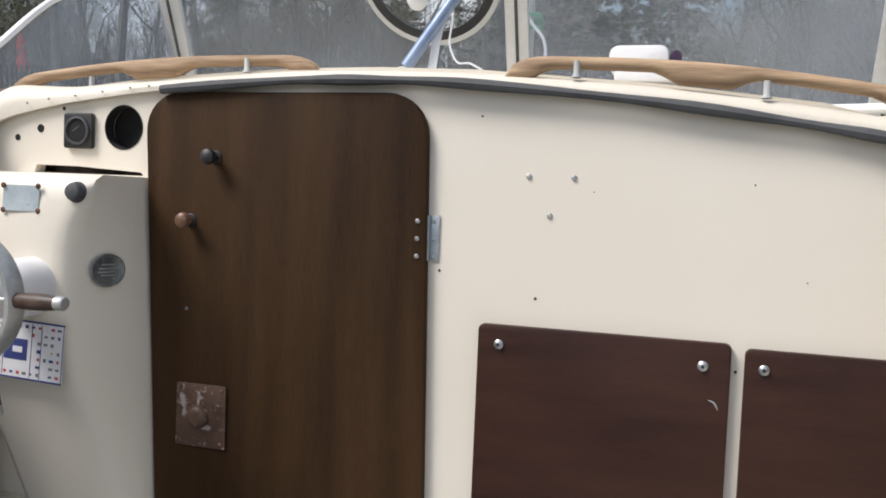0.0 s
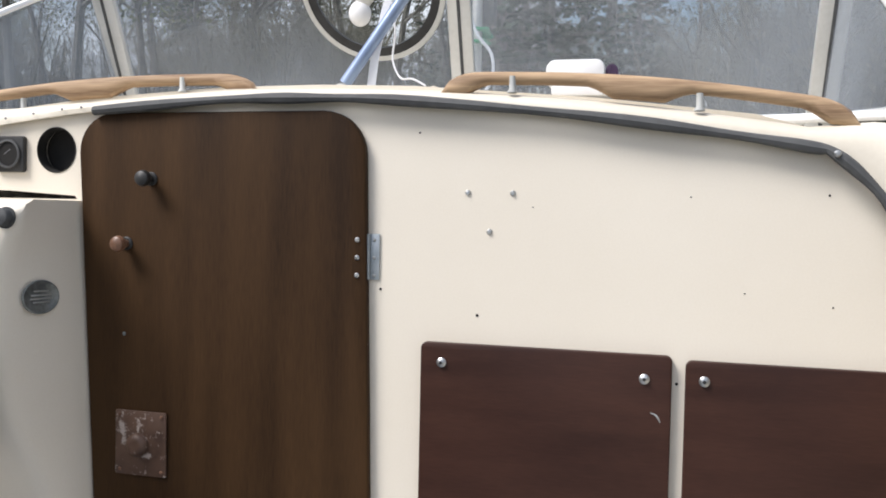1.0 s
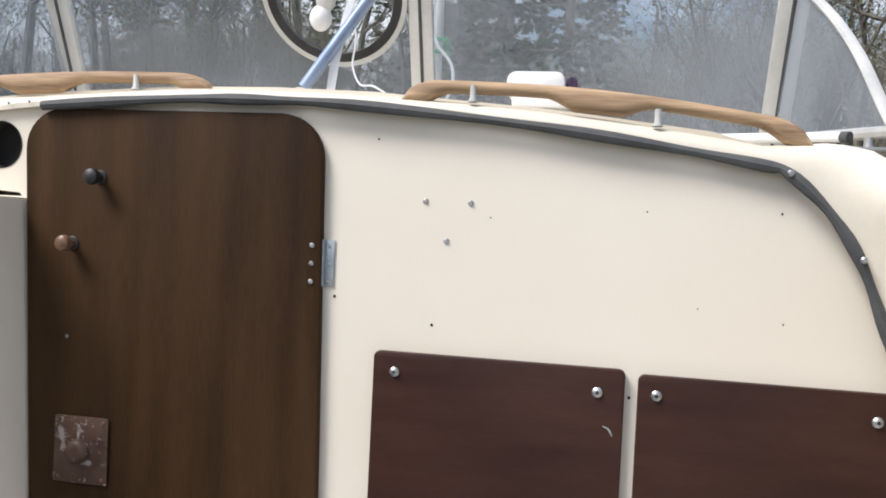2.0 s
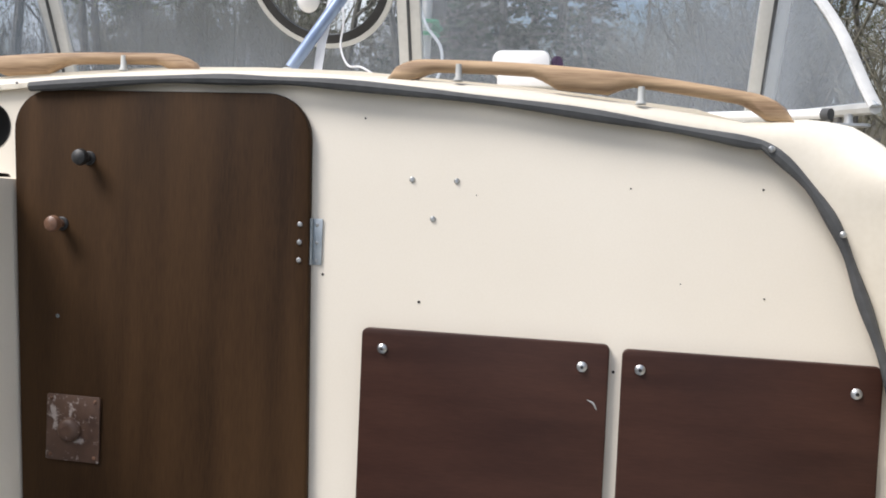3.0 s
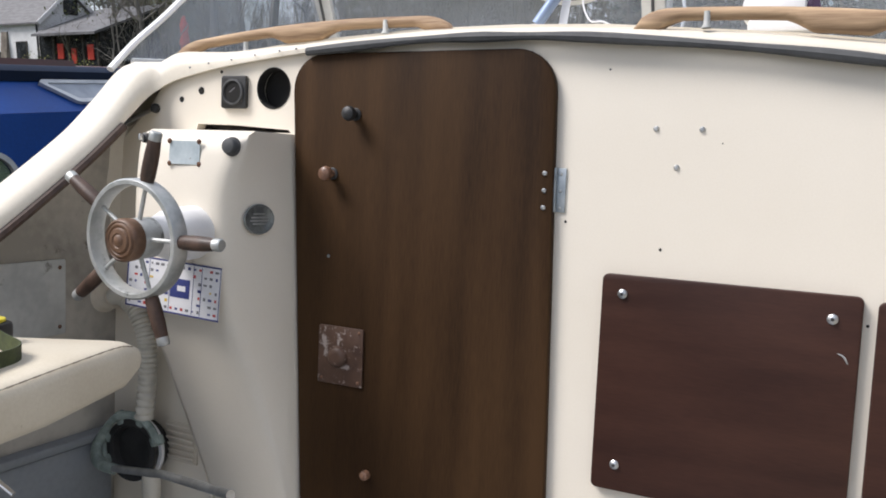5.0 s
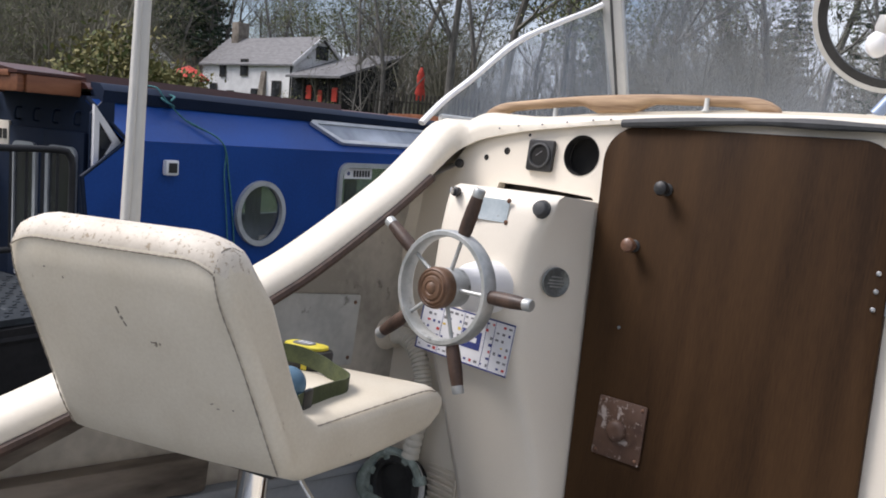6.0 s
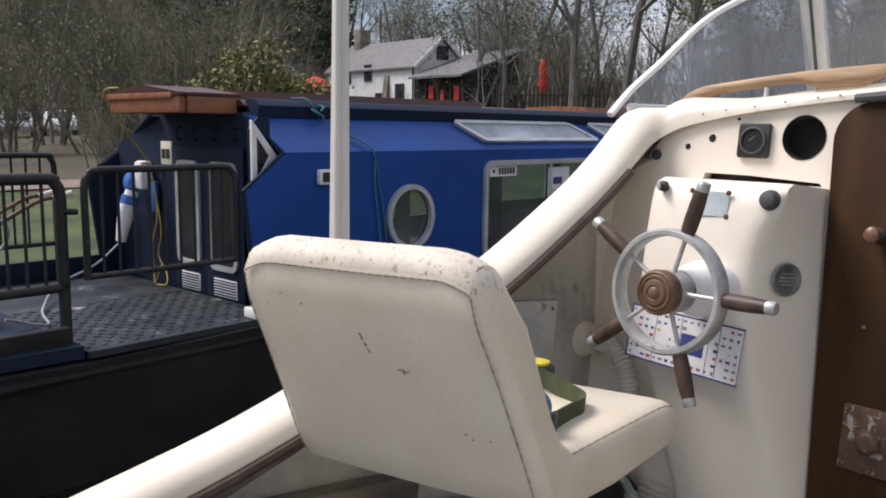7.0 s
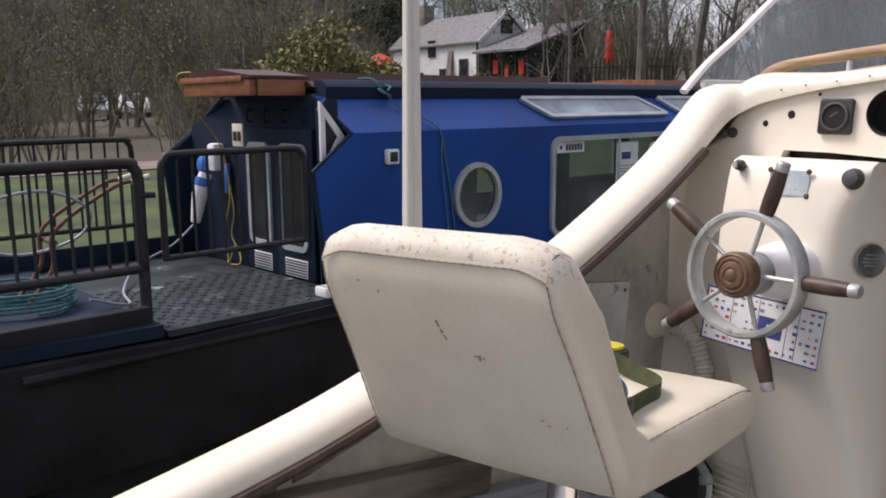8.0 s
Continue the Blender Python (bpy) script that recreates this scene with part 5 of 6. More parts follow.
def card(V, F, p, size, rng, flat=0.0):
    a = Vector((rng.gauss(0, 1), rng.gauss(0, 1), rng.gauss(0, 1) * (1 - flat))).normalized()
    b = a.orthogonal().normalized()
    b = (b + a.cross(b) * rng.uniform(-1, 1)).normalized()
    n0 = len(V)
    V += [p - a * size, p + b * size * 0.45, p + a * size, p - b * size * 0.45]
    F.append((n0, n0 + 1, n0 + 2, n0 + 3))


def bare_tree(seed, height, depth=4, buds=0, droop=0.05, thick=0.022):
    rng = random.Random(seed)
    V, F, tips = [], [], []
    grow(rng, V, F, tips, Vector((0, 0, -0.4)), Vector((rng.uniform(-0.06, 0.06), rng.uniform(-0.06, 0.06), 1)).normalized(), height * 0.62, height * thick, 0, depth, droop)
    LV, LF = [], []
    for p, d in tips:
        for _ in range(buds):
            card(LV, LF, p + Vector((rng.gauss(0, 1), rng.gauss(0, 1), rng.gauss(0, 1))) * 0.25, rng.uniform(0.05, 0.11), rng)
    return (V, F), (LV, LF)


def conifer(seed, height):
    rng = random.Random(seed)
    V, F, LV, LF = [], [], [], []
    limb(V, F, Vector((0, 0, -0.4)), Vector((0, 0, height * 0.5)), height * 0.016, height * 0.010, 7)
    limb(V, F, Vector((0, 0, height * 0.5)), Vector((0, 0, height)), height * 0.010, 0.02, 6)
    z = height * rng.uniform(0.10, 0.2)
    while z < height * 0.98:
        u = z / height
        reach = height * 0.20 * (1 - u) ** 0.75 * rng.uniform(0.7, 1.15) + 0.3
        for _ in range(rng.randint(4, 6)):
            if rng.random() < 0.16:
                continue
            a = rng.uniform(0, 2 * math.pi)
            L = reach * rng.uniform(0.6, 1.1)
            tip = Vector((math.cos(a) * L, math.sin(a) * L, z - L * rng.uniform(0.02, 0.30) + 0.15 * L))
            root = Vector((0, 0, z))
            limb(V, F, root, tip, 0.03 + 0.008 * L, 0.012, 3)
            for k in range(int(7 + L * 7)):
                f = rng.uniform(0.15, 1.0)
                p = root.lerp(tip, f) + Vector((rng.gauss(0, 0.13), rng.gauss(0, 0.13), rng.gauss(-0.10, 0.10))) * (0.4 + L * 0.28)
                card(LV, LF, p, rng.uniform(0.14, 0.32), rng, 0.5)
        z += height * rng.uniform(0.022, 0.04)
    return (V, F), (LV, LF)


def shrub(seed, height, spread, stems, leaves, size):
    rng = random.Random(seed)
    V, F, LV, LF = [], [], [], []
    for _ in range(stems):
        tips = []
        a, t = rng.uniform(0, 6.28), rng.uniform(0.05, spread)
        grow(rng, V, F, tips, Vector((math.cos(a), math.sin(a), 0)) * rng.uniform(0, height * 0.15) - Vector((0, 0, 0.2)), Vector((math.cos(a) * t, math.sin(a) * t, 1)).normalized(), height * rng.uniform(0.4, 0.62), height * 0.010, 1, 3, 0.05)
        for p, d in tips:
            for _ in range(leaves):
                card(LV, LF, p + Vector((rng.gauss(0, 1), rng.gauss(0, 1), rng.gauss(0, 1))) * height * 0.05, rng.uniform(0.6, 1.2) * size, rng)
    return (V, F), (LV, LF)


def raw(name, VF, mat):
    me = bpy.data.meshes.new(name)
    me.from_pydata([tuple(v) for v in VF[0]], [], VF[1])
    me.materials.append(mat)
    return me


def tree_thing(name, made, label, category, bark, leaf, m, crown="crown", group=""):
    t = thing(name, label, category, (0, 0, 0), at=m, group=group)
    for nm, vf, mt in (("trunk", made[0], bark), (crown, made[1], leaf)):
        if vf[1]:
            o = new(nm, raw(nm, vf, mt))
            o.parent = t
    return t


def stand(dist, azim, turn=0.0, s=1.0, dz=0.0):
    """A pose on the ground that far from the cockpit, azimuth in degrees to port of the bow."""
    x, y = 0.9 - dist * math.sin(radians(azim)), -1.45 + dist * math.cos(radians(azim))
    return Matrix.Translation((x, y, ground_z(x, y) + dz)) @ pose(0, 0, 0, 0, 0, turn) @ Matrix.Diagonal((s, s, s, 1))


kinds = [bare_tree(s, h, 4, 1, thick=0.015) for s, h in ((3, 13), (8, 15), (21, 12))]
rt = random.Random(11)
proto = {}
bare_spots = [(30, 41, 1.0, 0), (36, 37.5, 1.1, 1), (27, 33.5, 0.9, 2), (42, 30.5, 1.1, 0), (34, 27, 1.0, 1), (46, 23.5, 1.1, 2), (33, 20.5, 0.9, 0), (44, 17.5, 1.1, 1), (40, 45.5, 0.9, 2), (52, 43.8, 1.2, 1), (47, 39.2, 1.15, 0), (55, 35.2, 1.2, 2), (38, 14, 0.9, 0), (50, -1.6, 1.0, 1), (30, -14.5, 0.9, 2), (26, -18, 1.0, 1), (58, 47, 1.1, 0), (48, 33, 1.2, 1), (60, 28.5, 1.3, 0), (60, 25, 1.2, 2), (62, 22, 1.3, 1)]
for d, a, s, k in bare_spots:
    m = stand(d, a, rt.uniform(0, 360), s)
    if k not in proto:
        proto[k] = tree_thing("bare_tree", kinds[k], "bare grey-brown woodland tree before leafing", "tree", BARK, BUDS, m, group="bare trees")
    else:
        copy_thing(proto[k], m @ Matrix.Diagonal((1 / m.to_scale().x,) * 3 + (1,))).scale = m.to_scale()
firs = [conifer(s, h) for s, h in ((5, 17), (9, 15), (14, 19))]
for d, a, s, k in ((38, 10.5, 1.0, 0), (36, 7.2, 0.95, 1), (44, 3.4, 1.05, 2), (42, 13.0, 0.9, 2), (48, 5.2, 1.1, 0), (50, 9.0, 1.1, 1), (46, 1.7, 0.9, 1)):
    m = stand(d, a, rt.uniform(0, 360), s)
    if ("fir", k) not in proto:
        proto["fir", k] = tree_thing("conifer", firs[k], "dark green open-crowned conifer behind the bow", "tree", BARK, NEEDLE, m, group="conifers")
    else:
        copy_thing(proto["fir", k], m @ Matrix.Diagonal((1 / m.to_scale().x,) * 3 + (1,))).scale = m.to_scale()
brown = shrub(31, 9, 0.5, 10, 1, 0.07)
for d, a, s in ((25, -4.5, 1.0), (27, -8.0, 1.1), (24, -11.5, 1.0), (31, -2.6, 0.8), (29, 24.5, 0.85), (31, 29.0, 0.8), (30, 21.0, 0.7), (33, -6.5, 1.2), (35, -10, 1.2), (22, -15.5, 0.9), (38, 26.5, 0.8), (46, 41, 0.7), (50, 36.5, 0.8), (48, 31.5, 0.8), (52, 28, 0.9), (50, 22.5, 0.9), (54, 18.5, 0.9), (62, 45.5, 0.6), (64, 39, 0.7), (66, 33.5, 0.8), (68, 43, 0.7), (64, 26, 0.9), (60, 15, 0.9), (66, 20, 0.9), (58, 48.5, 0.6), (45, 4.5, 0.8), (52, 0.5, 0.9)):
    m = stand(d, a, rt.uniform(0, 360), s)
    if "brown" not in proto:
        proto["brown"] = tree_thing("thicket", brown, "brown leafless thicket of fine twigs", "shrub", TWIG, TWIG, m, group="thickets")
    else:
        copy_thing(proto["brown"], m @ Matrix.Diagonal((1 / m.to_scale().x,) * 3 + (1,))).scale = m.to_scale()
for sd, d, a, h, leafs in ((41, 24, 62.0, 3.0, 8), (43, 26, 59.3, 2.5, 6), (44, 27, 64.5, 2.3, 7)):
    tree_thing("laurel_bush", shrub(sd, h * 1.25, 0.6, 7, leafs, 0.10), "glossy green and yellow-leaved bush on the bank", "bush", BARK, LEAF, stand(d, a), crown="leaves", group="bushes")
tree_thing("garden_tree", shrub(52, 7.5, 0.9, 5, 1, 0.05), "gnarled bare garden tree beside the cottage", "tree", BARK, BUDS, stand(41, 46.6), crown="crown")
tree_thing("garden_shrub", shrub(53, 2.4, 0.9, 6, 3, 0.05), "low green garden shrub by the fence", "shrub", TWIG, LEAF, stand(34, 50.2), crown="leaves")
for sd, d, a, h in ((61, 30, 76.5, 5.5), (62, 33, 82, 6.0), (63, 29, 71.5, 5.0), (64, 35, 68.0, 5.5), (65, 27, 85.5, 6), (66, 38, 73.8, 7)):
    tree_thing("willow_scrub", shrub(sd, h * 1.2, 0.55, 8, 2, 0.06), "olive-brown budding scrub on the far bank", "shrub", TWIG, BUDS, stand(d, a), crown="crown", group="scrub")


# far woods: one sheet of many trees on the slope
def scatter(name, sources, spots, mats, label):
    for idx, (nm, mt) in enumerate(mats):
        VV, FF, off = [], [], 0
        for m, k in spots:
            v, f = sources[k][idx]
            if not f:
                continue
            A = np.array([tuple(p) for p in v])
            M = np.array(m)
            VV.append(A @ M[:3, :3].T + M[:3, 3])
            FF.append(np.array([q if len(q) == 4 else (*q, q[-1]) for q in f]) + off)
            off += len(v)
        if not VV:
            continue
        me = bpy.data.meshes.new(nm)
        me.from_pydata(np.concatenate(VV).tolist(), [], np.concatenate(FF).tolist())
        me.materials.append(mt)
        tagged(new(nm, me), label, "woodland", kind="stuff")


far_bare = [bare_tree(70 + i, 13 + i, 3, 3, thick=0.014) for i in range(3)]
far_spots = []
for i in range(230):
    a = rt.uniform(44, 112)
    d = rt.uniform(66, 150)
    far_spots.append((stand(d, a, rt.uniform(0, 360), rt.uniform(0.75, 1.25)), rt.randrange(3)))
for i in range(50):
    a = rt.uniform(-24, 46)
    d = rt.uniform(62, 110)
    far_spots.append((stand(d, a, rt.uniform(0, 360), rt.uniform(0.7, 1.1)), rt.randrange(3)))
scatter("woodland", far_bare, far_spots, (("woodland_trunks", BARK), ("woodland_twigs", BUDS)), "brown hillside wood of bare trees, mist put in the colours")
far_fir = [conifer(80 + i, 16) for i in range(2)]
fir_spots = [(stand(rt.uniform(75, 130), rt.uniform(56, 74), rt.uniform(0, 360), rt.uniform(0.8, 1.2)), rt.randrange(2)) for _ in range(34)]
fir_spots += [(stand(rt.uniform(60, 80), rt.uniform(16, 32), rt.uniform(0, 360), rt.uniform(0.6, 0.9)), rt.randrange(2)) for _ in range(8)]
scatter("fir_wood", far_fir, fir_spots, (("fir_trunks", BARK), ("fir_needles", NEEDLE)), "dark stand of far conifers on the hillside")
under = [shrub(90 + i, 4.5, 0.7, 7, 4, 0.034) for i in range(2)]


def clear_of_cars(d, a):
    return not (d < 56 and 71.5 < a < 77.5)


und_spots = []
# Last row: undergrowth added out of view to starboard, against low sky light.
for n, d0, d1, a0, a1, s0, s1 in ((70, 46, 80, 62, 110, 0.7, 1.3), (50, 34, 60, -20, 44, 0.4, 0.8), (40, 18, 34, 66, 104, 0.35, 0.7), (60, 16, 40, -30, -170, 0.6, 1.2)):
    for _ in range(n):
        d, a = rt.uniform(d0, d1), rt.uniform(a0, a1)
        if clear_of_cars(d, a):
            und_spots.append((stand(d, a, rt.uniform(0, 360), rt.uniform(s0, s1)), rt.randrange(2)))
scatter("undergrowth", under, und_spots, (("undergrowth_stems", TWIG), ("undergrowth_buds", BUDS)), "tangled olive-brown undergrowth below the trees, partly added to block light")
twiggy = [shrub(96 + i, 7.5, 0.55, 11, 4, 0.030) for i in range(2)]
twig_spots = []
for n, d0, d1, a0, a1 in ((60, 45, 90, 60, 106), (26, 24, 44, 79, 106), (12, 26, 44, 64, 70)):
    for _ in range(n):
        d, a = rt.uniform(d0, d1), rt.uniform(a0, a1)
        if clear_of_cars(d, a):
            twig_spots.append((stand(d, a, rt.uniform(0, 360), rt.uniform(0.7, 1.3)), rt.randrange(2)))
scatter("twig_wood", twiggy, twig_spots, (("hillside_twigs", TWIG), ("hillside_buds", BUDS)), "grey-brown twiggy scrub on the far hillside")
# unseen trees added to starboard and astern, to cut the low sky light
blocker_spots = [(stand(rt.uniform(20, 42), rt.uniform(-172, -26), rt.uniform(0, 360), rt.uniform(0.8, 1.2)), rt.randrange(3)) for _ in range(80)]
scatter("sky_block_trees", far_bare, blocker_spots, (("blocker_trunks", BARK), ("blocker_twigs", BUDS)), "unseen bare trees added to block low sky light")
far_brush = [(stand(rt.uniform(38, 70), rt.uniform(-16, 47), rt.uniform(0, 360), rt.uniform(0.8, 1.25)), 0) for _ in range(46)]
scatter("brushwood", [brown], far_brush, (("brushwood_stems", TWIG), ("brushwood_twigs", TWIG)), "brown brushwood behind the bow, mist put in the colour")

# ---- cottage ----
def gable(x0, x1, y0, y1, z0, ze, zr):
    ym = (y0 + y1) / 2
    return loft([[(x, y0, z0), (x, y1, z0), (x, y1, ze), (x, ym, zr), (x, y0, ze)] for x in (x0, x1)])


cottage = thing("cottage", "white limewashed cottage with a grey slate roof", "house", (-51, 38.5, 1.6), at=EYE4)
part("wall", gable(-57, -46, 36.1, 40.9, 1.0, 5.55, 7.45), LIMEWASH, cottage)
roof = loft([[(x, 35.85, 5.36), (x, 35.85, 5.48), (x, 38.5, 7.72), (x, 41.15, 5.48), (x, 41.15, 5.36), (x, 38.5, 7.58)] for x in (-57.3, -45.75)])
cr = part("roof", roof, SLATE, cottage)
for yy in (-1, 1):
    part("bargeboard", strip_between((-45.72, 38.5, 7.68), (-45.72, 38.5 + yy * 2.68, 5.42), 0.06, 0.26), LIMEWASH, cr)
ch = part("chimney", box((-56.2, 38.0, 7.0), (-55.3, 39.0, 8.9), 0.05), STONE, cottage)
for x, z, w, h in ((-54.6, 4.6, 0.7, 0.9), (-52.0, 4.7, 0.8, 1.1), (-53.6, 2.4, 0.8, 1.1), (-50.6, 2.5, 1.0, 1.2), (-48.2, 2.4, 0.9, 1.9), (-55.8, 2.2, 0.8, 1.8)):
    wn_ = part("window", box((x, 36.02, z), (x + w, 36.12, z + h), 0.01), DARKROOM, cottage)
    part("window_frame", ring_prism([(x - 0.06, z - 0.06), (x + w + 0.06, z - 0.06), (x + w + 0.06, z + h + 0.06), (x - 0.06, z + h + 0.06)], [(x, z), (x + w, z), (x + w, z + h), (x, z + h)], 0.06, on_wall(36.08)), FENCE, wn_)
part("gable_window", box((-46.02, 38.0, 6.1), (-45.94, 39.1, 7.05), 0.01), DARKROOM, cottage)
part("buttress", loft([[(-49.6, 35.5, 1.0), (-48.9, 35.5, 1.0), (-48.9, 36.2, 1.0), (-49.6, 36.2, 1.0)], [(-49.5, 36.0, 5.0), (-49.0, 36.0, 5.0), (-49.0, 36.2, 5.0), (-49.5, 36.2, 5.0)]]), STONE, cottage)
part("downpipe", tube([(-46.15, 36.0, 1.2), (-46.15, 36.0, 5.5)], 0.06, 8), DARKROOM, cottage)
lean = part("extension_roof", loft([[(x, 35.2, 4.55), (x, 35.2, 4.70), (x, 41, 6.70), (x, 41, 6.55)] for x in (-45.7, -40.2)]), SLATE, cottage)
part("extension_wall", loft([[(x, 35.9, 1.0), (x, 40.8, 1.0), (x, 40.8, 6.45), (x, 35.9, 4.72)] for x in (-45.9, -40.6)]), DARKROOM, cottage)
for x in (-44.6, -43.3, -42.0, -40.8):
    part("extension_post", box((x, 35.78, 1.2), (x + 0.16, 35.9, 4.7)), FENCE, cottage)
for x, z, w in ((-44.2, 3.2, 0.5), (-43.0, 2.9, 0.4), (-41.6, 3.1, 0.5)):
    part("red_blind", box((x, 35.82, z), (x + w, 35.88, z + 0.9)), REDCLOTH, cottage)
cottage2 = thing("cottage", "second white gabled cottage half hidden by bushes", "house", (-57.5, 31, 1.6), at=EYE4)
part("wall", gable(-64, -57.5, 29.6, 34.4, 1.0, 4.9, 6.7), LIMEWASH, cottage2)
part("roof", loft([[(x, 29.3, 4.66), (x, 29.3, 4.80), (x, 32, 6.92), (x, 34.7, 4.80), (x, 34.7, 4.66), (x, 32, 6.78)] for x in (-64.3, -57.2)]), SLATE, cottage2)
part("window", box((-60.6, 29.5, 3.1), (-59.6, 29.62, 4.2)), DARKROOM, cottage2)

para = thing("closed_parasol", "tall closed red parasol behind the fence", "parasol", (-28.0, 29.5, 1.4), at=EYE4)
px, py = 0.9 - 40 * math.sin(radians(42.9)), -1.45 + 40 * math.cos(radians(42.9))
BASE[para.name] = Vector((px, py, ground_z(px, py)))
para.matrix_basis = Matrix.Translation(BASE[para.name])
part("pole", tube([(px, py, ground_z(px, py)), (px, py, 4.55)], 0.04, 8), FENCE, para)
part("canopy", lathe([(0.0, 4.5), (0.07, 4.45), (0.20, 4.1), (0.17, 3.7), (0.26, 3.2), (0.22, 2.95), (0, 2.95)], Matrix.Translation((px, py, 0)), 12), REDCLOTH, para)
para2 = thing("open_parasol", "open red parasol beside the cottage", "parasol", (-44, 27, 1.4), at=EYE4)
qx, qy = 0.9 - 52 * math.sin(radians(57.9)), -1.45 + 52 * math.cos(radians(57.9))
BASE[para2.name] = Vector((qx, qy, ground_z(qx, qy)))
para2.matrix_basis = Matrix.Translation(BASE[para2.name])
part("pole", tube([(qx, qy, ground_z(qx, qy)), (qx, qy, 3.9)], 0.04, 8), FENCE, para2)
part("canopy", lathe([(0.0, 4.25), (0.5, 4.05), (1.25, 3.55), (1.22, 3.45), (0.5, 3.95), (0, 4.15)], Matrix.Translation((qx, qy, 0)), 10), REDCLOTH, para2)
fence = thing("picket_fence", "dark timber picket fence along the garden", "fence", (-26, 28, 2), at=EYE4)
fa = Vector((0.9 - 38 * math.sin(radians(46.2)), -1.45 + 38 * math.cos(radians(46.2)), 0))
fb = Vector((0.9 - 38 * math.sin(radians(38.9)), -1.45 + 38 * math.cos(radians(38.9)), 0))
picket = obox(EYE4, (0.09, 0.03, 1.35), 0.012)
pm = finish(picket, "picket", FENCE)
yaw = math.atan2(fb.y - fa.y, fb.x - fa.x)
for i in range(28):
    p = fa.lerp(fb, i / 27)
    o = new("picket", pm)
    o.parent = fence
    o.matrix_basis = Matrix.Translation(p + Vector((0, 0, 2.42 + 0.02 * (i % 3))) - Vector((-26, 28, 2))) @ Matrix.Rotation(yaw, 4, "Z")
for z in (2.05, 2.75):
    part("rail", strip_between(fa + Vector((0, 0.04, z)), fb + Vector((0, 0.04, z)), 0.05, 0.09), FENCE, fence)


# ---- parked cars ----
def parked_car(m, label, mat):
    c = thing("parked_car", label, "car", (0, 0, 0), at=m, group="parked cars")
    low = [(-2.05, 0.35), (-2.1, 0.62), (-1.95, 0.85), (-1.1, 0.95), (-0.55, 1.40), (0.75, 1.44), (1.55, 0.98), (2.0, 0.88), (2.1, 0.6), (2.05, 0.35)]
    part("body", loft([[(x, yy * (0.86 if z > 1.1 else 1), z) for x, z in low] for yy in (-0.83, 0.83)]), mat, c, smooth=30)
    for yy in (-0.80, 0.80):
        part("side_window", loft([[(x, yy * 0.93 + e, z) for x, z in ((-1.0, 0.97), (-0.52, 1.34), (0.7, 1.37), (1.3, 1.0))] for e in (-0.03, 0.03)]), DARKROOM, c)
    part("windscreen", loft([[(-1.08, -0.66, 0.97), (-1.08, 0.66, 0.97), (-1.10, 0.66, 1.0), (-1.10, -0.66, 1.0)], [(-0.60, -0.60, 1.34), (-0.60, 0.60, 1.34), (-0.62, 0.60, 1.38), (-0.62, -0.60, 1.38)]]), DARKROOM, c)
    for x in (-1.3, 1.3):
        for yy in (-0.80, 0.80):
            w = part("wheel", lathe([(0.0, -0.09), (0.30, -0.09), (0.31, 0), (0.30, 0.09), (0, 0.09)], Matrix.Translation((x, yy, 0.31)) @ pose(0, 0, 0, 90), 18), BLACK, c)
            part("rim", lathe([(0.0, 0.1), (0.18, 0.1), (0.19, 0.0), (0.19, -0.1), (0, -0.1)], Matrix.Translation((x, yy, 0.31)) @ pose(0, 0, 0, 90), 14), STEEL, w)
    return c


parked_car(stand(54, 75.9, 163), "silver hatchback parked under the trees", CARPAINT)
parked_car(stand(54, 73.6, 165), "white hatchback parked under the trees", WHITEPL)
parked_car(stand(52, 81.0, 160), "silver car parked behind scrub", CARPAINT)
parked_car(stand(54, 68.4, 150), "grey car parked far under the trees", CARPAINT)

# ---- narrowboat ----
NB = Matrix.Translation((-3.14, 1.60, -0.055)) @ pose(0, 0, 0, 0, 0, 6.9)
boat = thing("narrowboat", "blue steel narrowboat with a navy stern and wooden hatch", "narrowboat", (-0.82, 0, -0.3), at=NB)
XF = -1.65


def nb_side(y, x):
    return Matrix(((0, 0, 1, x), (1, 0, 0, y), (0, 1, 0, 0), (0, 0, 0, 1)))


hull_rows = []
for y, w, top in ((-3.7, 0.35, 0.36), (-3.4, 0.72, 0.35), (-2.8, 0.93, 0.34), (-2.05, 0.965, 0.33), (-1.98, 0.965, 0.33), (-1.0, 0.965, 0.35), (2.0, 0.965, 0.37), (9.0, 0.965, 0.37), (11.5, 0.55, 0.45), (12.5, 0.08, 0.55)):
    c = XF / 2
    hull_rows.append([(c - w, y, top), (c - w * 0.98, y, -0.1), (c - w * 0.9, y, -0.6), (c + w * 0.9, y, -0.6), (c + w * 0.98, y, -0.1), (c + w, y, top)])
part("hull", loft(hull_rows), NBBLACK, boat, "black bitumen-painted steel hull")
for x in (0.125, XF - 0.125):
    part("rubbing_strake", tube([(x, -2.6, 0.285), (x, 9, 0.30)], 0.022, 8), NBBLACK, boat)
# near cabin side with its wing; lower plate, then the sloped upper plate
low_plate = [(-1.075, 0.36), (8.6, 0.36), (8.6, 1.18), (-0.905, 1.18), (-1.15, 1.0)]
WINS = [(0.70, 0.485, 2.05, 1.085), (2.28, 0.485, 3.6, 1.085), (4.2, 0.485, 5.5, 1.085), (6.0, 0.485, 7.2, 1.085)]
FAR_WINS = [(1.15, 0.555, 2.20, 1.085), (2.50, 0.555, 3.72, 1.085), (3.95, 0.555, 5.25, 1.085), (6.0, 0.555, 7.2, 1.085)]


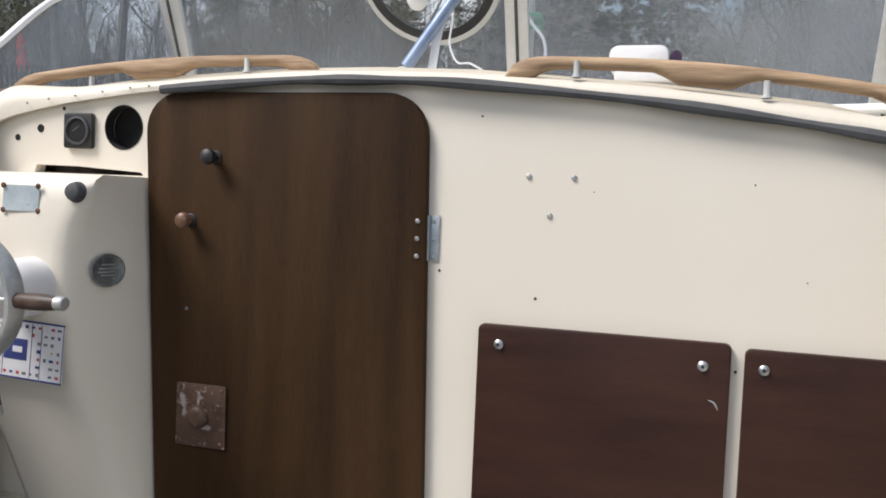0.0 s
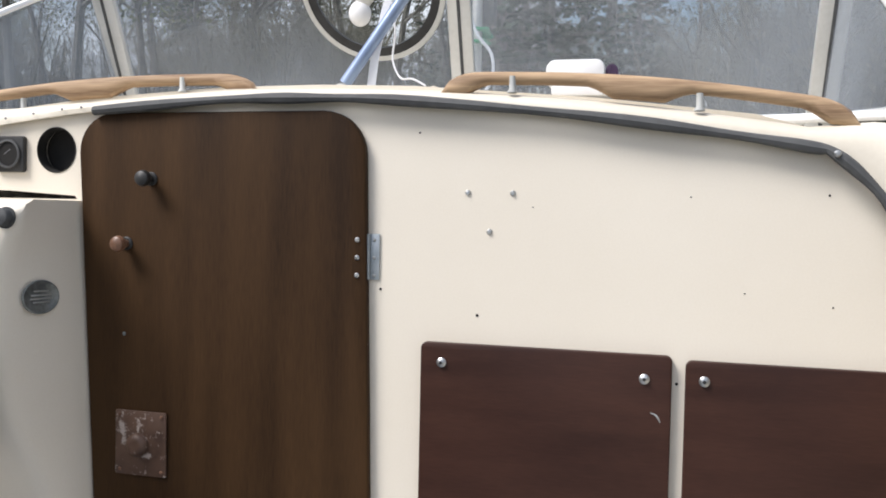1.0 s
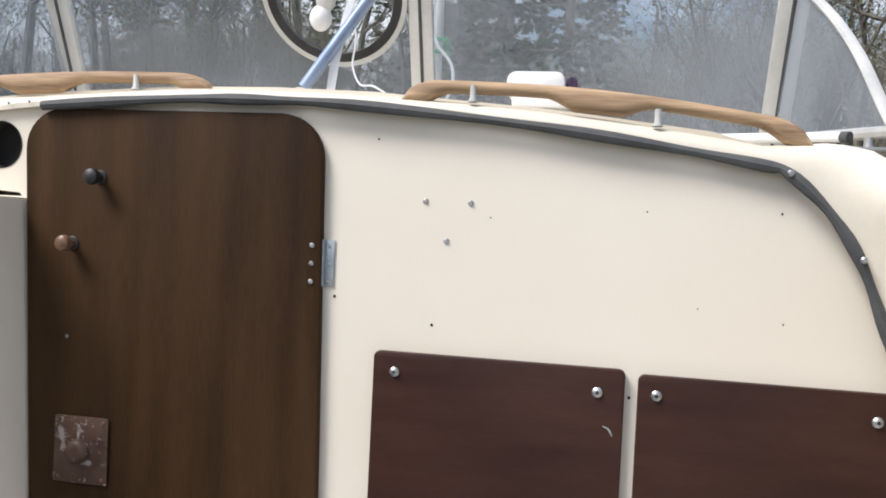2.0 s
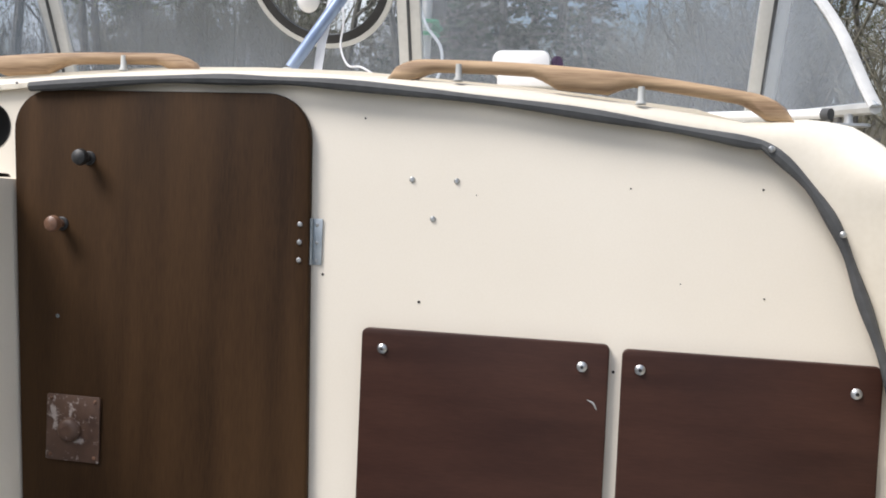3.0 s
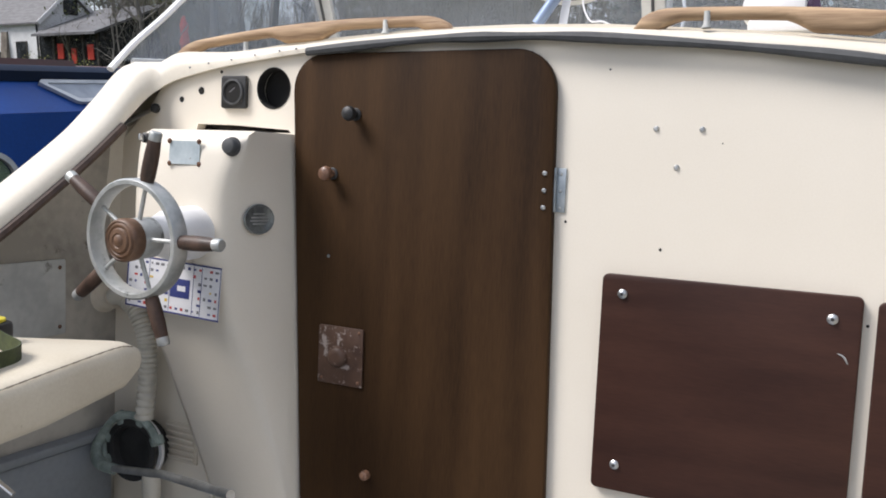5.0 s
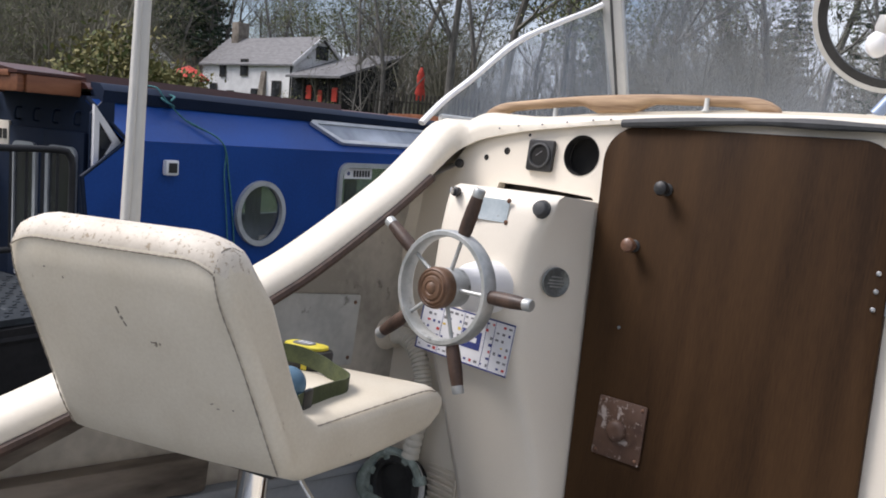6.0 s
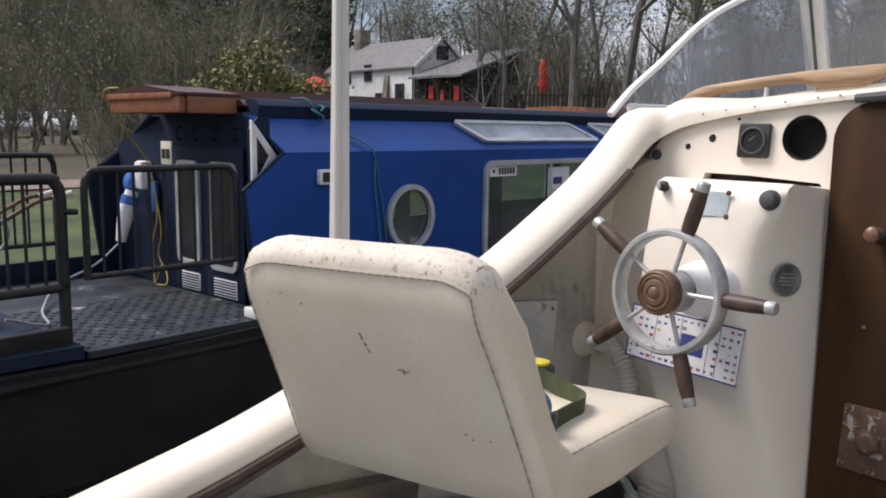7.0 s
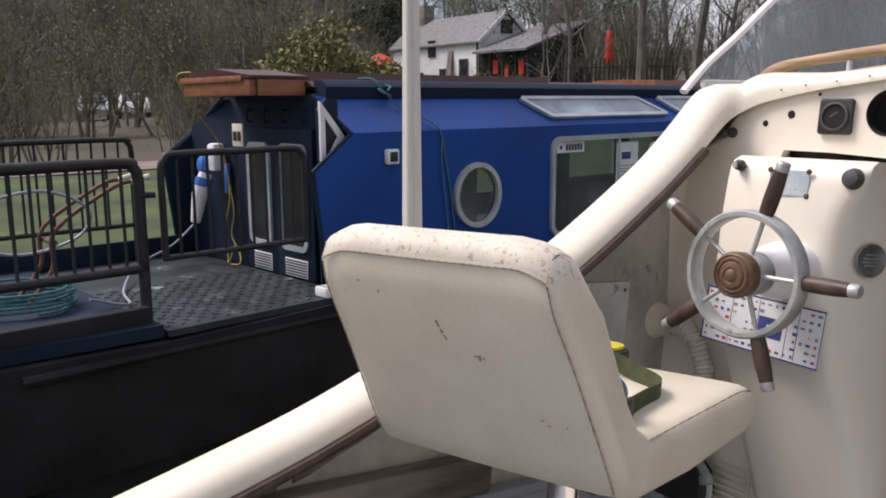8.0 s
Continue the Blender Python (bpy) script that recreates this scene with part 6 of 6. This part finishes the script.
def port_ring(r, n=36, cy=0.0, cz=0.795):
    return [(cy + r * math.cos(2 * math.pi * k / n), cz + r * math.sin(2 * math.pi * k / n)) for k in range(n)]


for x, nm in ((0.0, "cabin_side"), (XF, "cabin_side")):
    wins = WINS if x == 0.0 else FAR_WINS
    plate_bm = prism(low_plate, 0.02, nb_side(0, x - 0.01))
    cutters = [prism(rrect(a, b, c, e, 0.07), 0.2, nb_side(0, x - 0.1)) for a, b, c, e in wins] + [prism(port_ring(0.168), 0.2, nb_side(0, x - 0.1))]
    part(nm, cut(plate_bm, cutters), NBBLUE if x == 0.0 else NBNAVY, boat, smooth=30)
    s = 1 if x == 0.0 else -1
    tuck = 0.20 if x == 0.0 else 0.52
    for a, b, c, e in wins:
        wf = part("window", ring_prism(rrect(a - 0.026, b - 0.026, c + 0.026, e + 0.026, 0.085), rrect(a + 0.006, b + 0.006, c - 0.006, e - 0.006, 0.06), 0.022 * s, nb_side(0, x + 0.0105 * s)), NBALU, boat)
        pn = part("pane", prism(rrect(a + 0.005, b + 0.005, c - 0.005, e - 0.005, 0.06), 0.004, nb_side(0, x)), NBGLASS, wf)
        pn.visible_shadow = False
        if x == 0.0:
            part("mullion", box((x - 0.008, (a + c) / 2 - 0.014 + 0.05, b), (x + 0.016, (a + c) / 2 + 0.014 + 0.05, e), 0.003), NBALU, wf)
    pr = part("porthole", ring_prism(port_ring(0.193), port_ring(0.163), 0.026 * s, nb_side(0, x + 0.0105 * s)), NBALU, boat, "grey aluminium porthole rim")
    pp = part("pane", prism(port_ring(0.166), 0.004, nb_side(0, x)), NBGLASS, pr)
    pp.visible_shadow = False
    # sloped upper plate
    up = loft([[(x, -0.905, 1.182), (x - tuck * s, -1.0, 1.372), (x - (tuck + 0.015) * s, -1.0, 1.362), (x - 0.018 * s, -0.905, 1.172)], [(x, 8.6, 1.182), (x - tuck * s, 8.6, 1.372), (x - (tuck + 0.015) * s, 8.6, 1.362), (x - 0.018 * s, 8.6, 1.172)]])
    part("upper_side", up, NBBLUE if x == 0.0 else NBNAVY, boat, smooth=30)
    part("roof_edge", loft([[(x - (tuck - 0.022) * s, y, 1.360), (x - (tuck - 0.035) * s, y, 1.420), (x - tuck * s, y, 1.452), (x - (tuck + 0.08) * s, y, 1.458), (x - (tuck + 0.08) * s, y, 1.40), (x - (tuck + 0.02) * s, y, 1.365)] for y in (-0.93, 8.6)]), NBNAVY, boat)
    part("wing_edge", tube([(x + 0.004 * s, -1.075, 0.37), (x + 0.004 * s, -1.15, 1.0), (x + 0.004 * s, -0.905, 1.181), (x - tuck * s, -1.0, 1.375)], 0.012, 8), NBNAVY, boat)

slope = Vector((-0.20, 0, 0.19)).normalized()
nrm = Vector((0.19, 0, 0.20)).normalized()


def slope_m(y0):
    b = Vector((0, 0, 1.182)) + nrm * 0.004
    return Matrix(((0, slope.x, nrm.x, b.x), (1, slope.y, nrm.y, y0), (0, slope.z, nrm.z, b.z), (0, 0, 0, 1)))


for y0 in (0.56, 2.12, 4.0, 5.8):
    o1 = [(0.20, 0.055), (1.52, 0.055), (1.545, 0.075), (1.33, 0.235), (1.28, 0.250), (0.03, 0.250), (0.0, 0.225), (0.17, 0.065)]
    o2 = [(0.215, 0.085), (1.46, 0.085), (1.475, 0.092), (1.31, 0.215), (1.27, 0.222), (0.065, 0.222), (0.055, 0.212), (0.20, 0.09)]
    sl = part("rooflight", ring_prism(o1, o2, 0.022, slope_m(y0)), NBALU, boat, "grey-framed sloping rooflight")
    sg = part("pane", prism(o2, 0.006, slope_m(y0) @ pose(0, 0, 0.006)), SKYGLASS, sl)
vent = part("side_vent", box((0.010, -0.698, 1.012), (0.045, -0.617, 1.092), 0.008), WHITEPL, boat, "square white vent cowl")
part("vent_opening", box((0.043, -0.684, 1.026), (0.049, -0.631, 1.078), 0.004), BLACK, vent)
# roof
part("roof", loft([[(-0.26, y, 1.420), (-0.30, y, 1.448), (-0.66, y, 1.478), (-1.02, y, 1.448), (-1.06, y, 1.420)] for y in (-0.95, 8.6)]), NBRED, boat, "dark red painted roof")
part("roof_hatch", loft([[(-0.36, y, 1.448), (-0.38, y, 1.500), (-0.66, y, 1.506), (-0.94, y, 1.500), (-0.96, y, 1.448)] for y in (-0.9, 1.1)]), NBRED, boat)
part("fore_hatch", loft([[(-0.34, y, 1.448), (-0.36, y, 1.502), (-0.66, y, 1.510), (-0.96, y, 1.502), (-0.98, y, 1.448)] for y in (2.4, 5.4)]), NBORANGE, boat, "orange-brown timber hatch cover")
part("hood_beam", box((-1.060, -1.28, 1.375), (-0.34, -1.24, 1.462), 0.008), NBORANGE, boat, "orange-brown timber hood beam")
part("hood_rail", box((-1.080, -1.292, 1.446), (-0.40, -1.281, 1.478), 0.004), NBORANGE, boat)
part("hood_side", box((-0.36, -1.239, 1.375), (-0.325, -0.95, 1.462), 0.006), NBORANGE, boat)
part("hood_side", box((-1.075, -1.239, 1.375), (-1.042, -0.95, 1.462), 0.006), NBORANGE, boat)
part("hood_top", loft([[(-0.32, y, 1.464), (-0.32, y, 1.478), (-0.68, y, 1.520), (-1.090, y, 1.478), (-1.090, y, 1.464)] for y in (-1.29, -0.93)]), NBRED, boat)
# stern bulkhead and doors
part("stern_bulkhead", prism([(-1.63, 0.33), (-0.08, 0.33), (-0.08, 1.25), (-0.215, 1.385), (-1.11, 1.385), (-1.63, 1.19)], 0.03, on_wall(-0.925)), NBNAVY, boat, "navy painted stern bulkhead")
for a, b in ((-0.885, -0.645), (-0.555, -0.285)):
    dr = part("stern_door", box((a - 0.05, -0.985, 0.37), (b + 0.045, -0.957, 1.20), 0.006), NBNAVY, boat)
    part("door_window", ring_prism(rrect(a, 0.53, b, 1.12, 0.055), rrect(a + 0.028, 0.558, b - 0.028, 1.092, 0.035), 0.016, on_wall(-0.9855)), NBALU, dr)
    g = part("door_pane", prism(rrect(a + 0.02, 0.55, b - 0.02, 1.10, 0.035), 0.004, on_wall(-0.9865)), DARKROOM, dr)
    lv = part("louvre_plate", box((a + 0.03, -0.992, 0.385), (b - 0.02, -0.9865, 0.485), 0.002), WHITEPL, dr)
    for i in range(6):
        part("louvre_slot", box((a + 0.036, -0.9945, 0.393 + i * 0.0155), (b - 0.026, -0.9925, 0.400 + i * 0.0155)), NBNAVY, lv)
for x in (-0.33, -0.52, -0.70, -0.88):
    part("grab_handle", tube(smooth_path([(x, -0.957, 1.235), (x, -0.985, 1.24), (x + 0.01, -0.985, 1.295), (x + 0.01, -0.957, 1.30)], 3), 0.006, 6), NBNAVY, boat)
# triangular wing window with a white frame
tw = part("wing_window", ring_prism([(-1.055, 0.93), (-0.905, 1.165), (-1.055, 1.345)], [(-1.027, 1.035), (-0.95, 1.163), (-1.027, 1.265)], 0.02, nb_side(0, -0.07)), WHITEPL, boat, "white triangular window frame")
part("wing_pane", prism([(-1.03, 1.02), (-0.94, 1.163), (-1.03, 1.28)], 0.005, nb_side(0, -0.066)), DARKROOM, tw)
part("wing_panel", prism([(-1.06, 0.36), (-0.93, 0.36), (-0.93, 1.36), (-1.0, 1.36), (-1.06, 1.30)], 0.012, nb_side(0, -0.085)), NBNAVY, boat)
# deck
deck = part("stern_deck", prism([(0.12, -2.0), (0.10, -1.0), (-1.75, -1.0), (-1.75, -2.0)], 0.03, pose(0, 0, 0.345)), CHECKER, boat, "worn steel tread plate deck")
part("stern_deck", prism([(0.10, -2.01), (0.05, -2.9), (-0.35, -3.55), (-1.3, -3.55), (-1.7, -2.9), (-1.75, -2.01)], 0.055, pose(0, 0, 0.345)), NBNAVY, boat)
for i in range(26):
    for j in range(9):
        part("tread_bar", obox(pose(0.05 - j * 0.10 - 0.05 * (i % 2), -1.97 + i * 0.037, 0.377, 0, 0, 45 if i % 2 else -45), (0.034, 0.009, 0.004)), CHECKER, deck)


def railing(y0, y1, x, z0, z1, bars, feet, r=0.016, label="black tubular stern railing"):
    t = part("railing", tube(smooth_path([(x, y0, z0), (x, y0, (z0 + z1) / 2), (x, y0, z1 - 0.07), (x, y0 + 0.02, z1 - 0.02), (x, y0 + 0.07, z1), (x, (y0 + y1) / 2, z1), (x, y1 - 0.07, z1), (x, y1 - 0.02, z1 - 0.02), (x, y1, z1 - 0.07), (x, y1, (z0 + z1) / 2), (x, y1, z0)], 4), r, 10), BARBLACK, boat, label)
    part("bottom_rail", tube([(x, y0, z0 + 0.01), (x, y1, z0 + 0.01)], r * 0.85, 10), BARBLACK, t)
    for i in range(bars):
        y = y0 + (y1 - y0) * (i + 1) / (bars + 1)
        part("bar", tube([(x, y, z0), (x, y, z1)], 0.0075, 6), BARBLACK, t)
    for y in feet:
        part("stanchion", tube([(x, y, 0.36), (x, y, z0 + 0.03)], r, 10), BARBLACK, t)
    return t


part("far_bulwark", box((-1.66, -3.1, 0.36), (-1.63, -0.96, 0.50), 0.006), NBNAVY, boat)
part("near_bulwark", box((-0.02, -3.0, 0.36), (0.03, -2.03, 0.47), 0.006), NBBLACK, boat)
railing(-1.93, -1.19, -0.01, 0.655, 1.12, 9, ())
railing(-3.05, -2.02, -0.04, 0.62, 1.09, 13, (-2.02, -3.05), 0.025)
railing(-2.75, -1.40, -1.55, 0.60, 1.13, 16, (-2.75, -1.40), 0.017)
part("rail_clip", tube([(-0.01, -1.96, 0.95), (-0.03, -2.02, 0.95)], 0.014, 8), BARBLACK, boat)

# loose things on the narrowboat
tray = thing("white_tray", "white plastic tray wedged at the deck edge", "tray", (0.07, -1.10, 0.37), at=NB)
part("tray", cut(box((0.015, -1.17, 0.376), (0.115, -1.06, 0.428), 0.008), [box((0.023, -1.162, 0.386), (0.107, -1.068, 0.5))]), WHITEPL, tray)
plug = thing("shore_power_plug", "white and blue shore power plug hung on the bulkhead", "power plug", (-1.25, -1.0, 0.6), at=NB)
part("socket_box", box((-1.29, -1.04, 0.93), (-1.20, -0.96, 1.10), 0.02), WHITEPL, plug)
part("socket_flap", lathe([(0.0, 0.0), (0.055, 0.0), (0.055, 0.03), (0.03, 0.045), (0, 0.045)], facing(-1.33, -1.03, 0.97, -0.3, -1, 0.2), 20), PLUGBLUE, plug, "blue socket flap")
part("plug_body", tube([(-1.27, -1.06, 0.92), (-1.28, -1.10, 0.80), (-1.30, -1.13, 0.62)], [0.04, 0.05, 0.03], 14), WHITEPL, plug)
part("plug_collar", tube([(-1.272, -1.07, 0.89), (-1.276, -1.085, 0.84)], 0.052, 14), PLUGBLUE, plug)
part("blue_lead", box((-1.17, -1.0, 0.80), (-1.13, -0.965, 0.98), 0.01), PLUGBLUE, plug)
part("cable", tube(smooth_path([(-1.30, -1.13, 0.62), (-1.28, -1.3, 0.50), (-1.1, -1.6, 0.44), (-0.7, -1.85, 0.40), (-0.4, -1.95, 0.395), (-0.35, -2.15, 0.46)], 6), 0.007, 8), GCABLE, plug)
ycab = thing("yellow_cable", "thin yellow cable looped down the stern bulkhead", "cable", (-1.05, -1.0, 0.4), at=NB)
part("cable", tube(smooth_path([(-0.98, -1.27, 1.512), (-1.07, -1.295, 1.505), (-1.10, -1.29, 1.46), (-1.09, -1.20, 1.30), (-1.10, -1.04, 1.08), (-1.10, -1.0, 0.80), (-1.16, -1.0, 0.62), (-1.12, -1.02, 0.45), (-1.06, -1.05, 0.39), (-1.0, -1.04, 0.50)], 6), 0.0042, 7), YCABLE, ycab)
part("cable", tube(smooth_path([(-1.12, -1.0, 0.95), (-1.06, -1.0, 0.70), (-1.10, -1.0, 0.55), (-0.98, -1.02, 0.46), (-0.93, -1.05, 0.40), (-1.02, -1.06, 0.385)], 6), 0.0040, 7), YCABLE, ycab)
sign = thing("number_sign", "small cream plaque with two dark bars on the bulkhead", "sign", (-1.02, -0.96, 1.1), at=NB)
part("plaque", box((-1.085, -0.972, 1.085), (-0.965, -0.958, 1.22), 0.003), CREAM, sign)
part("print_bar", box((-1.07, -0.976, 1.12), (-1.035, -0.9725, 1.175)), BLACK, sign)
part("print_bar", box((-1.02, -0.976, 1.12), (-0.985, -0.9725, 1.175)), BLACK, sign)
lic = thing("window_notices", "white licence slip and paper notice inside the window", "notices", (0.02, 1.2, 0.8), at=NB)
part("licence_slip", box((0.006, 0.745, 1.005), (0.008, 1.03, 1.075)), WHITEPL, lic)
for i in range(6):
    part("print_bar", box((0.0082, 0.835 + i * 0.030, 1.018), (0.0092, 0.857 + i * 0.030, 1.060)), BLACK, lic)
part("print_mark", lathe([(0, 0.001), (0.014, 0.001), (0.014, 0), (0, 0)], facing(0.0082, 0.785, 1.04, 1, 0, 0), 16), NAVYINK, lic)
part("notice", box((0.006, 1.40, 0.72), (0.008, 1.66, 1.05)), PAPER, lic)
part("print_bar", box((0.0082, 1.46, 0.93), (0.0092, 1.57, 0.98)), NAVYINK, lic)
for i in range(7):
    part("print_bar", box((0.0082, 1.44, 0.75 + i * 0.022), (0.0092, 1.62 - 0.03 * (i % 3), 0.756 + i * 0.022)), GREYINK, lic)
part("notice", lathe([(0, 0.002), (0.06, 0.002), (0.06, 0), (0, 0)], facing(0.006, 1.86, 0.98, 1, 0, 0), 20), WHITEPL, lic)
rope2 = thing("teal_rope", "teal mooring rope knotted over the cabin roof", "rope", (-0.1, -0.3, 0.5), at=NB)
part("rope", tube(smooth_path([(-0.30, -0.62, 1.468), (-0.19, -0.60, 1.462), (-0.152, -0.57, 1.405), (-0.10, -0.46, 1.295), (0.0, -0.30, 1.20), (0.016, -0.25, 1.0), (0.018, -0.20, 0.7), (0.02, -0.17, 0.40)], 6), 0.0045, 8), TEALROPE, rope2)
part("rope", tube(smooth_path([(-0.10, -0.46, 1.30), (0.012, -0.30, 1.19), (0.022, -0.29, 1.0), (0.022, -0.25, 0.7), (0.024, -0.22, 0.40)], 6), 0.004, 8), TEALROPE, rope2)
part("rope_knot", tube(smooth_path([Vector((-0.16 + 0.03 * math.cos(i * 1.3), -0.55 + 0.04 * math.sin(i * 1.3), 1.40 + 0.03 * math.sin(i * 0.8))) for i in range(9)], 3), 0.006, 7), TEALROPE, rope2)
barrow = thing("folding_barrow", "rusty red tubular barrow frame lying on deck", "barrow", (-0.75, -2.1, 0.45), at=NB)
for dx in (0.0, 0.16):
    part("frame_tube", tube(smooth_path([(-0.75 + dx, -2.35, 0.415), (-0.75 + dx, -2.22, 0.58), (-0.74 + dx, -2.20, 0.76), (-0.73 + dx, -1.92, 0.94), (-0.72 + dx, -1.80, 0.97)], 4), 0.011, 8), RUSTRED, barrow)
    part("grip", tube([(-0.722 + dx, -1.83, 0.962), (-0.717 + dx, -1.74, 0.985)], 0.014, 8), HOSE, barrow)
part("cross_tube", tube([(-0.75, -2.20, 0.70), (-0.59, -2.20, 0.70)], 0.012, 8), RUSTRED, barrow)
coil = thing("garden_hose", "coiled teal garden hose on the stern deck", "hose", (-0.62, -2.36, 0.40), at=NB)
cp = [Vector((-0.62 + (0.20 + 0.02 * math.sin(i)) * math.cos(i * 0.5), -2.36 + (0.22 + 0.02 * math.cos(i * 1.7)) * math.sin(i * 0.5), 0.410 + 0.0015 * i)) for i in range(75)]
part("coil", tube(smooth_path(cp, 2), 0.007, 7), TEALROPE, coil)
hoop = thing("wire_hoop", "pale looped cable hanging on the railing", "cable", (-0.6, -2.3, 0.8), at=NB)
part("loop", tube(smooth_path([(-0.6, -2.6, 0.75), (-0.58, -2.5, 0.90), (-0.55, -2.25, 0.95), (-0.55, -2.05, 0.85), (-0.57, -2.1, 0.72), (-0.6, -2.35, 0.66)], 5, True), 0.0075, 7, closed=True), GCABLE, hoop)
# cabin inside; its dimness is put into the dark lining colour
inner = thing("cabin_lining", "timber-lined narrowboat cabin inside, dimness painted into the lining", "cabin lining", (-0.82, 3, 0.3), at=NB)
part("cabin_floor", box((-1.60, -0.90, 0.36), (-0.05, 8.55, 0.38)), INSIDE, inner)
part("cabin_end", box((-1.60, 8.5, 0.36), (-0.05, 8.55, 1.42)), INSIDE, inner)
for y0, y1 in ((-0.03, 0.09), (0.84, 0.99), (1.98, 2.10)):
    folds = [(-0.075 + 0.012 * math.sin(k * 1.9 + y0 * 9), y0 + (y1 - y0) * k / 12) for k in range(13)]
    cloth = loft([[(x, y, z) for x, y in folds] for z in (0.48, 0.80, 1.12)], caps=False, closed=False)
    thicken(cloth, 0.003)
    part("curtain", cloth, FENCE, inner, "dark gathered curtain")
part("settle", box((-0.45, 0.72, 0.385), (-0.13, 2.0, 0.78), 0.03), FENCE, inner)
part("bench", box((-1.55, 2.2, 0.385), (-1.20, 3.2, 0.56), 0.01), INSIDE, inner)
